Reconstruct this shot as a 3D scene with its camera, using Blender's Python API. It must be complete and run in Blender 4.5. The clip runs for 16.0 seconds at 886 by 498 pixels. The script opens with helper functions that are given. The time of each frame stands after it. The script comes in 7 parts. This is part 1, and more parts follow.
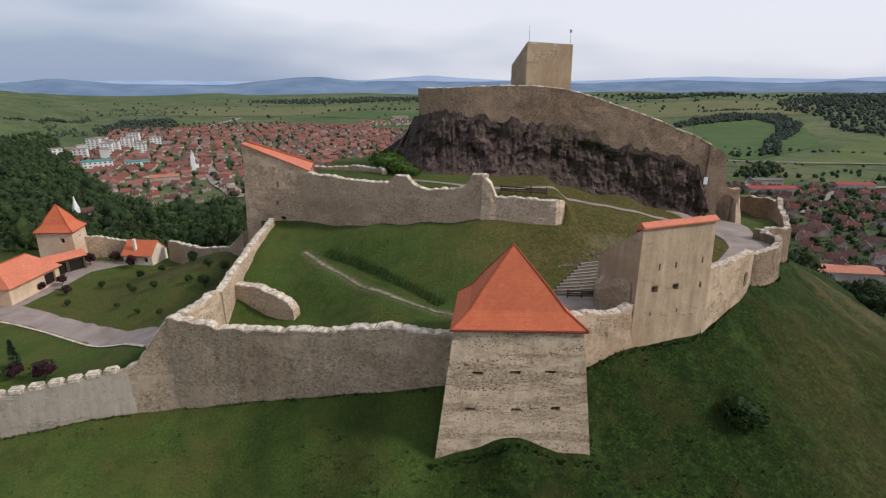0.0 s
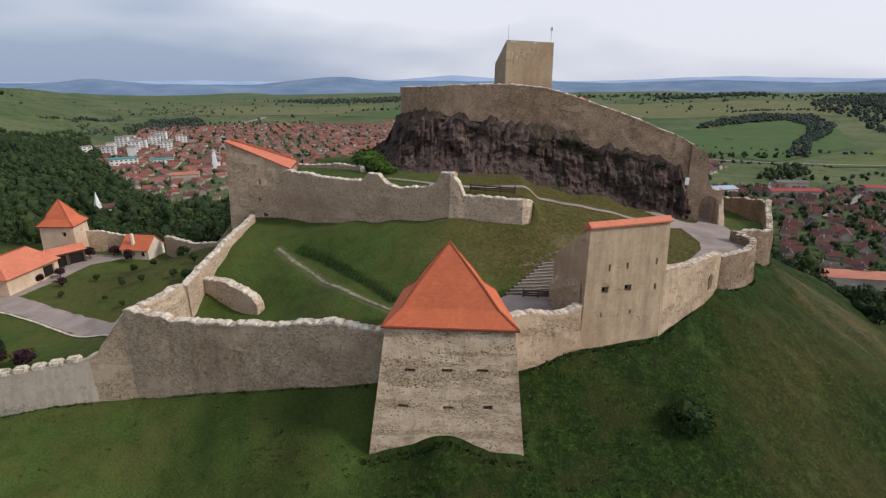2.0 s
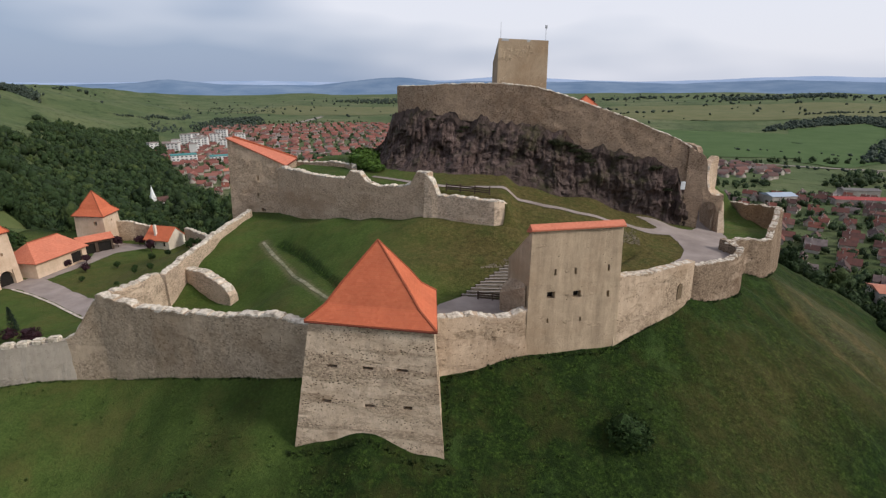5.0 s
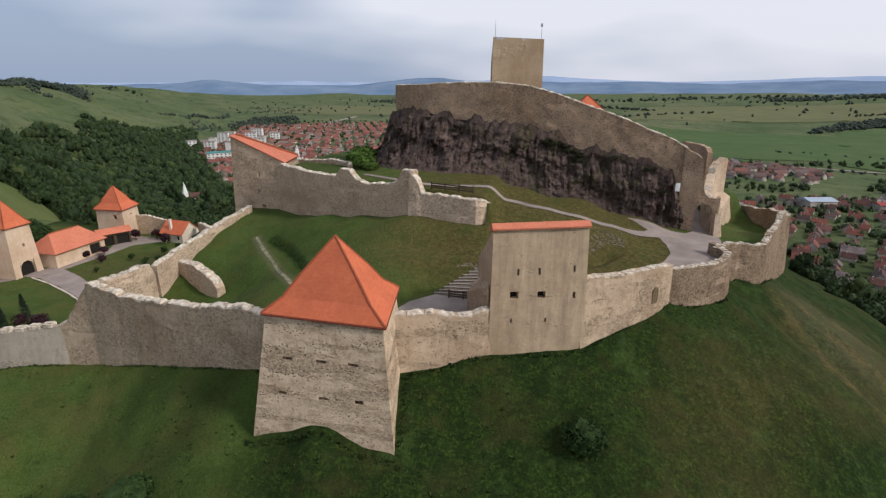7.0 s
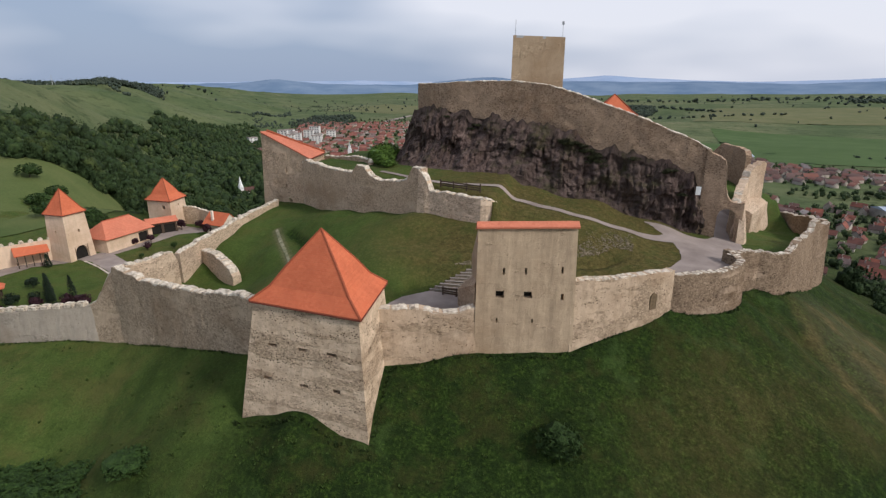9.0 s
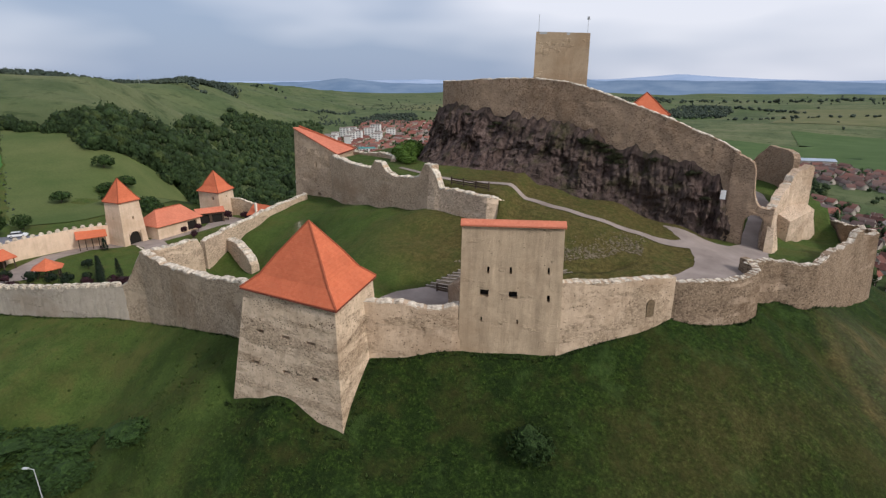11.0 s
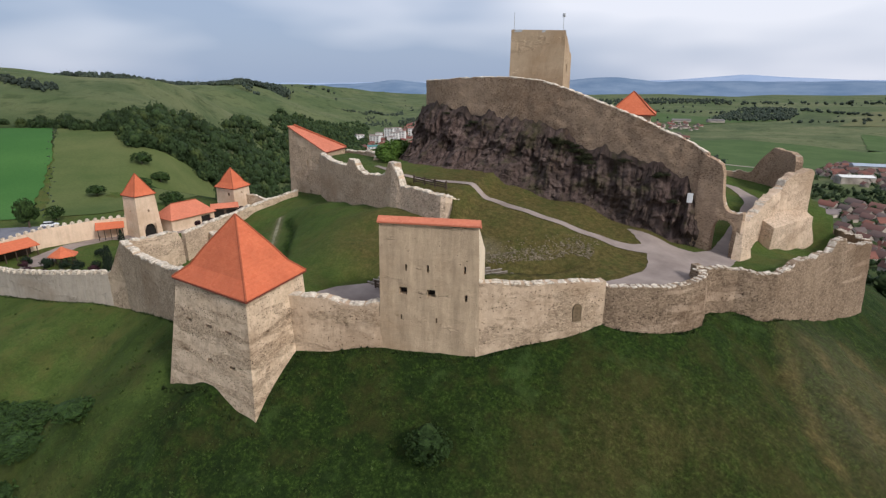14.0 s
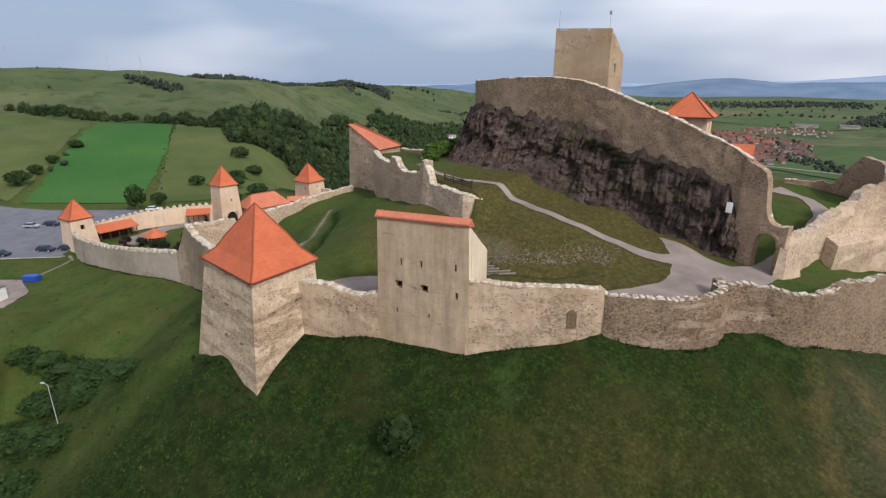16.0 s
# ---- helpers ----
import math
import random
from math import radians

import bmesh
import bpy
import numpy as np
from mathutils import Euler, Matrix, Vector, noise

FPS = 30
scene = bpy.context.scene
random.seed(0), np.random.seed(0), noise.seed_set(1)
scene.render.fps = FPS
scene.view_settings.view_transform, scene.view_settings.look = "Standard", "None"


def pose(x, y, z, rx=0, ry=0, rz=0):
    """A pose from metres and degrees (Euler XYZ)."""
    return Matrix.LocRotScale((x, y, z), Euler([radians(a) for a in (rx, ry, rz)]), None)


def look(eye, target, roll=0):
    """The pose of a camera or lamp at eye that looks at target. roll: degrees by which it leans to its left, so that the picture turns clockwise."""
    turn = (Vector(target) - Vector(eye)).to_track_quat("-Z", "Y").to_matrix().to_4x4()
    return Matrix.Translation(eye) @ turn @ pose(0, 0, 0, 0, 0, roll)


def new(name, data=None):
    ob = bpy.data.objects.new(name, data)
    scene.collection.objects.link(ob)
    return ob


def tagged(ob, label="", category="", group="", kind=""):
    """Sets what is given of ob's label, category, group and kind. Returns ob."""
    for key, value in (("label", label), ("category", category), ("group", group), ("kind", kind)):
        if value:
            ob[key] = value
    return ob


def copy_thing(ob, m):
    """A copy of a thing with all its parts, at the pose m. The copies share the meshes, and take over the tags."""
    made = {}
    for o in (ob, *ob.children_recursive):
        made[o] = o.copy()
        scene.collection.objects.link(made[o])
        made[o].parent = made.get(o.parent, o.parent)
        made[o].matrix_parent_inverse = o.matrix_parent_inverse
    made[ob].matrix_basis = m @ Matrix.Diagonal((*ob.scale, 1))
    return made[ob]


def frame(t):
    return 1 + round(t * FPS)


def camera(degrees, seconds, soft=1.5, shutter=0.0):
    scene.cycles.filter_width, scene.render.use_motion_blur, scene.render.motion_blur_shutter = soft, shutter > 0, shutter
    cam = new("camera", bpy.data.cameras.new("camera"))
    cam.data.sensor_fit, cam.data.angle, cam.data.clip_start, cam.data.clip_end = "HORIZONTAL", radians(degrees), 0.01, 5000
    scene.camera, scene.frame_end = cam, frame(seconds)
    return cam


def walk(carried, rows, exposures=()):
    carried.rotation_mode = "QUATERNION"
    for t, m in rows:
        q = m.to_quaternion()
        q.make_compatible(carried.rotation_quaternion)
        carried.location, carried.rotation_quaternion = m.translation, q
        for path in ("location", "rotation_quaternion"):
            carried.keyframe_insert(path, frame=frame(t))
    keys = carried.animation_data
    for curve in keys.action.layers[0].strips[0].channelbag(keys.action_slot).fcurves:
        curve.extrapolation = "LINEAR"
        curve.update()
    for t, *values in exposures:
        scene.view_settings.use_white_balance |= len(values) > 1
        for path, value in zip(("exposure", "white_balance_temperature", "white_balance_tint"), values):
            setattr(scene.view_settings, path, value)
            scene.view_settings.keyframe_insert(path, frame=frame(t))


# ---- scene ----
cam = camera(82.0, 16.0, 1.3)
METRES, EYE, TILT, LEAN, TURN = 65.0, 30.0, -18.0, 0.0, 0.0
ROWS = [
    (0.0, 0.0, 0.0, 0.0, 0.0, 0.0, -0.0),
    (0.5, 0.0339, -0.001, -0.001, 0.6, 0.01, -0.18),
    (1.0, 0.0649, -0.001, -0.0014, 1.0, 0.01, -0.29),
    (1.5, 0.0979, 0.0, -0.0023, 1.8, -0.02, -0.54),
    (2.0, 0.1278, 0.0016, -0.003, 2.6, -0.03, -0.81),
    (2.5, 0.1594, 0.0041, -0.0029, 3.55, -0.06, -1.12),
    (3.0, 0.1886, 0.007, -0.0026, 4.61, -0.09, -1.45),
    (3.5, 0.2199, 0.011, -0.0018, 6.05, -0.11, -1.9),
    (4.0, 0.2488, 0.015, -0.001, 6.93, -0.12, -2.22),
    (6.5, 0.3921, 0.0383, 0.0022, 11.07, -0.28, -3.54),
    (7.0, 0.4181, 0.0425, 0.0027, 12.09, -0.34, -3.9),
    (7.5, 0.446, 0.047, 0.003, 13.27, -0.4, -4.26),
    (8.0, 0.4708, 0.0511, 0.0045, 14.6, -0.52, -4.71),
    (8.5, 0.4977, 0.057, 0.0059, 16.47, -0.71, -5.32),
    (9.0, 0.5219, 0.0635, 0.007, 18.02, -0.88, -5.82),
    (11.5, 0.6587, 0.1187, 0.0198, 26.44, -2.03, -8.35),
    (12.0, 0.6872, 0.1328, 0.0235, 27.97, -2.25, -8.77),
    (12.5, 0.7176, 0.149, 0.0274, 28.62, -2.31, -8.93),
    (13.0, 0.7462, 0.1642, 0.0316, 28.94, -2.32, -8.99),
    (13.5, 0.778, 0.1821, 0.0358, 29.29, -2.32, -9.08),
    (14.0, 0.809, 0.1992, 0.0404, 30.15, -2.44, -9.27),
    (14.5, 0.8429, 0.2184, 0.0459, 32.49, -2.81, -9.89),
    (15.0, 0.8742, 0.2372, 0.0508, 35.14, -3.25, -10.61),
    (15.5, 0.9078, 0.2577, 0.0568, 37.98, -3.74, -11.34),
    (16.0, 0.9383, 0.2773, 0.0625, 40.74, -4.26, -12.02),
]
walk(cam, [(t, pose(0, 0, EYE, TILT, LEAN, TURN) @ pose(METRES * x, METRES * y, METRES * z, 90 + pitch, roll, yaw)) for t, x, y, z, yaw, pitch, roll in ROWS], [(0.0, -0.08, 6220.0, 10.0), (6.5, -0.10, 6200.0, 10.0), (11.5, -0.05, 6150.0, 10.0), (16.0, 0.03, 6150.0, 10.0)])

# ---------- light ----------
SUN_ELEV, SUN_AZ = 38.0, 102.0          # degrees; azimuth clockwise from +y
world = bpy.data.worlds.new("overcast_sky")
scene.world = world
world.use_nodes = True
wn, wl = world.node_tree.nodes, world.node_tree.links
wn.clear()


def wnode(kind, **values):
    n = wn.new(kind)
    for key, value in values.items():
        n.inputs[key].default_value = value
    return n


sky = wn.new("ShaderNodeTexSky")
sky.sky_type, sky.sun_disc = "NISHITA", False
sky.sun_elevation, sky.sun_rotation = radians(SUN_ELEV), radians(SUN_AZ)
sky.air_density, sky.dust_density = 1.2, 2.5
coord = wn.new("ShaderNodeTexCoord")
stretch = wn.new("ShaderNodeMapping")
stretch.inputs["Scale"].default_value = (1.3, 1.3, 4.6)
big = wnode("ShaderNodeTexNoise", Scale=1.35, Detail=3.0, Roughness=0.42)
wl.new(coord.outputs["Generated"], stretch.inputs["Vector"])
wl.new(stretch.outputs["Vector"], big.inputs["Vector"])
tone = wn.new("ShaderNodeValToRGB")
tone.color_ramp.elements[0].position, tone.color_ramp.elements[0].color = 0.33, (0.40, 0.48, 0.635, 1)
tone.color_ramp.elements[1].position, tone.color_ramp.elements[1].color = 0.60, (0.97, 0.96, 1.02, 1)
axes = wn.new("ShaderNodeSeparateXYZ")
wl.new(coord.outputs["Generated"], axes.inputs[0])
lean = wn.new("ShaderNodeMath")
lean.operation, lean.inputs[1].default_value = "MULTIPLY_ADD", 0.22
wl.new(axes.outputs["X"], lean.inputs[0])
wl.new(big.outputs["Fac"], lean.inputs[2])
wl.new(lean.outputs[0], tone.inputs["Fac"])
bg_sky = wnode("ShaderNodeBackground", Strength=0.10)
bg_cloud = wnode("ShaderNodeBackground", Strength=0.98)
wl.new(sky.outputs["Color"], bg_sky.inputs["Color"])
wl.new(tone.outputs["Color"], bg_cloud.inputs["Color"])
mix = wn.new("ShaderNodeMixShader")
mix.inputs["Fac"].default_value = 0.85
wl.new(bg_sky.outputs["Background"], mix.inputs[1])
wl.new(bg_cloud.outputs["Background"], mix.inputs[2])
wout = wn.new("ShaderNodeOutputWorld")
wl.new(mix.outputs["Shader"], wout.inputs["Surface"])

sun = new("sun", bpy.data.lights.new("sun", "SUN"))
sun.data.energy, sun.data.angle, sun.data.color = 2.7, radians(10), (1.0, 0.93, 0.84)
sun_dir = Vector((math.sin(radians(SUN_AZ)) * math.cos(radians(SUN_ELEV)), math.cos(radians(SUN_AZ)) * math.cos(radians(SUN_ELEV)), math.sin(radians(SUN_ELEV))))
sun.matrix_world = look(sun_dir * 100, (0, 0, 0))
scene.view_settings.exposure = 0.0

# ---------- materials ----------


class Mat:
    """Small helper to write node materials."""

    def __init__(self, name, rough=0.9, spec=0.25):
        self.m = bpy.data.materials.new(name)
        self.m.use_nodes = True
        self.n, self.l = self.m.node_tree.nodes, self.m.node_tree.links
        self.b = self.n["Principled BSDF"]
        self.b.inputs["Roughness"].default_value = rough
        self.b.inputs["Specular IOR Level"].default_value = spec
        self.pos = self.n.new("ShaderNodeNewGeometry").outputs["Position"]

    def set(self, sock, v):
        if isinstance(v, bpy.types.NodeSocket):
            self.l.new(v, sock)
        else:
            sock.default_value = v

    def scaled(self, sx, sy, sz, turn=(0, 0, 0)):
        n = self.n.new("ShaderNodeMapping")
        n.inputs["Scale"].default_value = (sx, sy, sz)
        n.inputs["Rotation"].default_value = turn
        self.l.new(self.pos, n.inputs["Vector"])
        return n.outputs["Vector"]

    def noise(self, scale, detail=4, rough=0.55, vec=None, warp=0.0):
        n = self.n.new("ShaderNodeTexNoise")
        n.inputs["Scale"].default_value, n.inputs["Detail"].default_value = scale, detail
        n.inputs["Roughness"].default_value, n.inputs["Distortion"].default_value = rough, warp
        self.l.new(vec or self.pos, n.inputs["Vector"])
        return n.outputs["Fac"]

    def voronoi(self, scale, feature="F1", vec=None, out="Distance", rand=1.0):
        n = self.n.new("ShaderNodeTexVoronoi")
        n.feature = feature
        n.inputs["Scale"].default_value, n.inputs["Randomness"].default_value = scale, rand
        self.l.new(vec or self.pos, n.inputs["Vector"])
        return n.outputs[out]

    def ramp(self, fac, *stops):
        n = self.n.new("ShaderNodeValToRGB")
        e = n.color_ramp.elements
        while len(e) < len(stops):
            e.new(0.5)
        for k, (p, c) in enumerate(stops):
            e[k].position = p
            e[k].color = (*c, 1) if isinstance(c, tuple) else (c, c, c, 1)
        self.l.new(fac, n.inputs["Fac"])
        return n.outputs["Color"]

    def mix(self, fac, a, b, how="MIX"):
        n = self.n.new("ShaderNodeMix")
        n.data_type, n.blend_type = "RGBA", how
        for sock, v in ((n.inputs[0], fac), (n.inputs[6], a), (n.inputs[7], b)):
            self.set(sock, (*v, 1) if isinstance(v, tuple) else v)
        return n.outputs[2]

    def math(self, op, a, b=0.0):
        n = self.n.new("ShaderNodeMath")
        n.operation = op
        self.set(n.inputs[0], a)
        self.set(n.inputs[1], b)
        return n.outputs[0]

    def attr(self, name):
        n = self.n.new("ShaderNodeAttribute")
        n.attribute_name = name
        return n.outputs["Color"], n.outputs["Fac"]

    def random(self):
        return self.n.new("ShaderNodeObjectInfo").outputs["Random"]

    def island(self):
        return self.n.new("ShaderNodeNewGeometry").outputs["Random Per Island"]

    def color(self, c):
        self.set(self.b.inputs["Base Color"], (*c, 1) if isinstance(c, tuple) else c)
        return self

    def bump(self, h, strength=0.5, dist=0.1):
        n = self.n.new("ShaderNodeBump")
        n.inputs["Strength"].default_value, n.inputs["Distance"].default_value = strength, dist
        self.l.new(h, n.inputs["Height"])
        self.l.new(n.outputs["Normal"], self.b.inputs["Normal"])
        return self


def masonry(name, light, mid, dark, plaster, cover, size=3.2, rows=1.5, holes=0.5, band=0.5, streak=0.3):
    """Rubble stone with mortar; plaster covers about the given share, in level bands; small dark holes where stones are lost."""
    m = Mat(name, 0.95, 0.12)
    v = m.scaled(1, 1, rows)
    cells = m.voronoi(size, "F1", v, "Color")
    edge = m.voronoi(size, "DISTANCE_TO_EDGE", v)
    grain = m.noise(9, 5, 0.7)
    tone = m.ramp(m.noise(0.35, 7, 0.68), (0.32, mid), (0.62, light))
    stone = m.mix(0.62, tone, m.ramp(cells, (0.05, dark), (0.35, mid), (0.6, light), (1.0, tuple(c * 1.15 for c in light))))
    stone = m.mix(m.ramp(edge, (0.01, 0.5), (0.06, 0.0)), stone, tuple((a + b) / 2 for a, b in zip(mid, dark)))
    spread = m.math("ADD", m.math("MULTIPLY", m.noise(0.24, 7, 0.66, m.scaled(0.8, 0.8, 1.7)), 1 - band),
                    m.math("MULTIPLY", m.noise(1.0, 6, 0.62, m.scaled(0.07, 0.07, 0.60)), band))
    limit = 0.5 + (0.5 - cover) * 0.25
    patch = m.ramp(spread, (limit - 0.022, 0.0), (limit + 0.022, 1.0))
    skin = m.mix(m.ramp(m.noise(0.9, 7, 0.7), (0.40, 0.0), (0.66, 0.75)), plaster, mid)
    run = m.noise(1.0, 6, 0.65, m.scaled(1.3, 1.3, 0.13))
    skin = m.mix(m.ramp(run, (0.50, 0.0), (0.68, streak)), skin, tuple(c * 0.55 for c in mid))
    skin = m.mix(m.ramp(run, (0.32, streak * 1.2), (0.46, 0.0)), skin, tuple(min(0.85, c * 1.2) for c in light))
    col = m.mix(m.math("MULTIPLY", patch, 0.9), stone, skin)
    pv = m.scaled(1, 1, 1.6)
    pick = m.ramp(m.voronoi(3.4, "F1", pv, "Color"), (0.36 * holes, 1.0), (0.40 * holes, 0.0))
    level = m.ramp(m.noise(0.3, 4, 0.6, m.scaled(0.4, 0.4, 2.8)), (0.38, 0.2), (0.56, 1.0))
    pit = m.math("MULTIPLY", m.math("MULTIPLY", m.ramp(m.voronoi(3.4, "F1", pv), (0.20, 1.0), (0.36, 0.0)), pick), level)
    col = m.mix(pit, col, tuple(c * 0.45 for c in dark))
    soot = m.ramp(m.noise(0.22, 6, 0.7), (0.54, 0.0), (0.72, 0.5))
    col = m.mix(soot, col, m.mix(0.5, mid, dark))
    blot = m.noise(1.7, 7, 0.72)
    col = m.mix(m.ramp(blot, (0.33, 0.6), (0.46, 0.0)), col, m.mix(0.5, mid, dark))
    zone = m.noise(0.075, 5, 0.62, m.scaled(1, 1, 1.5))
    col = m.mix(m.ramp(zone, (0.50, 0.0), (0.64, 0.55)), col, tuple(c * k for c, k in zip(mid, (0.78, 0.70, 0.62))))
    col = m.mix(m.ramp(zone, (0.36, 0.40), (0.48, 0.0)), col, tuple(c * 1.06 for c in light))
    chip = m.ramp(m.voronoi(size * 0.62, "F1", m.scaled(1, 1, 1.9), "Color"), (0.80, 0.0), (0.90, 0.25))
    col = m.mix(m.math("MULTIPLY", chip, m.math("SUBTRACT", 1.0, m.math("MULTIPLY", patch, 0.7))), col, tuple(min(0.85, c * 1.18) for c in light))
    col = m.mix(m.ramp(grain, (0.35, 0.10), (0.6, 0.0)), col, dark)
    col = m.mix(1.0, col, (1.01, 0.98, 0.955), "MULTIPLY")
    m.color(col)
    h = m.math("ADD", m.math("MULTIPLY", m.ramp(edge, (0.0, 0.0), (0.12, 1.0)), m.math("SUBTRACT", 1.0, m.math("MULTIPLY", patch, 0.85))), m.math("ADD", m.math("MULTIPLY", blot, 0.45), m.math("MULTIPLY", grain, 0.3)))
    m.bump(m.math("SUBTRACT", h, m.math("MULTIPLY", pit, 2.0)), 0.75, 0.10)
    return m.m


M_WALL = masonry("rubble_masonry", (0.56, 0.435, 0.31), (0.385, 0.29, 0.20), (0.145, 0.105, 0.075), (0.57, 0.445, 0.325), 0.62, 3.8, 1.5, 0.8, 0.25)
M_WALL_GREY = masonry("grey_rubble_masonry", (0.58, 0.46, 0.335), (0.40, 0.307, 0.218), (0.135, 0.10, 0.072), (0.54, 0.425, 0.305), 0.30, 3.6, 1.4, 1.0, 0.35)
M_OUTER = masonry("grey_plastered_masonry", (0.47, 0.415, 0.345), (0.36, 0.315, 0.26), (0.15, 0.128, 0.105), (0.43, 0.38, 0.315), 0.75, 3.0, 1.5, 0.3)
M_TOWER = masonry("tower_rubble_and_plaster", (0.66, 0.52, 0.37), (0.43, 0.325, 0.228), (0.14, 0.10, 0.073), (0.77, 0.62, 0.455), 0.60, 4.2, 1.8, 1.3, 0.6)
M_PLASTER = masonry("worn_lime_plaster", (0.52, 0.405, 0.282), (0.41, 0.314, 0.216), (0.20, 0.15, 0.104), (0.485, 0.378, 0.262), 0.9, 3.4, 1.5, 0.3, 0.3, 0.55)
M_UPPER = masonry("brown_rubble_masonry", (0.50, 0.365, 0.255), (0.345, 0.245, 0.168), (0.10, 0.071, 0.050), (0.45, 0.33, 0.225), 0.16, 4.2, 1.4, 1.0, 0.5)
M_BASTION = masonry("dark_rubble_with_plaster", (0.36, 0.272, 0.19), (0.215, 0.154, 0.105), (0.07, 0.05, 0.036), (0.46, 0.355, 0.26), 0.26, 3.8, 1.5, 1.0, 0.9)
# Paler rubble: the sun's brightness on these walls is put into the colour.
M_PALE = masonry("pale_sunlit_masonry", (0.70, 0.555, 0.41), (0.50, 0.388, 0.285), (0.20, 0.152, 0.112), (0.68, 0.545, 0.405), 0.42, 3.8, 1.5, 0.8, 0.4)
M_KEEP = masonry("yellow_lime_plaster", (0.50, 0.39, 0.27), (0.40, 0.305, 0.205), (0.27, 0.20, 0.135), (0.435, 0.335, 0.228), 0.7, 0.5, 0.6, 0.0, 0.0, 0.15)
M_RENDER = masonry("cream_lime_render", (0.731, 0.576, 0.432), (0.606, 0.471, 0.346), (0.355, 0.269, 0.192), (0.690, 0.538, 0.403), 1.0, 2.4, 1.3, 0.15)


# Whitish plaster, with sunlight on the shell tower's east side painted into it.
M_CREAM = masonry("sunlit_cream_plaster", (0.78, 0.68, 0.53), (0.70, 0.60, 0.46), (0.45, 0.38, 0.28), (0.75, 0.65, 0.50), 1.1, 2.4, 1.3, 0.1)
M_BROWN = masonry("weathered_brown_masonry", (0.62, 0.475, 0.34), (0.44, 0.328, 0.23), (0.15, 0.112, 0.08), (0.60, 0.465, 0.335), 0.32, 3.8, 1.5, 0.7, 0.5, 0.4)


def coping_mat():
    m = Mat("pale_lime_mortar", 0.95, 0.1)
    c = m.ramp(m.noise(1.6, 6, 0.65), (0.34, (0.20, 0.165, 0.125)), (0.50, (0.55, 0.47, 0.37)), (0.66, (0.78, 0.70, 0.59)))
    m.color(m.mix(m.math("MULTIPLY", m.random(), 0.3), c, (0.45, 0.40, 0.33)))
    return m.bump(m.noise(5, 5), 0.7, 0.1).m


M_COPING = coping_mat()


def tile_mat(name, a, b, course=0.33, dim=0.35):
    """Red clay tiles; the courses run level, so they follow the height."""
    m = Mat(name, 0.75, 0.3)
    w = m.n.new("ShaderNodeTexWave")
    w.wave_type, w.bands_direction, w.wave_profile = "BANDS", "Z", "SAW"
    w.inputs["Scale"].default_value = 1 / course * 0.314
    w.inputs["Distortion"].default_value = 0.15
    m.l.new(m.pos, w.inputs["Vector"])
    cell = m.voronoi(3.2, "F1", m.scaled(1, 1, 1.4), "Color")
    c = m.mix(m.ramp(cell, (0.1, 0.0), (0.9, 1.0)), a, b)
    c = m.mix(m.ramp(m.noise(0.35, 5, 0.6), (0.42, 0.0), (0.75, dim)), c, tuple(v * 0.55 for v in a))
    c = m.mix(m.ramp(w.outputs["Fac"], (0.0, 0.18), (0.22, 0.0)), c, tuple(v * 0.5 for v in a))
    m.color(c)
    return m.bump(m.math("ADD", w.outputs["Fac"], m.math("MULTIPLY", m.noise(6, 3), 0.4)), 0.6, 0.06).m


M_TILE = tile_mat("bright_clay_tile", (0.53, 0.128, 0.055), (0.59, 0.162, 0.072))
M_TILE_PALE = tile_mat("faded_clay_tile", (0.53, 0.158, 0.088), (0.60, 0.205, 0.118))


def plain(name, a, b, scale=2.0, rough=0.85, bump=0.2, spec=0.25):
    m = Mat(name, rough, spec)
    m.color(m.ramp(m.noise(scale, 6, 0.6), (0.3, a), (0.7, b)))
    return m.bump(m.noise(scale * 5, 4), bump, 0.05).m


M_GRAVEL = plain("grey_gravel", (0.21, 0.168, 0.146), (0.33, 0.272, 0.240), 0.30)
M_PATH = plain("trodden_path", (0.13, 0.11, 0.07), (0.33, 0.285, 0.22), 0.7)
M_WORN = plain("worn_pale_earth", (0.055, 0.075, 0.022), (0.33, 0.29, 0.19), 0.9)
M_ASPHALT = plain("asphalt", (0.13, 0.13, 0.15), (0.19, 0.19, 0.21), 0.3)
M_DARK = plain("shadowed_opening", (0.012, 0.010, 0.008), (0.02, 0.017, 0.014), 2)
M_WOOD = plain("weathered_dark_wood", (0.05, 0.035, 0.025), (0.10, 0.07, 0.05), 6)
M_BENCH = plain("grey_weathered_planks", (0.24, 0.20, 0.17), (0.40, 0.35, 0.30), 4)
M_RISER = plain("trodden_earth_tier", (0.13, 0.105, 0.075), (0.24, 0.20, 0.155), 3)
M_RUBBLE = plain("pale_rubble", (0.10, 0.082, 0.052), (0.27, 0.22, 0.155), 1.2)
M_WHITE = plain("white_paint", (0.68, 0.68, 0.66), (0.80, 0.80, 0.78), 3, 0.6)
M_METAL = plain("galvanised_metal", (0.35, 0.36, 0.37), (0.5, 0.51, 0.52), 8, 0.45)


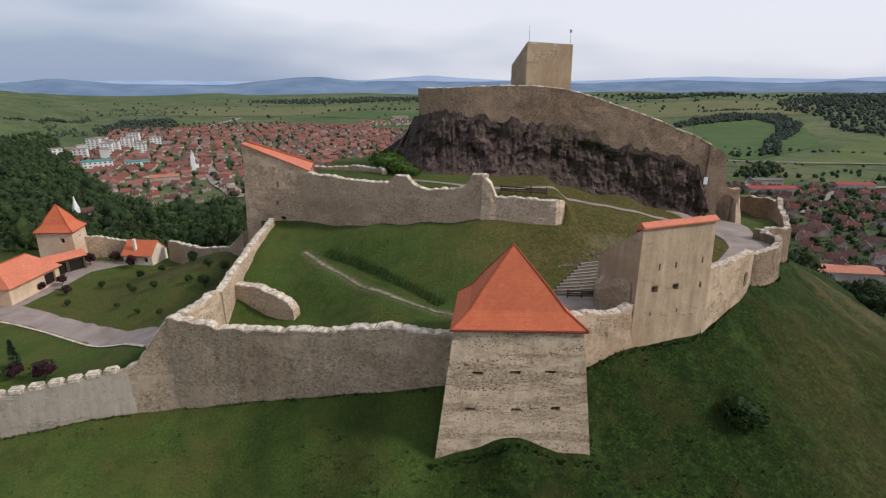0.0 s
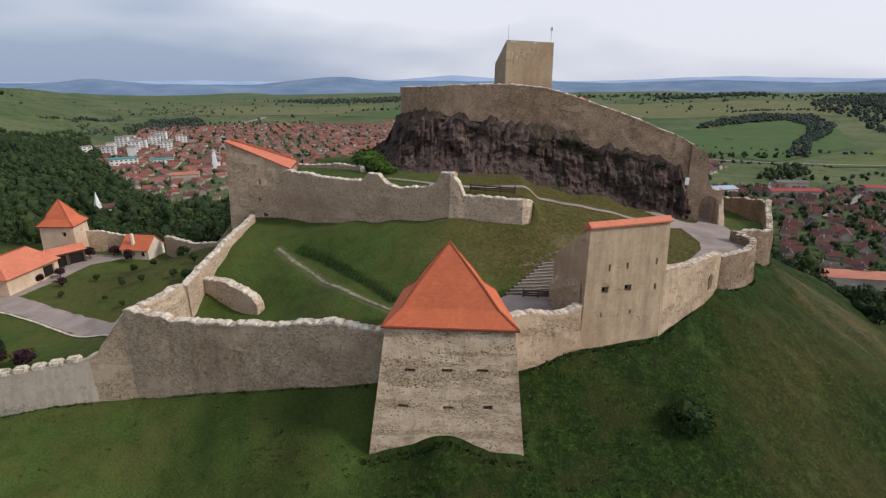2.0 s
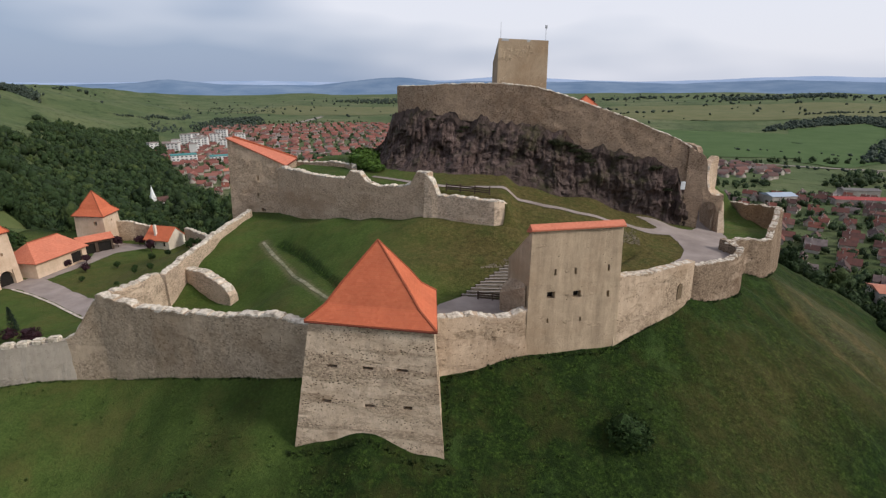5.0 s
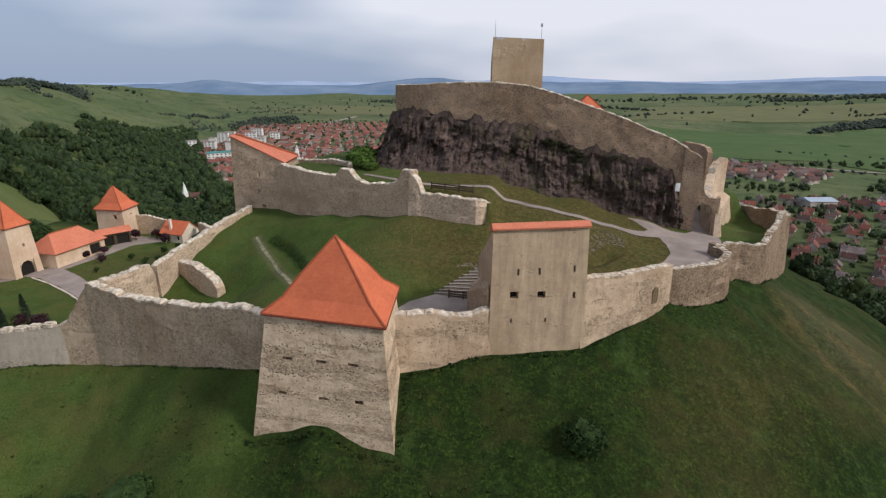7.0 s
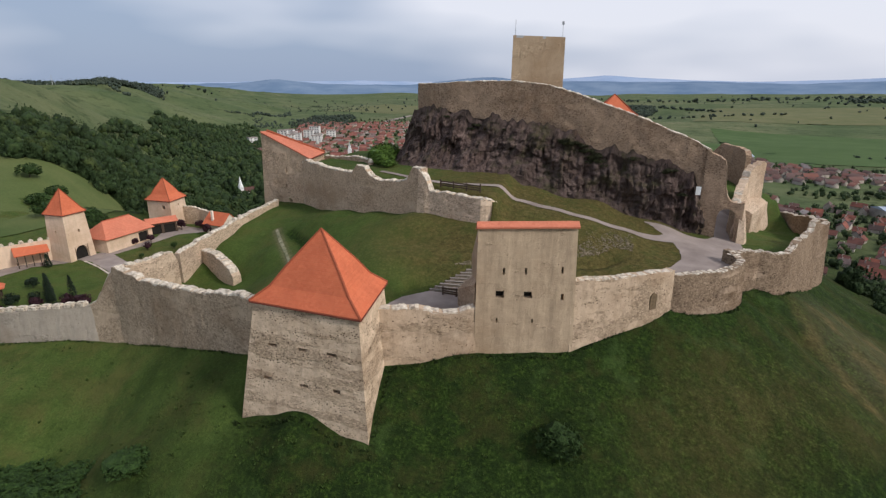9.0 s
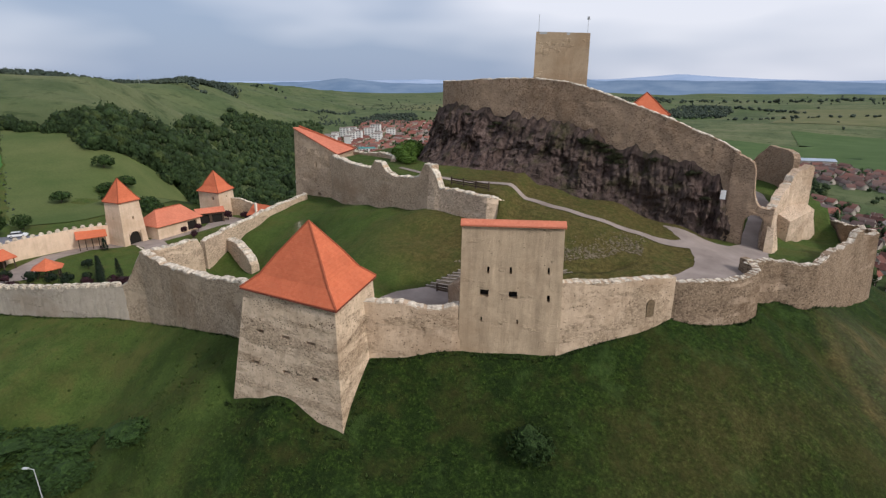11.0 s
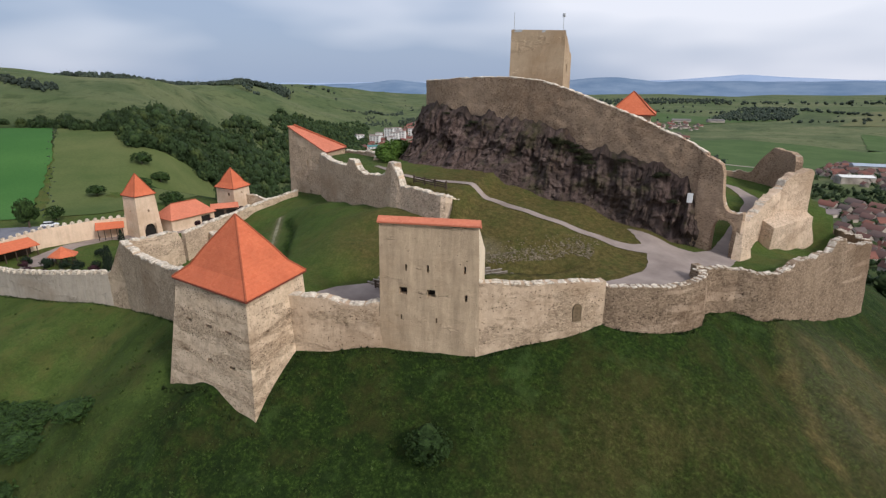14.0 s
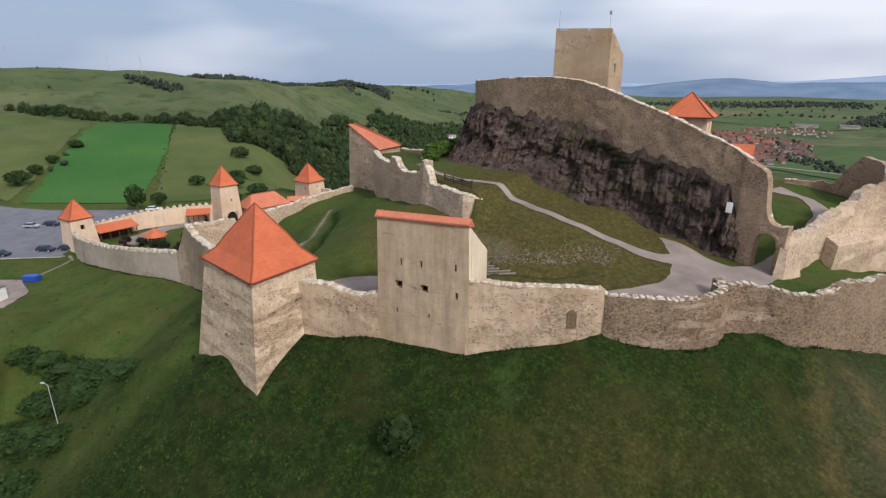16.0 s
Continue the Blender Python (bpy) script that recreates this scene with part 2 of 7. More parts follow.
def rock_mat():
    m = Mat("dark_basalt_rock", 0.95, 0.2)
    tall = m.scaled(1, 1, 0.32)
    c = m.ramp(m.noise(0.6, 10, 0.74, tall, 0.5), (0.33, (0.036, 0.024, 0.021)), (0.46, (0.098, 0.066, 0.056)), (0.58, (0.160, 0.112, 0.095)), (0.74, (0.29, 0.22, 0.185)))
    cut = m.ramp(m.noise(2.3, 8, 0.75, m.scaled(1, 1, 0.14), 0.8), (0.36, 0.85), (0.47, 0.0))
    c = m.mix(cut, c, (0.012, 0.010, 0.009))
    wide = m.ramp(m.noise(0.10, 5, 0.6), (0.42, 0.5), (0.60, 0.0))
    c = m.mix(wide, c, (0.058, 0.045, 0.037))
    moss = m.ramp(m.noise(0.30, 7, 0.72), (0.52, 0.0), (0.66, 0.7))
    c = m.mix(moss, c, (0.062, 0.062, 0.022))
    rust = m.ramp(m.noise(0.35, 6, 0.65, m.scaled(1, 1, 0.5)), (0.58, 0.0), (0.72, 0.5))
    c = m.mix(rust, c, (0.13, 0.082, 0.046))
    m.color(c)
    h = m.math("SUBTRACT", m.noise(1.8, 9, 0.74, tall), m.math("MULTIPLY", cut, 0.5))
    return m.bump(h, 0.9, 0.5).m


M_ROCK = rock_mat()


def ground_mat():
    m = Mat("grassy_ground", 0.95, 0.1)
    land, _ = m.attr("land")
    sep = m.n.new("ShaderNodeSeparateColor")
    m.l.new(land, sep.inputs[0])
    dry, bare, lawn = sep.outputs[0], sep.outputs[1], sep.outputs[2]
    fine = m.noise(3.2, 8, 0.72)
    midn = m.noise(0.42, 7, 0.65)
    wide = m.noise(0.045, 6, 0.6)
    rough = m.ramp(fine, (0.32, (0.007, 0.014, 0.0035)), (0.50, (0.021, 0.043, 0.0068)), (0.66, (0.056, 0.091, 0.016)))
    rough = m.mix(m.ramp(m.noise(1.5, 6, 0.72), (0.40, 0.7), (0.52, 0.0)), rough, (0.008, 0.016, 0.004))
    rough = m.mix(m.ramp(m.noise(0.7, 8, 0.72), (0.40, 0.8), (0.56, 0.0)), rough, (0.010, 0.021, 0.005))
    rough = m.mix(m.ramp(m.noise(0.16, 7, 0.68), (0.50, 0.0), (0.64, 0.6)), rough, (0.046, 0.043, 0.013))
    rough = m.mix(m.ramp(m.noise(0.24, 6, 0.7, m.scaled(1, 1, 1, (0, 0, 1.0))), (0.56, 0.0), (0.66, 0.5)), rough, (0.046, 0.080, 0.020))
    mown = m.ramp(fine, (0.30, (0.042, 0.072, 0.014)), (0.70, (0.098, 0.138, 0.032)))
    mown = m.mix(m.ramp(m.noise(0.13, 7, 0.7), (0.45, 0.0), (0.62, 0.7)), mown, (0.105, 0.100, 0.030))
    mown = m.mix(m.ramp(midn, (0.34, 0.5), (0.52, 0.0)), mown, (0.034, 0.058, 0.011))
    c = m.mix(lawn, rough, mown)
    dryc = m.ramp(m.noise(1.6, 8, 0.74), (0.32, (0.046, 0.036, 0.013)), (0.52, (0.095, 0.075, 0.025)), (0.70, (0.165, 0.128, 0.050)))
    c = m.mix(m.math("MULTIPLY", dry, m.ramp(midn, (0.30, 0.40), (0.55, 0.95))), c, dryc)
    earth = m.ramp(m.noise(2.0, 6, 0.7), (0.3, (0.15, 0.115, 0.072)), (0.7, (0.36, 0.30, 0.21)))
    c = m.mix(m.math("MULTIPLY", bare, m.ramp(m.noise(0.8, 7, 0.7), (0.30, 0.25), (0.52, 1.0))), c, earth)
    _, far = m.attr("far")
    # Far grass tones are greyed a little, painting in the haze of distance.
    hill = m.ramp(m.noise(0.009, 7, 0.64), (0.34, (0.056, 0.080, 0.034)), (0.46, (0.090, 0.112, 0.050)), (0.58, (0.136, 0.146, 0.070)), (0.72, (0.175, 0.168, 0.092)))
    plot = m.voronoi(0.0042, "F1", m.scaled(1, 0.55, 0.3, (0, 0, 0.6)), "Color")
    hill = m.mix(m.ramp(plot, (0.25, 0.0), (0.30, 0.35)), hill, (0.070, 0.105, 0.036))
    hill = m.mix(m.ramp(m.noise(0.06, 8, 0.72), (0.52, 0.0), (0.62, 0.7)), hill, (0.036, 0.054, 0.018))
    hill = m.mix(m.ramp(m.noise(0.9, 6, 0.7), (0.36, 0.4), (0.52, 0.0)), hill, (0.045, 0.062, 0.022))
    c = m.mix(far, c, hill)
    m.color(c)
    return m.bump(m.math("ADD", fine, midn), 0.8, 0.35).m


M_GROUND = ground_mat()


def field_mat(name, a, b, scale=0.03):
    m = Mat(name, 0.95, 0.1)
    c = m.ramp(m.noise(scale, 6, 0.6), (0.35, a), (0.65, b))
    m.color(m.mix(m.ramp(m.noise(1.2, 6, 0.7), (0.35, 0.3), (0.6, 0.0)), c, tuple(v * 0.5 for v in a)))
    return m.m


M_FIELD = field_mat("young_green_crop", (0.044, 0.122, 0.028), (0.062, 0.150, 0.036), 0.02)
M_MEADOW = field_mat("pale_meadow", (0.072, 0.102, 0.030), (0.125, 0.140, 0.050))
M_CROP = field_mat("deep_green_crop", (0.058, 0.098, 0.030), (0.080, 0.122, 0.042))
M_STUBBLE = field_mat("dry_field", (0.115, 0.125, 0.052), (0.155, 0.150, 0.070))


def leaf_mat(name, a, b, scale=1.6, wide=0.0):
    m = Mat(name, 0.8, 0.2)
    c = m.ramp(m.noise(scale, 6, 0.75), (0.32, tuple(v * 0.35 for v in a)), (0.5, a), (0.72, b))
    if wide:
        c = m.mix(m.ramp(m.noise(wide, 5, 0.65), (0.36, 0.75), (0.54, 0.0)), c, tuple(v * 0.38 for v in a))
        c = m.mix(m.ramp(m.noise(wide * 2.7, 4, 0.6), (0.52, 0.0), (0.68, 0.5)), c, (b[0] * 1.35, b[1] * 1.12, b[2] * 0.9))
    m.color(m.mix(m.math("MULTIPLY", m.island(), 0.35 if wide else 0.55), c, tuple(v * 0.45 for v in a)))
    return m.bump(m.noise(scale * 1.8, 5, 0.7), 1.0, 0.5).m


M_LEAF = leaf_mat("green_foliage", (0.036, 0.070, 0.016), (0.078, 0.125, 0.030))
M_FOREST = leaf_mat("woodland_foliage", (0.028, 0.052, 0.016), (0.072, 0.108, 0.032), 0.9, 0.045)
M_GARDEN = leaf_mat("garden_tree_foliage", (0.034, 0.058, 0.020), (0.068, 0.100, 0.034), 0.7, 0.03)
# Far foliage is paler and bluer: distance haze is mixed into its colour.
M_FAR_WOOD = leaf_mat("hazed_far_woodland", (0.046, 0.064, 0.046), (0.078, 0.104, 0.070), 0.3, 0.012)
M_PURPLE = leaf_mat("purple_foliage", (0.045, 0.016, 0.022), (0.085, 0.032, 0.040))
M_CONIFER = leaf_mat("dark_conifer_foliage", (0.016, 0.030, 0.014), (0.034, 0.055, 0.024))
M_OLIVE = leaf_mat("dark_olive_foliage", (0.040, 0.044, 0.017), (0.082, 0.082, 0.032))
M_BRIGHT = leaf_mat("bright_green_shrub", (0.085, 0.155, 0.022), (0.14, 0.22, 0.04))
M_THICKET = leaf_mat("thicket_foliage", (0.042, 0.085, 0.018), (0.092, 0.155, 0.036))
M_TRUNK = plain("bark", (0.05, 0.035, 0.025), (0.11, 0.085, 0.06), 5)

# ---------- the lie of the land ----------
CASTLE = [(-31, 52.6), (0.5, 46.8), (12, 48.5), (21.2, 52.2), (31, 55.6), (40.8, 64.6), (44.6, 66.9), (48.6, 70.5), (49.6, 73.0), (49.3, 75.6), (52.7, 78.6), (56.6, 80.7), (63.0, 93.6), (68, 102), (66, 126), (60, 138),
          (40, 144), (4, 132), (-24, 112), (-37, 96), (-31, 88)]
CASTLE_FOOT = [-6.2, 0.6, 0.2, 1.0, 2.2, 4.6, 3.7, 3.3, 3.4, 3.6, 3.4, 2.4, -0.8, -2.5, -3.0, -2.0, 0, 2, 2, -1.0, -1.5]
INNER = [(-27, 56, -1.8), (-26.5, 62.4, -1.6), (-23, 61.4, -1.4), (-19.6, 61.6, -0.6), (-13, 51, 1.6), (-16, 69, 4.0), (-6, 57.5, 4.4), (0, 51, 4.6), (-28.5, 87, 5.5), (-28.6, 79, 4.9), (-28.4, 72, 3.4), (-28.4, 66.5, 1.4), (-11, 79, 8.8), (6.6, 72, 10.9), (17, 71.5, 10.6),
         (13, 53, 4.7), (18, 55.5, 4.6), (22, 58, 4.7), (14, 58, 4.7), (8, 65, 7.8), (16, 64.6, 7.5), (22, 65.8, 7.6), (26, 66, 8.0), (35, 70, 7.0), (42, 76, 6.8), (38, 66, 6.7), (48, 86, 6.8), (52, 80, 6.6), (58, 92, 6.0), (15, 79, 13.6), (20, 79, 12.7), (25, 78.8, 11.8), (30, 78.8, 10.9), (35, 79, 9.5), (40, 80.4, 7.8), (20, 86, 13.6), (30, 87, 11.8), (39, 86.5, 9.0),
         (63, 108, 2.5), (52, 103, 8.0), (52, 114, 9.6), (46, 112, 10.4), (48, 121, 10.4), (54, 122, 8.8), (51, 128, 9.6), (45, 131, 11.0), (56.5, 97, 5.0), (58, 102, 4.2), (60, 108, 3.0), (62.5, 114, 1.6), (59, 94, 5.0), (61, 100, 3.8), (64, 106, 2.0), (54.6, 92.5, 5.8), (56.5, 88, 6.2), (55, 84, 6.4), (-22, 87, 6.2), (-14, 82.4, 6.8), (-8, 79, 8.0), (-3, 76.8, 9.4), (36, 62, 6.9)]
SEAT_FRONT = [(12.6, 59.2), (17.5, 59.5), (22, 60.6), (27.5, 63.2), (32, 66.8), (34.6, 69.6)]
DITCH = [(-17.7, 74.5), (-13.1, 71.3), (-7.7, 65.2), (-3.7, 61.0), (-0.5, 56.6)]
LAWN_PATH = [(-21.8, 76.4), (-18.1, 72.3), (-12.4, 66.2), (-6.5, 59.6), (-0.9, 54.3), (4, 52)]
TERRACE = [(-28, 95.2), (-24.6, 91.4), (-22.9, 90.0), (-17.7, 86.3), (-14, 84), (-6.4, 80.4), (0, 78), (6.2, 75.8), (17, 72.6)]


def smooth(a, b, v):
    u = np.clip((v - a) / (b - a), 0, 1)
    return u * u * (3 - 2 * u)


WAVES = {}


def wave_noise(x, y, size, seed):
    """A cheap smooth noise between -1 and 1."""
    if seed not in WAVES:
        WAVES[seed] = np.random.RandomState(seed).uniform((0, 0, 0.5), (6.283, 6.283, 1.8), (7, 3)).tolist()
    out = 0
    for a, ph, f in WAVES[seed]:
        f = f / size
        out = out + np.sin((x * np.cos(a) + y * np.sin(a)) * f * 6.283 + ph)
    return out / 4.0


def line_distance(x, y, pts, vals=None, closed=False):
    """Distance to a polyline, the value along it, and the sign of the side."""
    best, val, side = np.full(np.shape(x), 1e9), np.zeros(np.shape(x)), np.ones(np.shape(x))
    n = len(pts) if closed else len(pts) - 1
    for i in range(n):
        (ax, ay), (bx, by) = pts[i], pts[(i + 1) % len(pts)]
        dx, dy = bx - ax, by - ay
        u = np.clip(((x - ax) * dx + (y - ay) * dy) / (dx * dx + dy * dy), 0, 1)
        d = np.hypot(x - ax - u * dx, y - ay - u * dy)
        near = d < best
        best = np.where(near, d, best)
        if vals is not None:
            val = np.where(near, vals[i] * (1 - u) + vals[(i + 1) % len(pts)] * u, val)
        side = np.where(near, np.sign(dx * (y - ay) - dy * (x - ax)), side)
    return best, val, side


def blended_foot(x, y):
    """The height of the wall's foot, blended smoothly between the wall's stretches."""
    total, weight = 0, 0
    n = len(CASTLE)
    for i in range(n):
        (ax, ay), (bx, by) = CASTLE[i], CASTLE[(i + 1) % n]
        dx, dy = bx - ax, by - ay
        u = np.clip(((x - ax) * dx + (y - ay) * dy) / (dx * dx + dy * dy), 0, 1)
        d2 = (x - ax - u * dx) ** 2 + (y - ay - u * dy) ** 2
        k = 1 / (d2 + 2.0) ** 2
        total, weight = total + k * (CASTLE_FOOT[i] * (1 - u) + CASTLE_FOOT[(i + 1) % n] * u), weight + k
    return total / weight


def inside_of(x, y, pts):
    hit = np.zeros(np.shape(x), bool)
    for i in range(len(pts)):
        (ax, ay), (bx, by) = pts[i], pts[i - 1]
        if ay == by:
            continue
        hit ^= ((ay > y) != (by > y)) & (x < (bx - ax) * (y - ay) / (by - ay) + ax)
    return hit


def country(x, y):
    """The land round the castle hill."""
    r = np.hypot(x, y)
    az = np.degrees(np.arctan2(-x, y))
    valley = -52 - 6 * smooth(400, 900, r) + 2.5 * wave_noise(x, y, 420, 5)
    east = smooth(10, -30, az)
    valley = valley + east * (36 * smooth(750, 2300, r) + 5 * wave_noise(x, y, 700, 8) * smooth(700, 1500, r))
    valley = valley + (1 - east) * (22 * smooth(1300, 4200, r) + 6 * wave_noise(x, y, 900, 3) * smooth(1300, 2500, r))
    west = -12 + 17 * smooth(150, 310, r) + 32 * smooth(300, 520, r) + 9 * smooth(520, 900, r) + 8 * wave_noise(x, y, 330, 12) * smooth(300, 700, r)
    west = west - 21 * smooth(76, 52, az) * smooth(460, 720, r)
    turn = 8 * smooth(300, 1500, r)
    w = smooth(41 - turn, 57 - turn, az + 2.5 * wave_noise(x, y, 260, 4)) * smooth(-140, -110, -np.abs(az - 60))
    south = smooth(100, 130, az)
    return valley * (1 - w) + west * w - south * 20


def court_low(x, y):
    """The lower ward: level by the gates, rising to the castle wall."""
    d, _, _ = line_distance(x, y, [(-31, 52), (-31, 92), (-42, 98)])
    return -11.3 + 8.0 * smooth(30, 2, d)


def upper_ground(x, y):
    total, weight = 0, 1e-9
    for px, py, pz in INNER:
        k = 1 / (((x - px) ** 2 + (y - py) ** 2) / 20 + 0.6) ** 1.7
        total, weight = total + k * pz, weight + k
    z = total / weight
    ditch, _, _ = line_distance(x, y, DITCH)
    bank, _, _ = line_distance(x, y, [(8.5, 61.0), (13, 63.2), (19, 64.2), (25, 68), (30, 72.5)])
    z = z - 0.7 * np.exp(-(ditch / 0.42) ** 2) - 0.35 * np.exp(-(bank / 0.6) ** 2)
    d, _, side = line_distance(x, y, SEAT_FRONT)
    v = d * side
    step = 4.62 + 0.64 * np.clip(v, 0, 5) + 1.3 * smooth(20, 33, x)
    z = np.where((v > -0.4) & (v < 4.6) & (x > 10.5) & (x < 38), np.minimum(z, step - 0.12), z)
    z = np.where((v <= -0.4) & (v > -9) & (x > 10) & (x < 23), np.minimum(z, 4.72), z)
    d, _, side = line_distance(x, y, TERRACE)
    up = smooth(0.05, 0.75, d * side) * smooth(20, 17, x) * smooth(-25.5, -24, x)
    high = 13.2 + 0.9 * smooth(-20, 4, x) + 0.08 * np.clip(y - 75, 0, 12)
    return z * (1 - up) + high * up


def ground(x, y):
    x, y = np.asarray(x, float), np.asarray(y, float)
    d, _, _ = line_distance(x, y, CASTLE, None, True)
    foot = blended_foot(x, y)
    inn = inside_of(x, y, CASTLE)
    slope = foot - 0.56 * d - 0.0006 * d * d + 0.9 * wave_noise(x, y, 24, 2) * smooth(3, 16, d) + 0.25 * wave_noise(x, y, 6, 21) * smooth(1, 6, d)
    slope = slope + 1.7 * np.exp(-((x - 7) / 2.8) ** 2 - ((y - 38.5) / 3.5) ** 2) - 1.0 * np.exp(-((x + 1) / 3.5) ** 2 - ((y - 40) / 4) ** 2)
    slope = slope + 1.15 * np.exp(-((x - 12.8) / 3.6) ** 2 - ((y - 43.5) / 5.5) ** 2) + 0.45 * np.exp(-((x - 6.5) / 3) ** 2 - ((y - 40.3) / 3) ** 2)
    slope = slope + 0.9 * np.exp(-((x - 20) / 4.5) ** 2 - ((y - 50) / 3.5) ** 2) - 0.5 * np.exp(-((x - 30.5) / 2.5) ** 2 - ((y - 54) / 3) ** 2)
    edge = np.interp(x, [-90, -75, -62, -52, -44, -36, -20], [46.8, 46.4, 47.6, 48.9, 50.5, 52.6, 52.6])
    down = np.clip(edge - y, 0, 200)
    below = -6.7 - 0.115 * np.clip(-36 - x, 0, 50) - 0.2 * down - 0.002 * down ** 2
    ward = np.where(y < edge, below, court_low(x, y))
    share = smooth(-22, -42, x) * smooth(150, 126, y)
    hill = slope * (1 - share) + ward * share
    land = country(x, y)
    far = smooth(120, 170, np.hypot((x + 30) * 0.8, y - 80))
    outer = np.maximum(hill, land) * (1 - far) + land * far
    return np.where(inn, upper_ground(x, y), outer)


def gz(x, y):
    return float(ground(np.array([x]), np.array([y]))[0])

# ---------- building helpers ----------


def mesh_of(name, verts, faces, material=None, smoothed=False):
    me = bpy.data.meshes.new(name)
    me.from_pydata([tuple(v) for v in verts], [], [tuple(f) for f in faces])
    me.validate()
    if smoothed:
        me.shade_smooth()
    if material:
        me.materials.append(material)
    return me


def thing(name, label, category, group="", kind="", at=(0, 0, 0)):
    ob = tagged(new(name), label, category, group, kind)
    ob.location = at
    ob.empty_display_size = 0.2
    return ob


def part(name, shape, material, parent, label=""):
    """Links a bmesh, or a mesh, as one object under a thing or a part."""
    if isinstance(shape, bmesh.types.BMesh):
        me = bpy.data.meshes.new(name)
        bmesh.ops.recalc_face_normals(shape, faces=shape.faces)
        shape.to_mesh(me)
        shape.free()
    else:
        me = shape
    if material and not me.materials:
        me.materials.append(material)
    ob = new(name, me)
    ob.parent = parent
    if label:
        ob["label"] = label
    return ob


def box(bm, x0, y0, z0, x1, y1, z1, m=None, bevel=0.0):
    r = bmesh.ops.create_cube(bm, size=1)
    for v in r["verts"]:
        v.co = Vector((x0 + (v.co.x + 0.5) * (x1 - x0), y0 + (v.co.y + 0.5) * (y1 - y0), z0 + (v.co.z + 0.5) * (z1 - z0)))
    if bevel:
        e = list({e for v in r["verts"] for e in v.link_edges})
        got = bmesh.ops.bevel(bm, geom=e, offset=bevel, segments=1, affect="EDGES")
        vs = list({v for f in got["faces"] for v in f.verts})
    else:
        vs = r["verts"]
    if m:
        bmesh.ops.transform(bm, matrix=m, verts=vs)
    return vs


def boxed(x0, y0, z0, x1, y1, z1, m=None, bevel=0.0):
    bm = bmesh.new()
    box(bm, x0, y0, z0, x1, y1, z1, m, bevel)
    return bm


def prism(poly, z0, z1):
    """An upright prism over a plan outline; z1 may be one height a corner."""
    bm = bmesh.new()
    n = len(poly)
    z0 = z0 if isinstance(z0, (list, tuple)) else [z0] * n
    z1 = z1 if isinstance(z1, (list, tuple)) else [z1] * n
    a = [bm.verts.new((x, y, z)) for (x, y), z in zip(poly, z0)]
    b = [bm.verts.new((x, y, z)) for (x, y), z in zip(poly, z1)]
    bm.faces.new(a[::-1])
    bm.faces.new(b)
    for i in range(n):
        bm.faces.new((a[i], a[(i + 1) % n], b[(i + 1) % n], b[i]))
    return bm


def roughen(bm, size, amount, cuts=0, seed=0.0):
    if cuts:
        bmesh.ops.subdivide_edges(bm, edges=bm.edges[:], cuts=cuts, use_grid_fill=True)
    bm.normal_update()
    for v in bm.verts:
        v.co += v.normal * amount * noise.noise(v.co / size + Vector((seed, 0, 0)))
    return bm


def resample(pts, step):
    """Points along a polyline, at about even steps; all numbers are interpolated."""
    out = []
    for a, b in zip(pts[:-1], pts[1:]):
        n = max(1, round(math.hypot(b[0] - a[0], b[1] - a[1]) / step))
        out += [tuple(p + (q - p) * k / n for p, q in zip(a, b)) for k in range(n)]
    return out + [tuple(pts[-1])]


def sides(path, half):
    """The two edges of a strip along a path."""
    left, right = [], []
    for i, p in enumerate(path):
        a, b = path[max(i - 1, 0)], path[min(i + 1, len(path) - 1)]
        t = Vector((b[0] - a[0], b[1] - a[1])).normalized()
        nx, ny = -t.y, t.x
        left.append((p[0] + nx * half, p[1] + ny * half))
        right.append((p[0] - nx * half, p[1] - ny * half))
    return left, right


def wall_mesh(name, pts, thick, material, ragged=0.25, step=0.6, batter=0.0, rows=7, rough=0.10):
    """A wall along (x, y, top, foot) points; the right-hand side is the outer face."""
    path = resample(pts, step)
    verts, faces = [], []
    left, right = sides(path, thick / 2)
    ring = 2 * (rows + 1)
    for i, p in enumerate(path):
        top = p[2] + ragged * noise.noise((p[0] * 0.45, p[1] * 0.45, 3.1)) + ragged * 0.6 * noise.noise((p[0] * 1.3, p[1] * 1.3, 7.7))
        dx, dy = right[i][0] - left[i][0], right[i][1] - left[i][1]
        s = 1 / max(math.hypot(dx, dy), 1e-6)
        for side, edge, sign in ((0, right[i], 1), (1, left[i], -1)):
            for k in range(rows + 1):
                u = k / rows if side == 0 else 1 - k / rows
                z = p[3] + (top - p[3]) * u
                out = rough * noise.noise((edge[0] * 0.6, edge[1] * 0.6, z * 0.6)) + (batter * (1 - u) * (top - p[3]) if side == 0 else 0)
                if 0 < k < rows:
                    out += rough * 0.6 * noise.noise((edge[0] * 2, edge[1] * 2, z * 2))
                verts.append((edge[0] + dx * s * sign * out, edge[1] + dy * s * sign * out, z))
    for i in range(len(path) - 1):
        for k in range(ring):
            a, b = i * ring + k, i * ring + (k + 1) % ring
            faces.append((a, b, b + ring, a + ring))
    faces.append(tuple(range(ring))[::-1])
    faces.append(tuple(range((len(path) - 1) * ring, len(path) * ring)))
    return mesh_of(name, verts, faces, material)


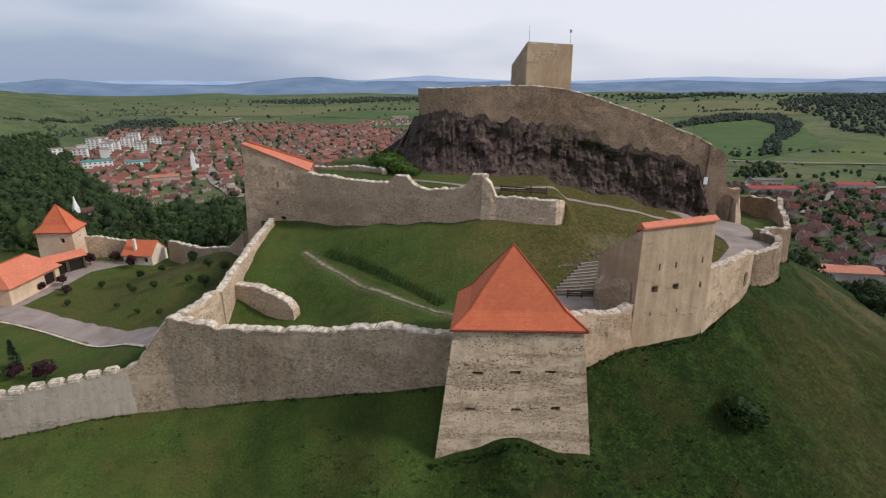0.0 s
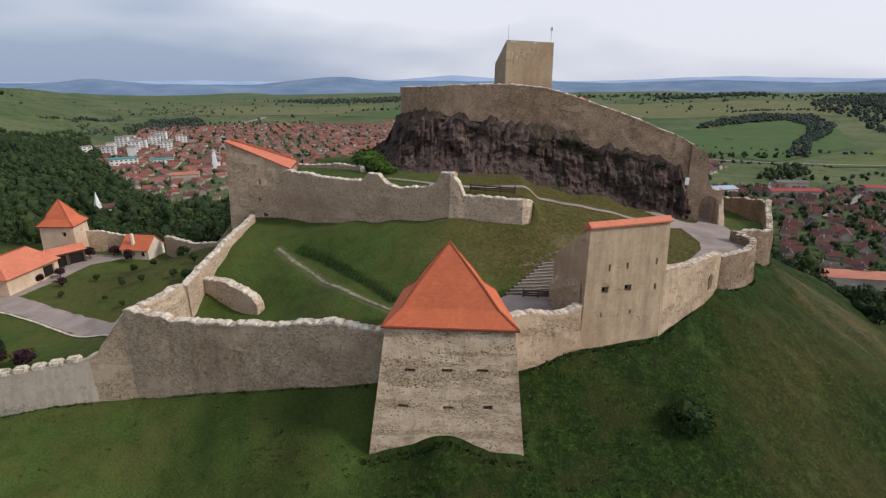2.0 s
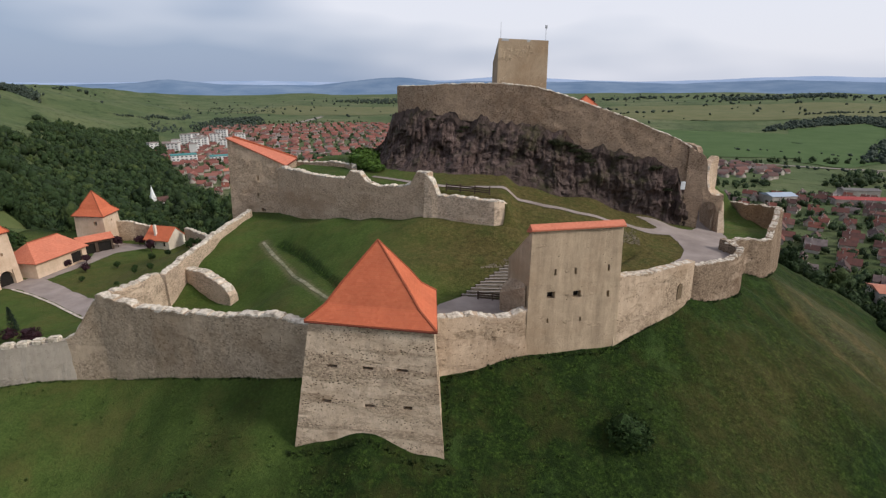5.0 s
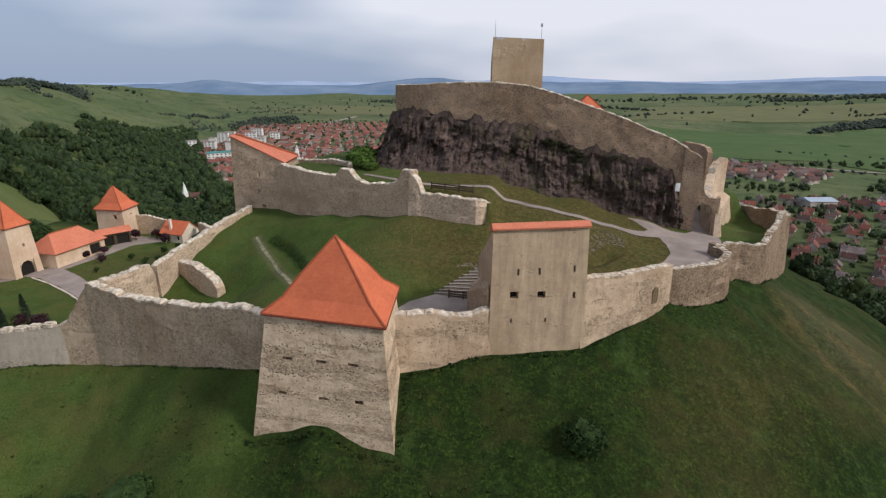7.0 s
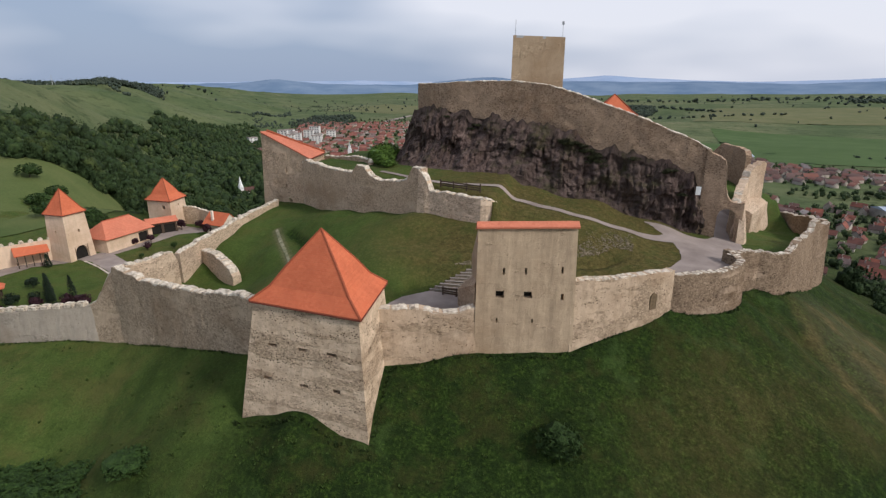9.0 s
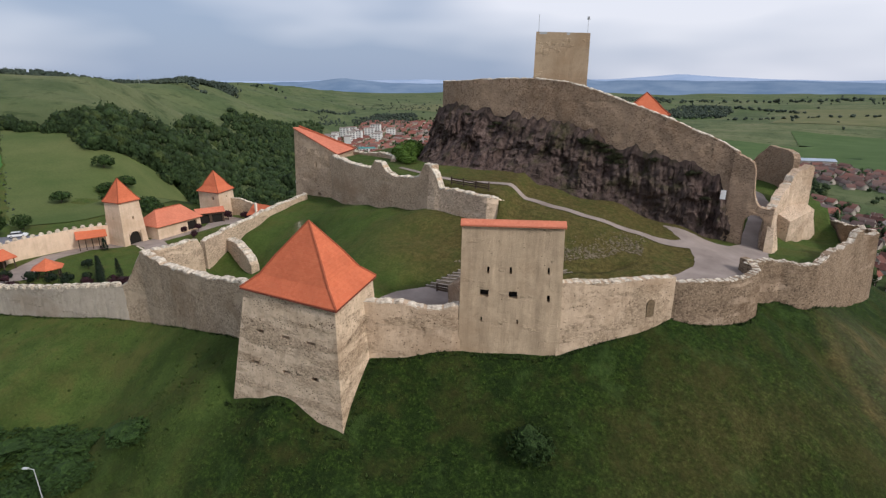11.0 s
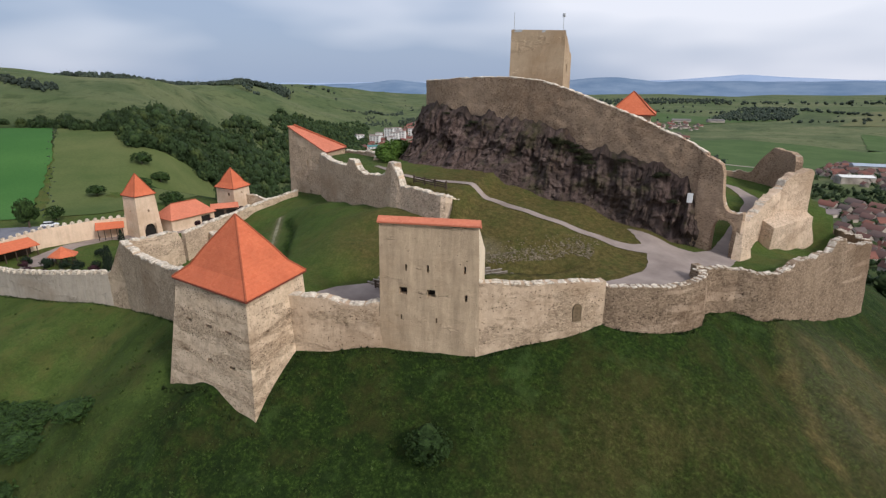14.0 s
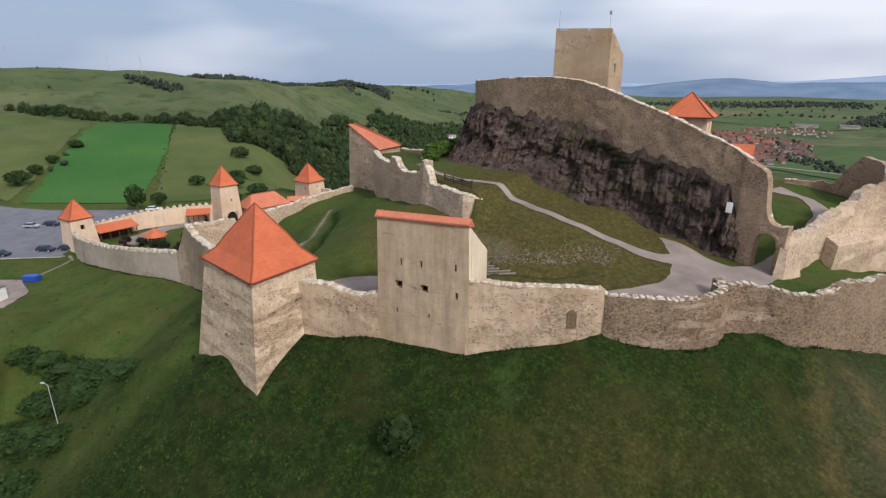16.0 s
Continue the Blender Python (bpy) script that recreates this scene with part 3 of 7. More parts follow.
def coping(parent, pts, thick, length=1.6, high=0.28, ragged=0.25, seed=1, skip=0.0):
    """Rounded, uneven coping stones along the top of a wall."""
    r = random.Random(seed)
    path = resample(pts, 0.2)
    run = [0.0]
    for a, b in zip(path[:-1], path[1:]):
        run.append(run[-1] + math.hypot(b[0] - a[0], b[1] - a[1]))
    s = 0.0
    while s < run[-1] - 0.3:
        n = min(length * r.uniform(0.6, 1.5), run[-1] - s)
        gap = r.uniform(0.0, 0.10)
        idx = [i for i, v in enumerate(run) if s <= v <= s + n - gap]
        s += n
        if len(idx) < 3 or r.random() < skip:
            continue
        seg = [path[i] for i in idx]
        left, right = sides(seg, thick / 2 + 0.02)
        verts, faces = [], []
        tall = high * 0.62 * r.uniform(0.4, 1.5)
        m = len(seg)
        for i, p in enumerate(seg):
            top = p[2] + ragged * noise.noise((p[0] * 0.45, p[1] * 0.45, 3.1)) + ragged * 0.6 * noise.noise((p[0] * 1.3, p[1] * 1.3, 7.7))
            end = min(1.0, 0.35 + min(i, m - 1 - i) * 0.45)
            for u, h in ((0, -0.10), (0.06, 0.55), (0.3, 0.95), (0.7, 1.0), (0.94, 0.5), (1, -0.10)):
                wob = 0.13 * noise.noise((p[0] * 3.1, p[1] * 3.1, u * 5))
                x, y = right[i][0] * (1 - u) + left[i][0] * u, right[i][1] * (1 - u) + left[i][1] * u
                verts.append((x + wob * 0.3, y + wob * 0.3, top + (h * tall * end if h > 0 else h) + wob))
        for i in range(m - 1):
            for k in range(5):
                a = i * 6 + k
                faces.append((a, a + 1, a + 7, a + 6))
        faces.append((5, 4, 3, 2, 1, 0))
        faces.append(tuple((m - 1) * 6 + k for k in range(6)))
        part("coping_stone", mesh_of("coping_stone", verts, faces, M_COPING), None, parent)


def curtain(name, label, pts, thick=1.1, material=None, cope=True, seed=1, ragged=0.25, batter=0.02, high=0.28, length=1.6, skip=0.0, rough=0.10):
    ob = new(name, wall_mesh(name, pts, thick, material or M_WALL, ragged, 0.6, batter, 7, rough))
    tagged(ob, label, "castle wall", "", "structure")
    if cope:
        coping(ob, pts, thick, length, high, ragged, seed, skip)
    return ob


def drape(name, label, path, half, material, lift=0.06, step=1.0, across=3, kind="structure", category="path"):
    """A strip laid on the ground along (x, y) or (x, y, half width) points."""
    path = resample([p if len(p) > 2 else (*p, half) for p in path], step)
    verts, faces = [], []
    for i, p in enumerate(path):
        a, b = path[max(i - 1, 0)], path[min(i + 1, len(path) - 1)]
        t = Vector((b[0] - a[0], b[1] - a[1])).normalized()
        for k in range(across + 1):
            w = (2 * k / across - 1) * p[2]
            if k in (0, across):
                w *= 1 + 0.18 * noise.noise((p[0] * 0.4, p[1] * 0.4, k))
            verts.append((p[0] - t.y * w, p[1] + t.x * w))
    z = ground(np.array([v[0] for v in verts]), np.array([v[1] for v in verts]))
    verts = [(v[0], v[1], zz + lift) for v, zz in zip(verts, z)]
    c = across + 1
    for i in range(len(path) - 1):
        for k in range(across):
            a = i * c + k
            faces.append((a, a + c, a + c + 1, a + 1))
    return tagged(new(name, mesh_of(name, verts, faces, material, True)), label, category, "", kind)


def sheet(name, label, poly, material, lift=0.08, cell=1.0, category="field", kind="structure"):
    """A patch laid on the ground inside a plan outline."""
    xs, ys = [p[0] for p in poly], [p[1] for p in poly]
    nx, ny = int((max(xs) - min(xs)) / cell) + 2, int((max(ys) - min(ys)) / cell) + 2
    gx, gy = np.meshgrid(min(xs) + np.arange(nx) * cell, min(ys) + np.arange(ny) * cell, indexing="ij")
    gzz = ground(gx, gy) + lift
    mid = inside_of(gx[:-1, :-1] + cell / 2, gy[:-1, :-1] + cell / 2, poly)
    verts = np.stack([gx, gy, gzz], -1).reshape(-1, 3)
    faces = [(i * ny + j, (i + 1) * ny + j, (i + 1) * ny + j + 1, i * ny + j + 1) for i, j in zip(*np.nonzero(mid))]
    d, _, _ = line_distance(verts[:, 0], verts[:, 1], poly, None, True)
    for k in {k for f in faces for k in f if d[k] < cell * 0.72}:
        best, px, py = 1e9, 0, 0
        for i in range(len(poly)):
            (ax, ay), (bx, by) = poly[i], poly[i - 1]
            u = min(1, max(0, ((verts[k, 0] - ax) * (bx - ax) + (verts[k, 1] - ay) * (by - ay)) / ((bx - ax) ** 2 + (by - ay) ** 2)))
            qx, qy = ax + u * (bx - ax), ay + u * (by - ay)
            e = math.hypot(verts[k, 0] - qx, verts[k, 1] - qy)
            if e < best:
                best, px, py = e, qx, qy
        wob = 0.35 * cell * noise.noise((px * 0.7 / cell, py * 0.7 / cell, 1.0))
        verts[k, :2] = px + wob, py + wob
        verts[k, 2] = float(ground(np.array([px + wob]), np.array([py + wob]))[0]) + lift
    used = sorted({k for f in faces for k in f})
    back = {k: n for n, k in enumerate(used)}
    me = mesh_of(name, [tuple(verts[k]) for k in used], [tuple(back[k] for k in f) for f in faces], material, True)
    return tagged(new(name, me), label, category, "", kind)


# ---------- ground ----------


def graded(lo, hi, fine_lo, fine_hi, fine, grow=1.09, top=90.0):
    mid = list(np.arange(fine_lo, fine_hi + 1e-6, fine))
    up, s = [], fine
    v = mid[-1]
    while v < hi:
        s = min(s * grow, top)
        v += s
        up.append(v)
    down, s, v = [], fine, mid[0]
    while v > lo:
        s = min(s * grow, top)
        v -= s
        down.append(v)
    return np.array(down[::-1] + mid + up)


def build_ground():
    gx, gy = graded(-4200, 4200, -44, 72, 0.55), graded(-1500, 4700, 14, 110, 0.55)
    x, y = np.meshgrid(gx, gy, indexing="ij")
    z = ground(x, y)
    ny = len(gy)
    verts = np.stack([x, y, z], -1).reshape(-1, 3)
    i, j = np.meshgrid(np.arange(len(gx) - 1), np.arange(ny - 1), indexing="ij")
    a = (i * ny + j).ravel()
    faces = np.stack([a, a + ny, a + ny + 1, a + 1], -1)
    me = bpy.data.meshes.new("ground")
    me.vertices.add(len(verts))
    me.vertices.foreach_set("co", verts.ravel())
    me.loops.add(faces.size)
    me.loops.foreach_set("vertex_index", faces.ravel().astype(np.int32))
    me.polygons.add(len(faces))
    me.polygons.foreach_set("loop_start", np.arange(0, faces.size, 4, dtype=np.int32))
    me.polygons.foreach_set("loop_total", np.full(len(faces), 4, dtype=np.int32))
    me.update(calc_edges=True)
    me.shade_smooth()
    # land use: dry grass, bare earth, mown lawn
    inn = inside_of(x, y, CASTLE).astype(float)
    d, _, _ = line_distance(x, y, CASTLE, None, True)
    wn1 = wave_noise(x, y, 30, 31)
    dry = smooth(22, 50, x) * smooth(2, 12, d) * (1 - inn) * smooth(150, 90, y) * (0.20 + 0.34 * wn1) + 0.02 * (1 - inn)
    dry = dry + inn * np.clip(smooth(-6, 14, x) * smooth(47, 43, x) * smooth(57, 64, y) * 0.95 + smooth(1.1, 0.3, line_distance(x, y, LAWN_PATH)[0]) * 0.3, 0, 1) + (1 - inn) * smooth(300, 700, np.hypot(x, y)) * (0.28 + 0.3 * wave_noise(x, y, 500, 40))
    dry = dry + (1 - inn) * 0.62 * smooth(17, 9, np.hypot((x + 56) * 0.55, (y - 94) * 0.72)) * (0.8 + 0.4 * wn1)
    for track in ([(58, 79), (60, 73), (63, 66), (68, 58)], [(61, 82), (65, 75), (70, 69), (78, 62)], [(66, 88), (72, 80), (80, 74)]):
        dry = dry + (1 - inn) * (0.45 + 0.3 * wave_noise(x, y, 5, 34)) * smooth(1.8, 0.3, line_distance(x, y, track)[0] + 0.6 * wave_noise(x, y, 4, 35))
    bare = 0.12 * smooth(9, 3, np.hypot((x - 66) * 0.9, (y - 78) * 0.55))
    bare = bare + inn * 0.4 * smooth(0.9, 0.3, line_distance(x, y, LAWN_PATH)[0]) + inn * 0.3 * smooth(4.5, 2, np.hypot(x - 24, (y - 69) * 1.5))
    lawn = inn * (0.8 + 0.2 * wn1) + (1 - inn) * smooth(-38, -46, x) * smooth(46, 50, y) * smooth(126, 118, y) * 0.9
    # Along the ditch its shadow line is painted in as darker rough grass.
    lawn = lawn * (1 - inn * 0.9 * smooth(1.1, 0.4, line_distance(x, y, DITCH)[0]))
    lawn = lawn + smooth(320, 520, np.hypot(x, y)) * 0.8 + (1 - inn) * smooth(6, -6, x) * smooth(60, 50, y) * (0.60 + 0.32 * smooth(-10, -32, x) + 0.30 * wave_noise(x, y, 14, 33))
    col = np.stack([np.clip(dry, 0, 1), np.clip(bare, 0, 1), np.clip(lawn, 0, 1), np.ones_like(x)], -1).astype(np.float32)
    at = me.color_attributes.new("land", "FLOAT_COLOR", "POINT")
    at.data.foreach_set("color", col.ravel())
    far = me.attributes.new("far", "FLOAT", "POINT")
    far.data.foreach_set("value", (smooth(230, 420, np.hypot(x, y)) * (1 - inn)).astype(np.float32).ravel())
    me.materials.append(M_GROUND)
    return tagged(new("ground", me), "grassy hill, valley floor and rolling meadows", "ground", "", "structure")


build_ground()

# ---------- the castle ----------


def holed_panel(bm, a, b, c, d, holes, depth=0.7, cells=(14, 14), rough=0.05):
    """A wall face with corners a (foot, left), b (foot, right), c (top, right), d (top, left) and real openings.
    holes: (u0, u1, v0, v1) shares of the face. Gives back the openings' back corners."""
    a, b, c, d = (Vector(p) for p in (a, b, c, d))

    def cuts(n, extra):
        vals = sorted({round(k / n, 4) for k in range(n + 1)} | {round(e, 4) for e in extra})
        keep = []
        for v in vals:
            if keep and v - keep[-1] < 0.012 and v not in {round(e, 4) for e in extra}:
                continue
            keep.append(v)
        return keep
    us, vs = cuts(cells[0], [h[k] for h in holes for k in (0, 1)]), cuts(cells[1], [h[k] for h in holes for k in (2, 3)])
    nrm = (b - a).cross(d - a).normalized()

    def at(u, v):
        p = (a * (1 - u) + b * u) * (1 - v) + (d * (1 - u) + c * u) * v
        if 0.001 < u < 0.999 and 0.001 < v < 0.999:
            p = p + nrm * rough * (noise.noise(p * 0.7) + 0.7 * noise.noise(p * 2.1))
        return p
    grid = {(i, j): bm.verts.new(at(u, v)) for i, u in enumerate(us) for j, v in enumerate(vs)}
    for i in range(len(us) - 1):
        for j in range(len(vs) - 1):
            u, v = (us[i] + us[i + 1]) / 2, (vs[j] + vs[j + 1]) / 2
            if any(h[0] < u < h[1] and h[2] < v < h[3] for h in holes):
                continue
            bm.faces.new((grid[i, j], grid[i + 1, j], grid[i + 1, j + 1], grid[i, j + 1]))
    backs = []
    for u0, u1, v0, v1 in holes:
        front = [at(u0, v0), at(u1, v0), at(u1, v1), at(u0, v1)]
        back = [p - nrm * depth for p in front]
        f, k = [bm.verts.new(p) for p in front], [bm.verts.new(p) for p in back]
        for n in range(4):
            bm.faces.new((f[n], k[n], k[(n + 1) % 4], f[(n + 1) % 4]))
        backs.append([p - nrm * (depth - 0.01) for p in front])
    return backs


def share(p0, p1, z0, z1, spots):
    """Openings given as (x, z, width, height) on a face from p0 to p1 (plan), as shares."""
    long = math.hypot(p1[0] - p0[0], p1[1] - p0[1])
    out = []
    for x, z, w, h in spots:
        u = (x - p0[0]) / (p1[0] - p0[0]) if abs(p1[0] - p0[0]) > abs(p1[1] - p0[1]) else (x - p0[1]) / (p1[1] - p0[1])
        out.append((u - w / 2 / long, u + w / 2 / long, (z - h / 2 - z0) / (z1 - z0), (z + h / 2 - z0) / (z1 - z0)))
    return out


# Near-black plates close the openings; the shade inside is painted as their colour.
def dark_backs(parent, backs, name="loophole"):
    for quad in backs:
        part(name, mesh_of(name, quad, [(0, 1, 2, 3)], M_DARK), None, parent)


def ring_roof(bm, rings, apex, thick=0.12):
    """A hipped roof of rings (plan corners at one height each) up to an apex, closed below."""
    loops = [[bm.verts.new(p) for p in r] for r in rings]
    n = len(rings[0])
    for a, b in zip(loops[:-1], loops[1:]):
        for i in range(n):
            bm.faces.new((a[i], a[(i + 1) % n], b[(i + 1) % n], b[i]))
    t = bm.verts.new(apex)
    for i in range(n):
        bm.faces.new((loops[-1][i], loops[-1][(i + 1) % n], t))
    low = [bm.verts.new(Vector(p) - Vector((0, 0, thick))) for p in rings[0]]
    for i in range(n):
        bm.faces.new((loops[0][(i + 1) % n], loops[0][i], low[i], low[(i + 1) % n]))
    bm.faces.new(low[::-1])


def tile_courses(bm, quad, rows, lap=0.035):
    """Overlapping tile courses on a roof face; quad: eave left, eave right, top right, top left."""
    a, b, c, d = (Vector(p) for p in quad)
    nrm = (b - a).cross(d - a).normalized()
    for k in range(rows):
        v0, v1 = k / rows, (k + 1.08) / rows
        v1 = min(v1, 1.0)
        p = [a + (d - a) * v0, b + (c - b) * v0, b + (c - b) * v1, a + (d - a) * v1]
        lo, hi = nrm * lap, nrm * 0.012
        q = [bm.verts.new(p[0] + lo), bm.verts.new(p[1] + lo), bm.verts.new(p[2] + hi), bm.verts.new(p[3] + hi)]
        e = [bm.verts.new(p[0]), bm.verts.new(p[1])]
        bm.faces.new(q)
        bm.faces.new((e[0], e[1], q[1], q[0]))


def split_courses(bm, material, roof):
    """Each course of tiles as a part of its own."""
    bm.verts.ensure_lookup_table()
    for k in range(0, len(bm.verts), 6):
        vs = [bm.verts[k + n].co.copy() for n in range(6)]
        part("tile_course", mesh_of("tile_course", vs, [(0, 1, 2, 3), (4, 5, 1, 0)], material), None, roof)
    bm.free()


def tube(bm, p, q, r0, r1=None, sides_n=8):
    p, q = Vector(p), Vector(q)
    m = Matrix.Translation((p + q) / 2) @ (q - p).to_track_quat("Z", "Y").to_matrix().to_4x4()
    bmesh.ops.create_cone(bm, cap_ends=True, segments=sides_n, radius1=r0, radius2=r0 if r1 is None else r1, depth=(q - p).length, matrix=m)
    return bm


def hip_tower(name, label, foot, top, z0s, z1, apex, eave=0.45, holes=None, material=None, tiles=None, crease=0.22, sag=0.55, category="tower", rows=14):
    """A tower of four battered faces with a flared pyramid roof. foot and top: four plan corners, anticlockwise from the front left."""
    cx, cy = sum(p[0] for p in top) / 4, sum(p[1] for p in top) / 4
    ob = thing(name, label, category, at=(cx, cy, min(z0s)))
    off = Vector(ob.location)
    bm = bmesh.new()
    backs = []
    for i in range(4):
        j = (i + 1) % 4
        spots = (holes or {}).get(i, [])
        hs = share(top[i], top[j], (z0s[i] + z0s[j]) / 2, z1, spots)
        backs += holed_panel(bm, Vector((*foot[i], z0s[i])) - off, Vector((*foot[j], z0s[j])) - off, Vector((*top[j], z1)) - off, Vector((*top[i], z1)) - off, hs)
    bm.faces.new([bm.verts.new(Vector((*p, z1)) - off) for p in top])
    bmesh.ops.remove_doubles(bm, verts=bm.verts, dist=0.002)
    wall = part("wall", bm, material or M_TOWER, ob)
    dark_backs(wall, backs)
    eaves = [Vector((p[0] + (p[0] - cx) / math.hypot(p[0] - cx, p[1] - cy) * eave * 1.4, p[1] + (p[1] - cy) / math.hypot(p[0] - cx, p[1] - cy) * eave * 1.4, z1 - 0.05)) for p in top]
    ap = Vector(apex)
    mid = [e + (ap - e) * crease + Vector((0, 0, -sag * crease * 2.2)) for e in eaves]
    mid2 = [e + (ap - e) * 0.5 + Vector((0, 0, -sag * 0.28)) for e in eaves]
    bm = bmesh.new()
    ring_roof(bm, [[p - off for p in eaves], [p - off for p in mid], [p - off for p in mid2]], ap - off)
    roof = part("roof", bm, tiles or M_TILE, ob)
    if rows > 20:
        bm = bmesh.new()
        for i in range(4):
            j = (i + 1) % 4
            tile_courses(bm, [p - off for p in (eaves[i], eaves[j], mid[j], mid[i])], max(2, int(rows * crease)))
            tile_courses(bm, [p - off for p in (mid[i], mid[j], mid2[j], mid2[i])], max(2, int(rows * (0.5 - crease))))
            tile_courses(bm, [p - off for p in (mid2[i], mid2[j], ap, ap)], rows // 2)
        split_courses(bm, tiles or M_TILE, roof)
    for i in range(4):
        bm = bmesh.new()
        tube(bm, eaves[i] - off, mid[i] - off, 0.13, 0.12, 6)
        tube(bm, mid[i] - off, mid2[i] - off, 0.12, 0.12, 6)
        tube(bm, mid2[i] - off, ap - off, 0.12, 0.10, 6)
        part("hip_ridge", bm, M_RIDGE, roof)
    for i in range(4):
        j = (i + 1) % 4
        bm = bmesh.new()
        e0, e1 = eaves[i] - off, eaves[j] - off
        tube(bm, e0 + Vector((0, 0, -0.16)), e1 + Vector((0, 0, -0.16)), 0.09, None, 6)
        part("gutter", bm, M_DARKRED, roof)
    return ob


M_RIDGE = plain("dark_ridge_tile", (0.24, 0.06, 0.03), (0.34, 0.09, 0.04), 3)
M_DARKRED = plain("dark_red_gutter", (0.13, 0.035, 0.02), (0.19, 0.05, 0.03), 3)

# the great corner tower
hip_tower("corner_tower", "battered rubble tower with a bright orange tiled pyramid roof", [(-1.1, 40.0), (14.3, 39.9), (12.2, 50.4), (1.0, 50.4)],
          [(1.0, 42.1), (12.85, 41.75), (11.2, 50.6), (2.0, 50.6)], [-6.6, -6.6, -3, -3], 8.75, (6.75, 46.2, 15.5), 0.3,
          {0: [(3.6, 4.4, 0.9, 0.32), (6.8, 4.5, 0.9, 0.3), (9.8, 4.6, 0.95, 0.3), (3.3, 0.8, 0.85, 0.35), (7.0, 0.8, 0.85, 0.3), (10.2, 0.95, 0.75, 0.4)],
           1: [(44.1, 4.6, 0.95, 0.35), (47.6, 4.5, 0.95, 0.4), (43.9, 1.1, 0.6, 0.35), (47.6, 1.1, 0.6, 0.45)]}, crease=0.28, sag=0.95, rows=44)

# front walls
curtain("wall_southwest", "grey rubble curtain wall with pale lime-mortar coping, joining the corner tower",
        [(-31.2, 52.7, 4.7, -9), (-28.5, 52.1, 4.9, -9), (-25, 51.5, 4.2, -8), (-17.4, 50, 4.6, -6.5), (-11, 48.8, 5.2, -5), (-5.5, 47.7, 6.3, -4), (-2.5, 47.2, 5.7, -3), (1.4, 46.6, 5.9, -3)], 1.2, M_WALL_GREY, seed=2, length=2.2, high=0.35, ragged=0.35)
curtain("wall_south", "tan plastered rubble wall with pale coping below the stage court",
        [(11.6, 48.2, 6.8, -3), (15.2, 49.7, 6.8, -2.5), (17.9, 50.8, 6.2, -2), (20.2, 51.9, 6.4, -1), (21.1, 52.5, 6.6, -1)], 1.1, M_WALL, seed=3, high=0.2, ragged=0.2, batter=0.045)
curtain("wall_southeast", "tan rubble wall with putlog holes and pale coping",
        [(30.35, 55.8, 9.5, -1.5), (34.6, 58.8, 9.3, 0), (38.2, 61.7, 9.2, 1.5), (39.6, 63.1, 9.0, 1.5), (40.9, 64.6, 8.9, 1.5)], 1.1, M_WALL, seed=4, high=0.15, length=1.0, ragged=0.15, batter=0.05)
curtain("wall_round_bastion", "rounded rubble bastion of dark and tan stone with pale coping",
        [(40.6, 64.5, 8.6, 0.5), (41.6, 64.8, 8.25, 0.5), (43.6, 66.0, 8.3, 0), (46.3, 68.0, 8.2, 0), (48.6, 70.4, 8.25, 0), (49.6, 72.4, 8.35, 0), (49.6, 74.3, 8.4, 0.5), (49.0, 75.6, 8.6, 1), (48.4, 76.2, 8.6, 2)], 0.9, M_BASTION, seed=5, high=0.12, length=0.8, ragged=0.22, batter=0.07, rough=0.16)
curtain("wall_east", "rubble curtain wall running along the hill's edge with pale coping",
        [(48.7, 74.6, 8.5, 0), (50.2, 76.4, 8.45, 0), (52.7, 78.6, 8.1, 0), (55.0, 79.5, 7.7, -0.5), (56.6, 80.6, 7.6, -1), (58.7, 84.8, 8.2, -2.5), (61.2, 89.6, 8.2, -4), (62.3, 91.8, 8.2, -4), (62.9, 93.2, 9.2, -5), (63.8, 94.6, 9.4, -5), (64.3, 95.8, 8.4, -5), (66.2, 99, 7.6, -5), (68.0, 103, 7.4, -6), (67, 124, 4, -8)], 0.9, M_BASTION, seed=6, high=0.12, length=0.8, ragged=0.4, batter=0.08, rough=0.16)
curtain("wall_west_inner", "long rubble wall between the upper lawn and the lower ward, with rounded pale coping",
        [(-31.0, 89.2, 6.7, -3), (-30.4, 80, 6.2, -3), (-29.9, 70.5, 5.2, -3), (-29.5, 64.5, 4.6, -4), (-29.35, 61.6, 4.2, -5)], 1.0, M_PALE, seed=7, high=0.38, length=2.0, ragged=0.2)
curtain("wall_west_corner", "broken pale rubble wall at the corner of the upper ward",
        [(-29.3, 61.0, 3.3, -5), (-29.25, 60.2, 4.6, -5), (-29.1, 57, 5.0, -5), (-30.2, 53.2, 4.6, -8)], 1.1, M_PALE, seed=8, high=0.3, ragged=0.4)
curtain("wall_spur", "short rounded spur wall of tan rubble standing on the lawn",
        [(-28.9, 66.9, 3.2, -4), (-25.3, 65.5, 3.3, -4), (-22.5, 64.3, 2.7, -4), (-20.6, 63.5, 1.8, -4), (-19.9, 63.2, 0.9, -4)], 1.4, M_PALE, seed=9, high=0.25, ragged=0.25)
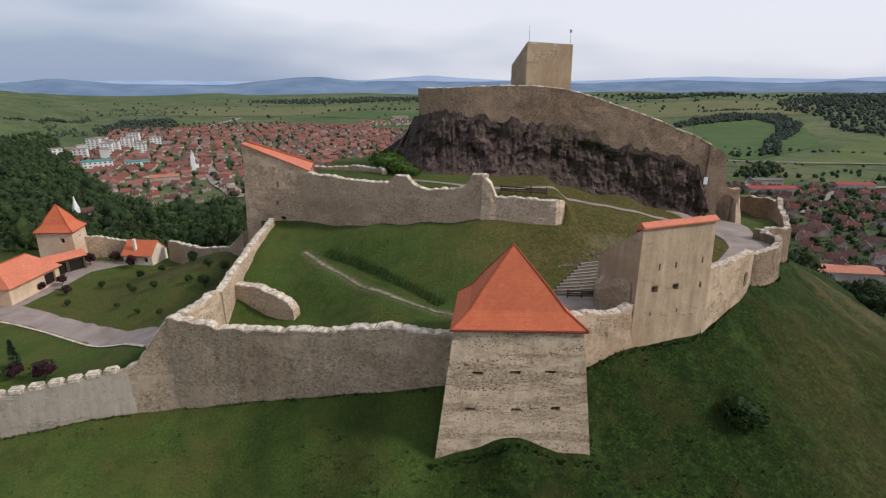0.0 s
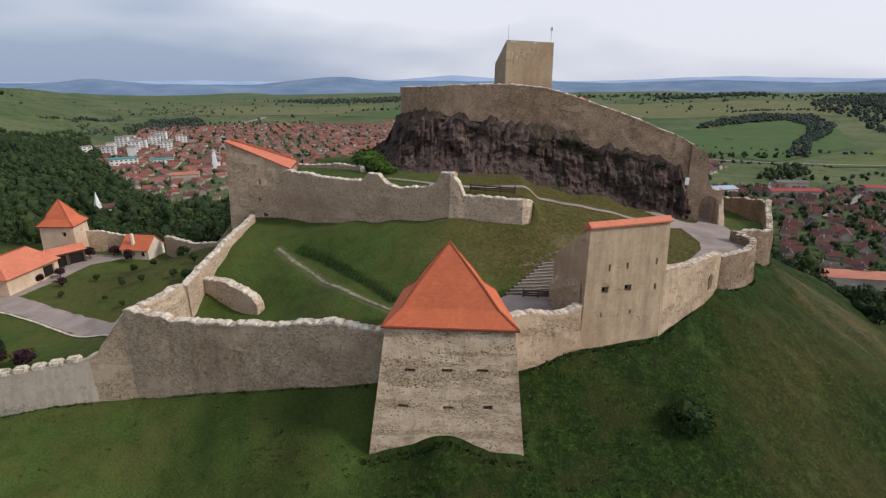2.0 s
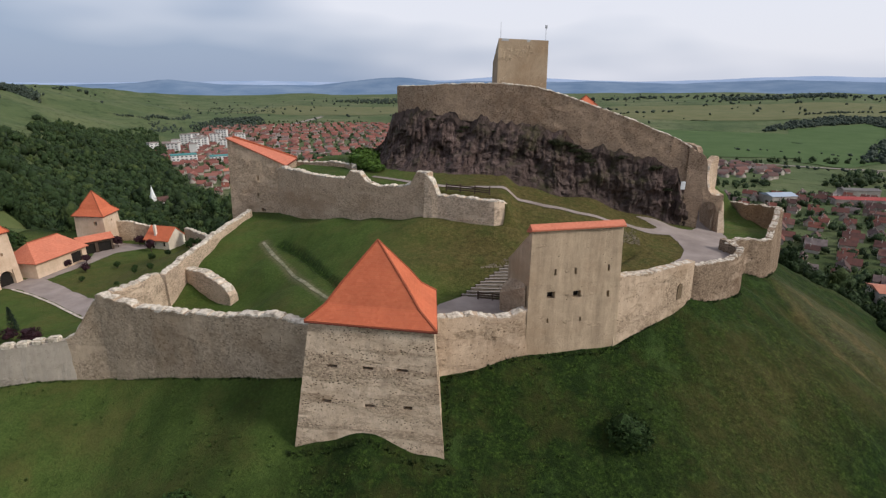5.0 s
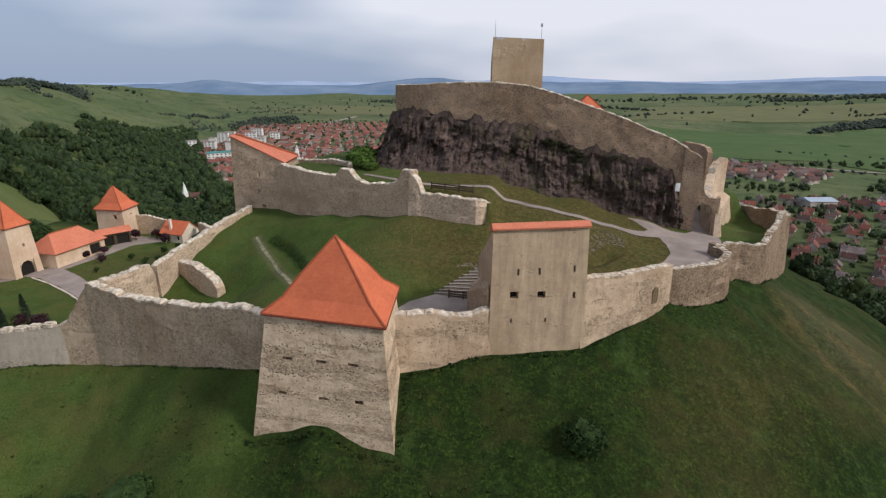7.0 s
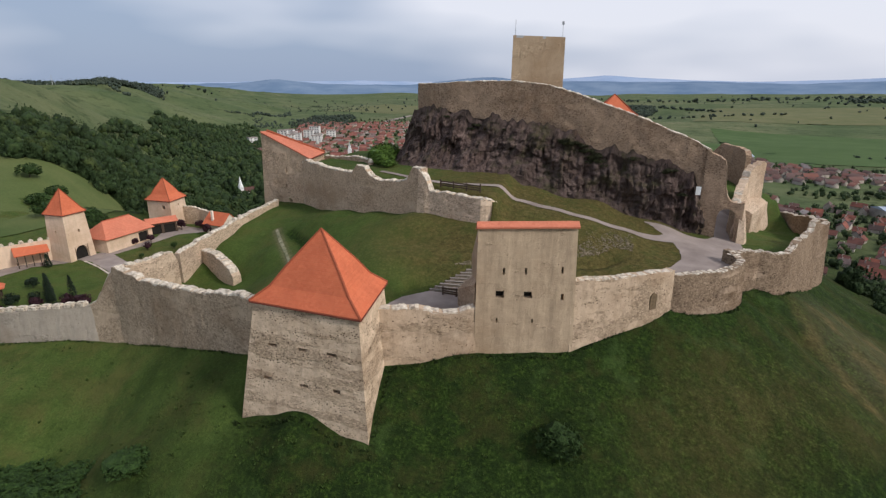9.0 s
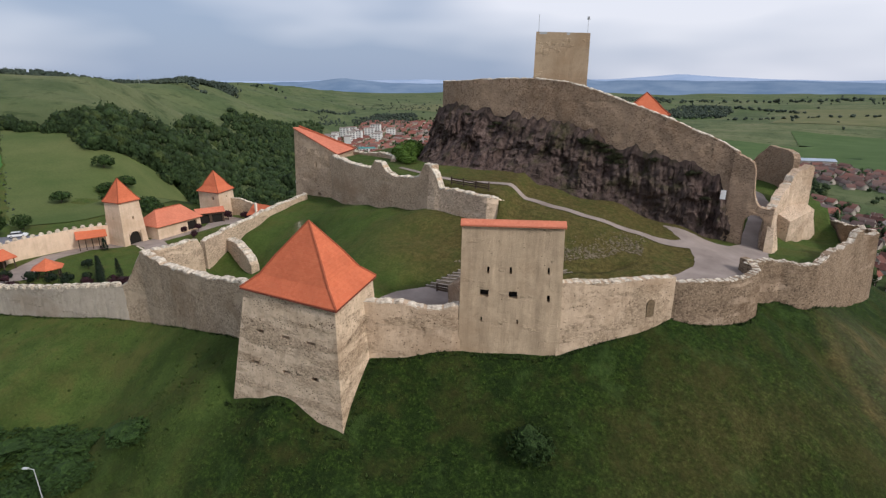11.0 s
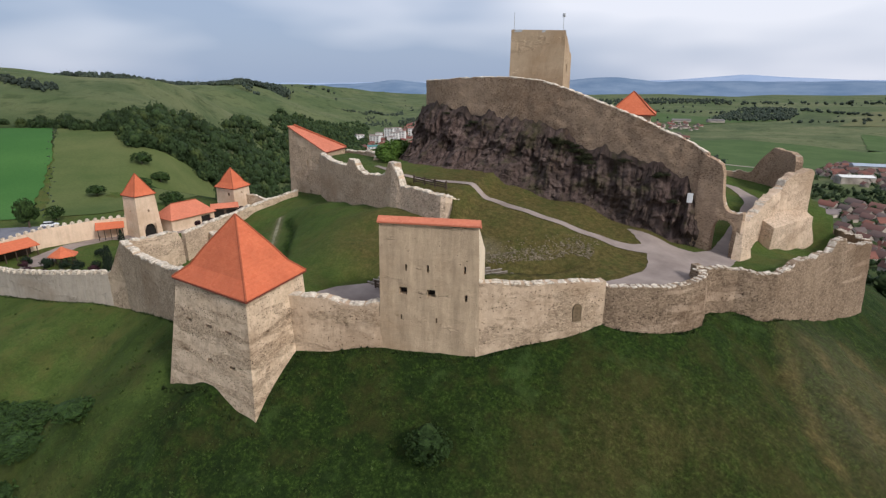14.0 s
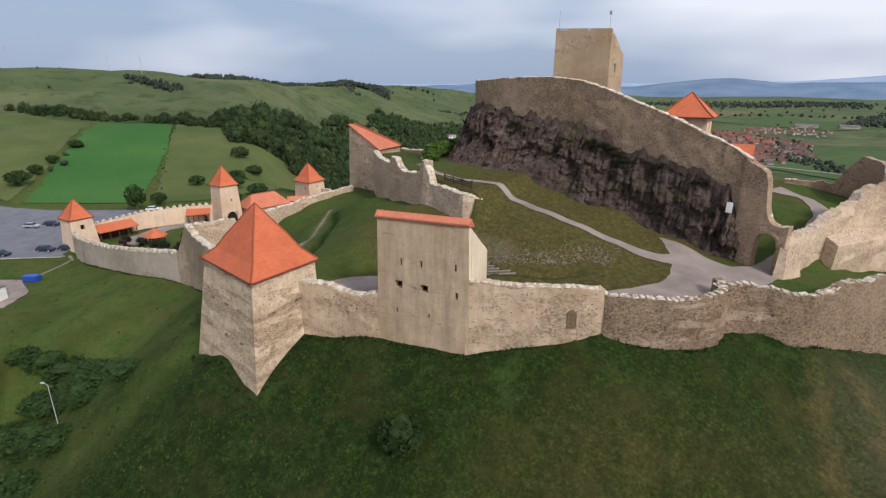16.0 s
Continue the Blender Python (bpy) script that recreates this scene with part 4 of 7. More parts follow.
# retaining wall of the terrace
curtain("wall_terrace", "ragged tan retaining wall with stepped pale top below the rock",
        [(-26.8, 93.6, 14.3, 2), (-24.2, 91.1, 14.6, 2), (-22.9, 90.0, 14.8, 3), (-17.7, 86.3, 14.7, 4), (-12.5, 83.6, 14.5, 4), (-8.6, 81.5, 14.7, 5), (-7.2, 80.8, 16.1, 5), (-5.6, 80.1, 16.0, 6), (-4.4, 79.7, 14.8, 6), (-2.1, 78.9, 14.1, 7),
         (3.4, 77.0, 14.9, 8), (4.6, 76.5, 16.9, 8), (6.6, 75.4, 17.2, 8)], 1.2, M_BROWN, seed=10, high=0.3, ragged=0.3, batter=0.03)
curtain("wall_terrace_end", "low stepped retaining wall of tan rubble beside the path",
        [(6.0, 75.4, 17.1, 8), (7.2, 75.0, 15.9, 8), (8.0, 74.8, 14.0, 8), (13.7, 73.2, 13.9, 8), (16.3, 72.5, 13.9, 8), (17.2, 72.9, 13.6, 8), (17.6, 74.4, 13.0, 8)], 1.2, M_PALE, seed=11, high=0.25, ragged=0.25, batter=0.08)
curtain("wall_terrace_rear", "low ruined rubble wall with small openings behind the terrace", [(-25, 99.5, 14.4, 8), (-19, 98, 14.9, 8), (-13.5, 95.5, 15.0, 8), (-11, 92.8, 15.4, 8), (-10.4, 91, 14.4, 8)], 0.9, M_BROWN, seed=21, high=0.25, ragged=0.35)

# the tall shell tower with the two windows
def shell_tower():
    p0, p1 = (21.3, 52.0), (30.8, 55.5)
    back0, back1 = (18.9, 58.4), (28.5, 61.6)
    ob = thing("shell_tower", "tall open-backed tower of worn plaster with a thin tiled roof", "tower", at=(25, 54.5, 0))
    off = Vector(ob.location)
    bm = bmesh.new()
    z0, z1 = -2.0, 15.4
    n = Vector((p1[1] - p0[1], p0[0] - p1[0], 0)).normalized()
    f0, f1 = Vector((*p0, 0)) + n * 0.35 - Vector((0.3, 0.1, 0)), Vector((*p1, 0)) + n * 0.5 + Vector((0.4, 0.1, 0))
    spots = [(23.9, 10.7, 0.22, 0.75), (26.0, 10.7, 0.22, 0.75), (29.5, 10.8, 0.22, 0.75), (23.6, 8.15, 0.85, 0.8), (26.3, 8.05, 0.85, 0.8), (29.6, 7.8, 0.28, 0.75), (23.4, 5.2, 0.16, 0.55), (26.8, 5.1, 0.16, 0.55)]
    backs = holed_panel(bm, f0 + Vector((0, 0, z0)) - off, f1 + Vector((0, 0, z0)) - off, Vector((*p1, z1)) - off, Vector((*p0, z1)) - off, share(p0, p1, z0, z1, spots), 0.8, (16, 24), 0.05)
    inw = -n * 1.0
    q = [Vector((*p0, 0)) + inw, Vector((*p1, 0)) + inw]
    a = [bm.verts.new(v - off) for v in (Vector((*p0, z1)), Vector((*p1, z1)), q[1] + Vector((0, 0, z1)), q[0] + Vector((0, 0, z1)))]
    bm.faces.new(a)
    b = [bm.verts.new(v - off) for v in (q[0] + Vector((0, 0, z0)), q[1] + Vector((0, 0, z0)))]
    bm.faces.new((b[1], b[0], a[3], a[2]))
    front = part("front_wall", bm, M_PLASTER, ob)
    dark_backs(front, backs, "window")
    for name, (sx, sy), (bx, by), tb, w, mat in (("side_wall", p0, back0, 10.2, 0.9, M_PLASTER), ("side_wall", p1, back1, 10.9, -0.9, M_CREAM)):
        d = Vector((p1[0] - p0[0], p1[1] - p0[1])).normalized() * w
        bm = prism([(sx - off.x, sy - off.y), (sx + d.x - off.x, sy + d.y - off.y), (bx + d.x - off.x, by + d.y - off.y), (bx - off.x, by - off.y)], 0, [15.35, 15.35, tb, tb])
        roughen(bm, 1.2, 0.05, 5)
        part(name, bm, mat, ob)
    bm = bmesh.new()
    d = Vector((p1[0] - p0[0], p1[1] - p0[1], 0)).normalized()
    e0, e1 = Vector((*p0, 0)) - d * 0.15, Vector((*p1, 0)) + d * 0.15
    verts = []
    for e in (e0, e1):
        for k, z in ((n * 0.28, 15.32), (n * 0.28, 15.48), (-n * 0.35, 15.95), (-n * 1.25, 15.0), (-n * 1.25, 14.85)):
            verts.append(bm.verts.new(e + k + Vector((0, 0, z)) - off))
    for k in range(5):
        bm.faces.new((verts[k], verts[(k + 1) % 5], verts[5 + (k + 1) % 5], verts[5 + k]))
    bm.faces.new(verts[:5])
    bm.faces.new(verts[5:][::-1])
    part("roof", bm, M_TILE_PALE, ob)
    # earthen mound at the foot of the side wall, inside, built as a stone block
    bm = prism([(p0[0] - 3.2 - off.x, p0[1] + 3.6 - off.y), (p0[0] - 0.4 - off.x, p0[1] + 0.6 - off.y), (p0[0] - 0.9 - off.x, p0[1] + 5.6 - off.y), (p0[0] - 2.9 - off.x, p0[1] + 5.6 - off.y)], 3, [6.9, 9.0, 9.4, 7.2])
    roughen(bm, 1.0, 0.15, 3)
    part("buttress", bm, M_WALL_GREY, ob)


shell_tower()

# the bastion building with the sloping roof
def bastion_house():
    """A bastion of three faces; the roof is one sloping triangle with its ridge along the back."""
    ob = thing("bastion_house", "tall stone bastion building with a sloping faded tile roof", "building", at=(-30, 95, 0))
    off = Vector(ob.location)
    c = [(-36.4, 93.5), (-24.1, 91.9), (-25.3, 99.1), (-35.6, 94.6)]
    tops = [19.5, 14.8, 15.1, 19.6]
    feet = [(-37.6, 93.0), (-23.9, 91.2), (-24.8, 100.0), (-36.8, 95.4)]
    bm = bmesh.new()
    backs = []
    for i in range(4):
        j = (i + 1) % 4
        hs = {0: [(0.485, 0.515, 0.775, 0.82), (0.47, 0.50, 0.645, 0.675), (0.52, 0.59, 0.53, 0.56)], 1: [(0.30, 0.42, 0.86, 0.93), (0.62, 0.74, 0.86, 0.93)]}.get(i, [])
        backs += holed_panel(bm, Vector((*feet[i], -7)) - off, Vector((*feet[j], -7)) - off, Vector((*c[j], tops[j])) - off, Vector((*c[i], tops[i])) - off, hs, 0.8, (18, 26), 0.12)
    bmesh.ops.remove_doubles(bm, verts=bm.verts, dist=0.002)
    w = part("wall", bm, M_BROWN, ob)
    dark_backs(w, backs, "window")
    cx, cy = -29.5, 95.0
    e = [(x + (x - cx) * 0.03, y + (y - cy) * 0.06) for x, y in c]
    bm = prism([(x - off.x, y - off.y) for x, y in e], [t - 0.02 for t in tops], [t + 0.2 for t in tops])
    roof = part("roof", bm, M_TILE_PALE, ob)
    bm = bmesh.new()
    q = [Vector((*e[k], tops[k] + 0.2)) - off for k in (1, 2, 3, 0)]
    tile_courses(bm, q, 26)
    split_courses(bm, M_TILE_PALE, roof)
    bm = bmesh.new()
    tube(bm, Vector((*e[3], tops[3] + 0.28)) - off, Vector((*e[2], tops[2] + 0.28)) - off, 0.26, None, 8)
    part("ridge_cap", bm, M_RIDGE, roof)
    bm = bmesh.new()
    tube(bm, Vector((*e[1], tops[1] + 0.05)) - off, Vector((*e[2], tops[2] + 0.05)) - off, 0.13, None, 8)
    part("eave_board", bm, M_DARKRED, roof)


bastion_house()

# ---------- the rock and the upper castle ----------
UPPER = [(-3.4, 106, 29.0, 24.3), (-4.2, 102.5, 29.1, 24.0), (-3.2, 99.3, 29.1, 24.0), (0, 97.2, 29.2, 24.8), (4, 96.0, 29.4, 24.3), (9, 95.3, 29.6, 23.3), (16, 94.4, 29.6, 22.9), (22, 93.6, 29.0, 22.4), (26, 93.1, 27.9, 21.4), (29, 92.7, 26.9, 19.4),
         (31, 92.4, 26.2, 18.8), (36, 91.8, 24.5, 18.5), (41, 91.1, 22.5, 17.4), (45, 90.7, 20.9, 15.6), (47.2, 90.4, 19.7, 11)]


def rock():
    """Basalt cliff under the upper wall: upright broken columns in front of larger folds."""
    path = resample([(-7, 113, 0, 20, 8), (-6.2, 106, 0, 23, 9), (-5.6, 101.5, 0, 24, 9), (-4.2, 98.4, 0, 24.4, 10)] + [(x, y - 0.8, 0, zb + 0.4, 0) for x, y, _, zb in UPPER[3:]] + [(47.6, 90.0, 0, 11.5, 0)], 0.2)
    foot = [(-13, 114), (-11.5, 106), (-10, 98), (-8, 92), (-3, 87), (4, 84.6), (12, 84.2), (20, 85.8), (30, 87.2), (38, 87.8), (44, 87.4), (47.0, 88.4)]
    foot = resample(foot, 0.2)
    n, rows = len(path), 52
    rc = random.Random(23)
    edges, run = [0.0], 0.0
    while run < 90:
        run += rc.uniform(0.45, 1.25)
        edges.append(run)
    cols = []
    for _ in edges:
        breaks, h = [], rc.uniform(-1, 1)
        while h < 32:
            h += rc.uniform(1.2, 4.5)
            breaks.append((h, rc.gauss(0, 0.42), rc.uniform(-0.25, 0.25)))
        cols.append(breaks)
    verts, c = [], 0
    for i in range(n):
        f = foot[int(i / (n - 1) * (len(foot) - 1))]
        zf = gz(f[0], f[1]) - 0.6
        zt = path[i][3] + 1.1 * noise.noise((path[i][0] * 0.35, 2.0, 5.0)) + 0.8 * noise.noise((path[i][0] * 1.1, 4.0, 5.0))
        for k in range(rows):
            u = k / (rows - 1)
            lean = u ** 0.55 if i / n > 0.12 else u ** 0.9
            x, y = f[0] + (path[i][0] - f[0]) * lean, f[1] + (path[i][1] - f[1]) * lean
            z = zf + (zt - zf) * u
            s = x - max(0.0, y - 97.5) + 0.6 * noise.noise((x * 0.2, z * 0.2, 1.0)) + 30.0
            while c + 1 < len(edges) - 1 and edges[c + 1] < s:
                c += 1
            while c > 0 and edges[c] > s:
                c -= 1
            w = (s - edges[c]) / (edges[c + 1] - edges[c])
            h, out, tilt = next((q for q in cols[c] if q[0] > z), cols[c][-1])
            rib = out + tilt * (w - 0.5) * 2 + 0.22 * math.sin(min(1, max(0, w)) * math.pi) - (0.2 if min(w, 1 - w) < 0.12 else 0.0)
            p = Vector((x, y, z))
            blk = noise.fractal(p * 0.2, 0.7, 2.1, 4)
            amp = max(0.0, math.sin(min(1, u * 1.12) * 3.1415)) ** 0.45
            o = amp * (1.5 * blk + 0.62 * rib + 0.35 * noise.fractal(p * 0.9, 0.8, 2.0, 3) + 0.6 * noise.noise((x * 0.12, y * 0.12, z * 0.5)))
            verts.append((x + o * 0.12, y - o, z + 0.2 * noise.noise(p) * amp))
    faces = [(i * rows + k, (i + 1) * rows + k, (i + 1) * rows + k + 1, i * rows + k + 1) for i in range(n - 1) for k in range(rows - 1)]
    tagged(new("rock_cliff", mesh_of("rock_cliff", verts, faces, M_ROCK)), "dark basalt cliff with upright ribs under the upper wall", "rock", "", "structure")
    poly = [(p[0], p[1] + 0.6) for p in path] + [(46, 100), (38, 126), (6, 126), (-16, 118)]
    zs = [min(p[3] - 0.1, 25.5) for p in path] + [12, 14, 20, 14]
    bm = prism(poly, 2, zs)
    part("rock_body", bm, M_ROCK, bpy.data.objects["rock_cliff"])


rock()
curtain("wall_upper", "curved brown rubble wall crowning the dark rock", UPPER, 1.0, M_UPPER, seed=12, high=0.16, ragged=0.08, length=2.6, batter=0.0, rough=0.14)

# inner gate wall with the arch
def gate_wall():
    ob = tagged(new("wall_gate", None), "brown rubble gate wall with a round-arched passage, broken at the top", "castle wall", "", "structure")
    a, b = Vector((46.6, 90.4, 0)), Vector((52.5, 89.33, 0))
    t, n = (b - a).normalized(), Vector((-0.179, -0.984, 0))
    L = (b - a).length
    bm = bmesh.new()
    ua, ub, zs, ztop = 2.6, 5.1, 10.0, 11.3      # the arch
    prof = [(0, 19.8), (1.2, 19.2), (2.0, 18.8), (2.5, 18.5), (2.9, 17.4), (3.0, 15.6), (3.3, 14.0), (3.7, 12.8), (4.3, 12.3), (5.2, 12.2), (L, 12.4)]
    us = sorted({round(k * 0.36, 2) for k in range(int(L / 0.36) + 1)} | {ua, ub, L})

    def top(u):
        for (u0, z0), (u1, z1) in zip(prof[:-1], prof[1:]):
            if u0 <= u <= u1:
                return z0 + (z1 - z0) * (u - u0) / (u1 - u0) + 0.15 * noise.noise((u * 2, 0, 0))
        return prof[-1][1]

    def low(u):
        if ua < u < ub:
            w = (u - (ua + ub) / 2) / ((ub - ua) / 2)
            return zs + (ztop - zs) * math.sqrt(max(0, 1 - w * w))
        return 5.0
    for sgn, half in ((1, 0.9), (-1, 0.5)):
        cols = []
        for u in us:
            for lo in ([low(u)] if u not in (ua, ub) else [5.0, zs]):
                cols.append((u, lo))
        cols.sort(key=lambda c: (c[0], c[1] if c[0] == ua else -c[1]))
        grid = []
        for u, lo in cols:
            col = []
            for k in range(11):
                z = lo + (top(u) - lo) * k / 10
                p = a + t * u + n * sgn * half + Vector((0, 0, z))
                col.append(bm.verts.new(p + n * sgn * 0.16 * noise.noise(p * 0.7)))
            grid.append(col)
        for c0, c1 in zip(grid[:-1], grid[1:]):
            for k in range(10):
                f = (c0[k], c1[k], c1[k + 1], c0[k + 1])
                if len({v.co.to_tuple(3) for v in f}) == 4:
                    bm.faces.new(f)
        if sgn == 1:
            keep = grid
        else:
            for c0, c1, d0, d1 in zip(keep[:-1], keep[1:], grid[:-1], grid[1:]):
                bm.faces.new((c0[10], c1[10], d1[10], d0[10]))
                bm.faces.new((c1[0], c0[0], d0[0], d1[0]))
            for e in (0, -1):
                for k in range(10):
                    bm.faces.new((keep[e][k], keep[e][k + 1], grid[e][k + 1], grid[e][k]))
    part("gate_masonry", bm, M_UPPER, ob)
    bm = bmesh.new()
    for k in range(13):
        w = math.pi * k / 12
        u, z = (ua + ub) / 2 - math.cos(w) * 1.42, zs + math.sin(w) * 1.42
        p = a + t * u + n * 1.0 + Vector((0, 0, z))
        box(bm, -0.16, -0.12, -0.18, 0.16, 0.12, 0.18, Matrix.Translation(p) @ Matrix.Rotation(math.atan2(t.y, t.x), 4, "Z") @ Matrix.Rotation(math.pi / 2 - w, 4, "Y"))
    part("arch_ring", bm, M_UPPER, ob)
    coping(ob, [(*(a + t * u - n * 0.2).xy, z - 0.08) for u, z in prof], 1.3, 0.7, 0.15, 0.1, 13, 0.2)


gate_wall()
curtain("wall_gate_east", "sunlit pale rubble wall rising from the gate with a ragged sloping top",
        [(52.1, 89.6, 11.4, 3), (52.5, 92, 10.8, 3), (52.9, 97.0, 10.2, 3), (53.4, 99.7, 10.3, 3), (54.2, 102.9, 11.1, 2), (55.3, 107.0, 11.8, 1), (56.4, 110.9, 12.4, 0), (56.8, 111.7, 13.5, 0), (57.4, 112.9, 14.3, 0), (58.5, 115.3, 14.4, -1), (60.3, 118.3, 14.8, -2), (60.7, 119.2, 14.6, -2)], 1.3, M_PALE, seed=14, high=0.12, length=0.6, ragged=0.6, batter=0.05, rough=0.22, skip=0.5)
curtain("wall_ruin", "isolated ruined wall of brown rubble with a broken top",
        [(44.5, 133.0, 11.6, 3), (49.0, 134.0, 11.4, 3), (52.2, 134.2, 11.5, 3), (52.9, 134.0, 12.8, 3), (54.2, 133.3, 15.0, 3), (55.6, 132.6, 16.5, 3), (57.6, 130.4, 16.4, 3), (58.7, 128.0, 16.3, 3), (59.2, 125.8, 16.2, 3), (59.4, 124.8, 15.4, 3)], 1.0, M_UPPER, seed=15, high=0.12, length=0.7, ragged=0.4, skip=0.6, rough=0.22)
bm = bmesh.new()
low = [bm.verts.new((x, y, -2)) for x, y in ((56.0, 99.4), (64.0, 117.2), (60.6, 119.4), (53.4, 101.4))]
high = [bm.verts.new(p) for p in ((56.6, 101.6, 8.0), (62.3, 116.8, 7.2), (60.2, 118.2, 8.6), (54.4, 103.2, 9.0))]
bm.faces.new(high)
for k in range(4):
    bm.faces.new((low[k], low[(k + 1) % 4], high[(k + 1) % 4], high[k]))
roughen(bm, 1.4, 0.15, 5)
tagged(new("buttress_block", None), "massive pale masonry block against the gate wall", "buttress", "", "structure")
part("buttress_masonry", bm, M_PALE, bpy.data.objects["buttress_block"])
bm = bmesh.new()
low = [bm.verts.new((x, y, 4)) for x, y in ((51.7, 86.6), (53.2, 86.8), (54.6, 92.0), (52.0, 92.0))]
high = [bm.verts.new(p) for p in ((52.0, 88.9, 11.2), (52.6, 89.0, 11.2), (53.1, 91.2, 10.9), (52.2, 91.4, 10.9))]
bm.faces.new(high)
for k in range(4):
    bm.faces.new((low[k], low[(k + 1) % 4], high[(k + 1) % 4], high[k]))
roughen(bm, 1.0, 0.16, 5)
part("buttress_toe", bm, M_PALE, bpy.data.objects["buttress_block"])


# the keep
def keep():
    ob = thing("keep", "square keep of yellow plaster with an open sloping back", "tower", at=(19, 100, 24))
    off = Vector(ob.location)
    f0, f1 = Vector((14.9, 96.4, 0)), Vector((23.4, 98.5, 0))
    g0, g1 = Vector((13.4, 105.6, 0)), Vector((21.6, 107.6, 0))
    c = [f0, f1, g1, g0]
    tops = [37.0, 36.65, 33.2, 33.4]
    bm = bmesh.new()
    backs = []
    for i in range(4):
        j = (i + 1) % 4
        hs = {1: [(0.35, 0.45, 0.60, 0.70)], 3: [(0.40, 0.56, 0.33, 0.56)]}.get(i, [])
        m = (c[0] + c[2]) / 2
        lo = [p + (p - m) * 0.03 for p in (c[i], c[j])]
        backs += holed_panel(bm, lo[0] + Vector((0, 0, 23)) - off, lo[1] + Vector((0, 0, 23)) - off, c[j] + Vector((0, 0, tops[j])) - off, c[i] + Vector((0, 0, tops[i])) - off, hs, 0.8, (14, 14), 0.06)
    bmesh.ops.remove_doubles(bm, verts=bm.verts, dist=0.002)
    w = part("wall", bm, M_KEEP, ob)
    dark_backs(w, backs, "doorway")
    bm = bmesh.new()
    vs = [bm.verts.new(p + Vector((0, 0, t + 0.02)) - off) for p, t in zip(c, tops)]
    ws = [bm.verts.new(p + Vector((0, 0, t - 0.35)) - off) for p, t in zip(c, tops)]
    bm.faces.new(vs)
    bm.faces.new(ws[::-1])
    for k in range(4):
        bm.faces.new((ws[k], ws[(k + 1) % 4], vs[(k + 1) % 4], vs[k]))
    part("roof", bm, M_METAL, ob, "grey sheet roof sloping to the back")
    for k, p in ((0, f0), (1, f1 - Vector((0.8, 0.2, 0)))):
        bm = bmesh.new()
        base = p + Vector((0.3, 0.4, tops[k])) - off
        tube(bm, base, base + Vector((0, 0, 2.6 if k == 0 else 2.2)), 0.05, 0.03, 6)
        if k == 1:
            box(bm, -0.18, -0.18, 0, 0.18, 0.18, 0.5, Matrix.Translation(base + Vector((0, 0, 2.0))))
        part("mast", bm, M_METAL, ob)


keep()
hip_tower("hill_turret", "small turret with an orange tiled pyramid roof behind the upper wall", [(29.0, 108.8), (35.9, 110.0), (34.9, 116.5), (28.1, 115.3)],
          [(29.2, 109.0), (35.7, 110.2), (34.7, 116.3), (28.3, 115.1)], [14, 14, 14, 14], 23.5, (32.0, 112.6, 27.3), 0.8, {0: [(32.0, 21.6, 1.0, 1.7)], 1: [(113, 21.8, 0.9, 1.4)]}, M_RENDER, crease=0.3, sag=0.2, rows=12)

# ---------- upper ward: paths, seats, rails ----------
sheet("gravel_court", "grey gravel court inside the inner gate", [(35.5, 63.4), (37.6, 62.8), (40.2, 64.9), (43.3, 66.6), (46.0, 68.6), (48.2, 71.0), (49.0, 72.8), (48.8, 75.2), (49.6, 77.2), (52.1, 83.8), (52.7, 88.4), (52.4, 88.8), (49.4, 89.4), (47.6, 86.6), (38.4, 86.4), (41.9, 81.9), (43.2, 77.5), (43.2, 74.7), (41.6, 70.5)], M_GRAVEL, 0.07, 0.4, "court")
drape("gravel_path", "pale gravel path climbing along the foot of the rock", [(46.5, 83.6, 2.2), (41, 80.8, 1.2), (35, 79.2, 0.85), (30, 79.0, 0.75), (25, 79.0, 0.7), (20, 79.2, 0.65), (15, 79.0, 0.6), (10, 78.3, 0.55), (4, 79.8, 0.5), (-5, 84.5, 0.4)], 0.8, M_GRAVEL, 0.09, 0.5)
drape("passage_floor", "gravel lane through the inner gate to the outer yard", [(50.4, 88.6, 1.2), (51.0, 96, 1.3), (52.8, 106, 1.4), (53.6, 113, 1.6), (52.6, 119, 1.7), (49.4, 124, 1.6), (44, 127, 1.6)], 1.4, M_GRAVEL, 0.09, 0.6)
sheet("stage_floor", "pale gravel stage court between the tower and the seats", [(11.8, 49.2), (21, 52.8), (19.2, 58.6), (13.5, 58.8), (11.0, 56.0), (9.6, 51.8)], M_GRAVEL, 0.08, 0.4, "court")

drape("lawn_path", "narrow pale worn path across the lawn", [(x, y, 0.20 + 0.10 * (k % 2)) for k, (x, y) in enumerate(LAWN_PATH)], 0.3, M_WORN, 0.07, 0.4, 2)


def fence(name, label, a, b, posts, high=1.1):
    ob = thing(name, label, "fence", "dark wooden rail fences", at=(*a, gz(*a)))
    av, bv = Vector((*a, gz(*a))), Vector((*b, gz(*b)))
    o = Vector(ob.location)
    for k in range(posts):
        p = av.lerp(bv, k / (posts - 1)) - o
        part("post", boxed(p.x - 0.09, p.y - 0.09, p.z - 0.3, p.x + 0.09, p.y + 0.09, p.z + high, None, 0.015), M_WOOD, ob)
    ang = math.atan2(bv.y - av.y, bv.x - av.x)
    L = (bv - av).length
    for h in (0.35, 0.65, 0.95):
        m = Matrix.Translation(av - o + Vector((0, 0, h))) @ (bv - av).to_track_quat("X", "Z").to_matrix().to_4x4()
        part("rail", boxed(0, -0.12, -0.09, L, -0.05, 0.09, m), M_WOOD, ob)
    return ob


fence("fence", "dark wooden rail fence on the terrace above the retaining wall", (8.8, 76.4), (15.4, 74.9), 4, 1.25)
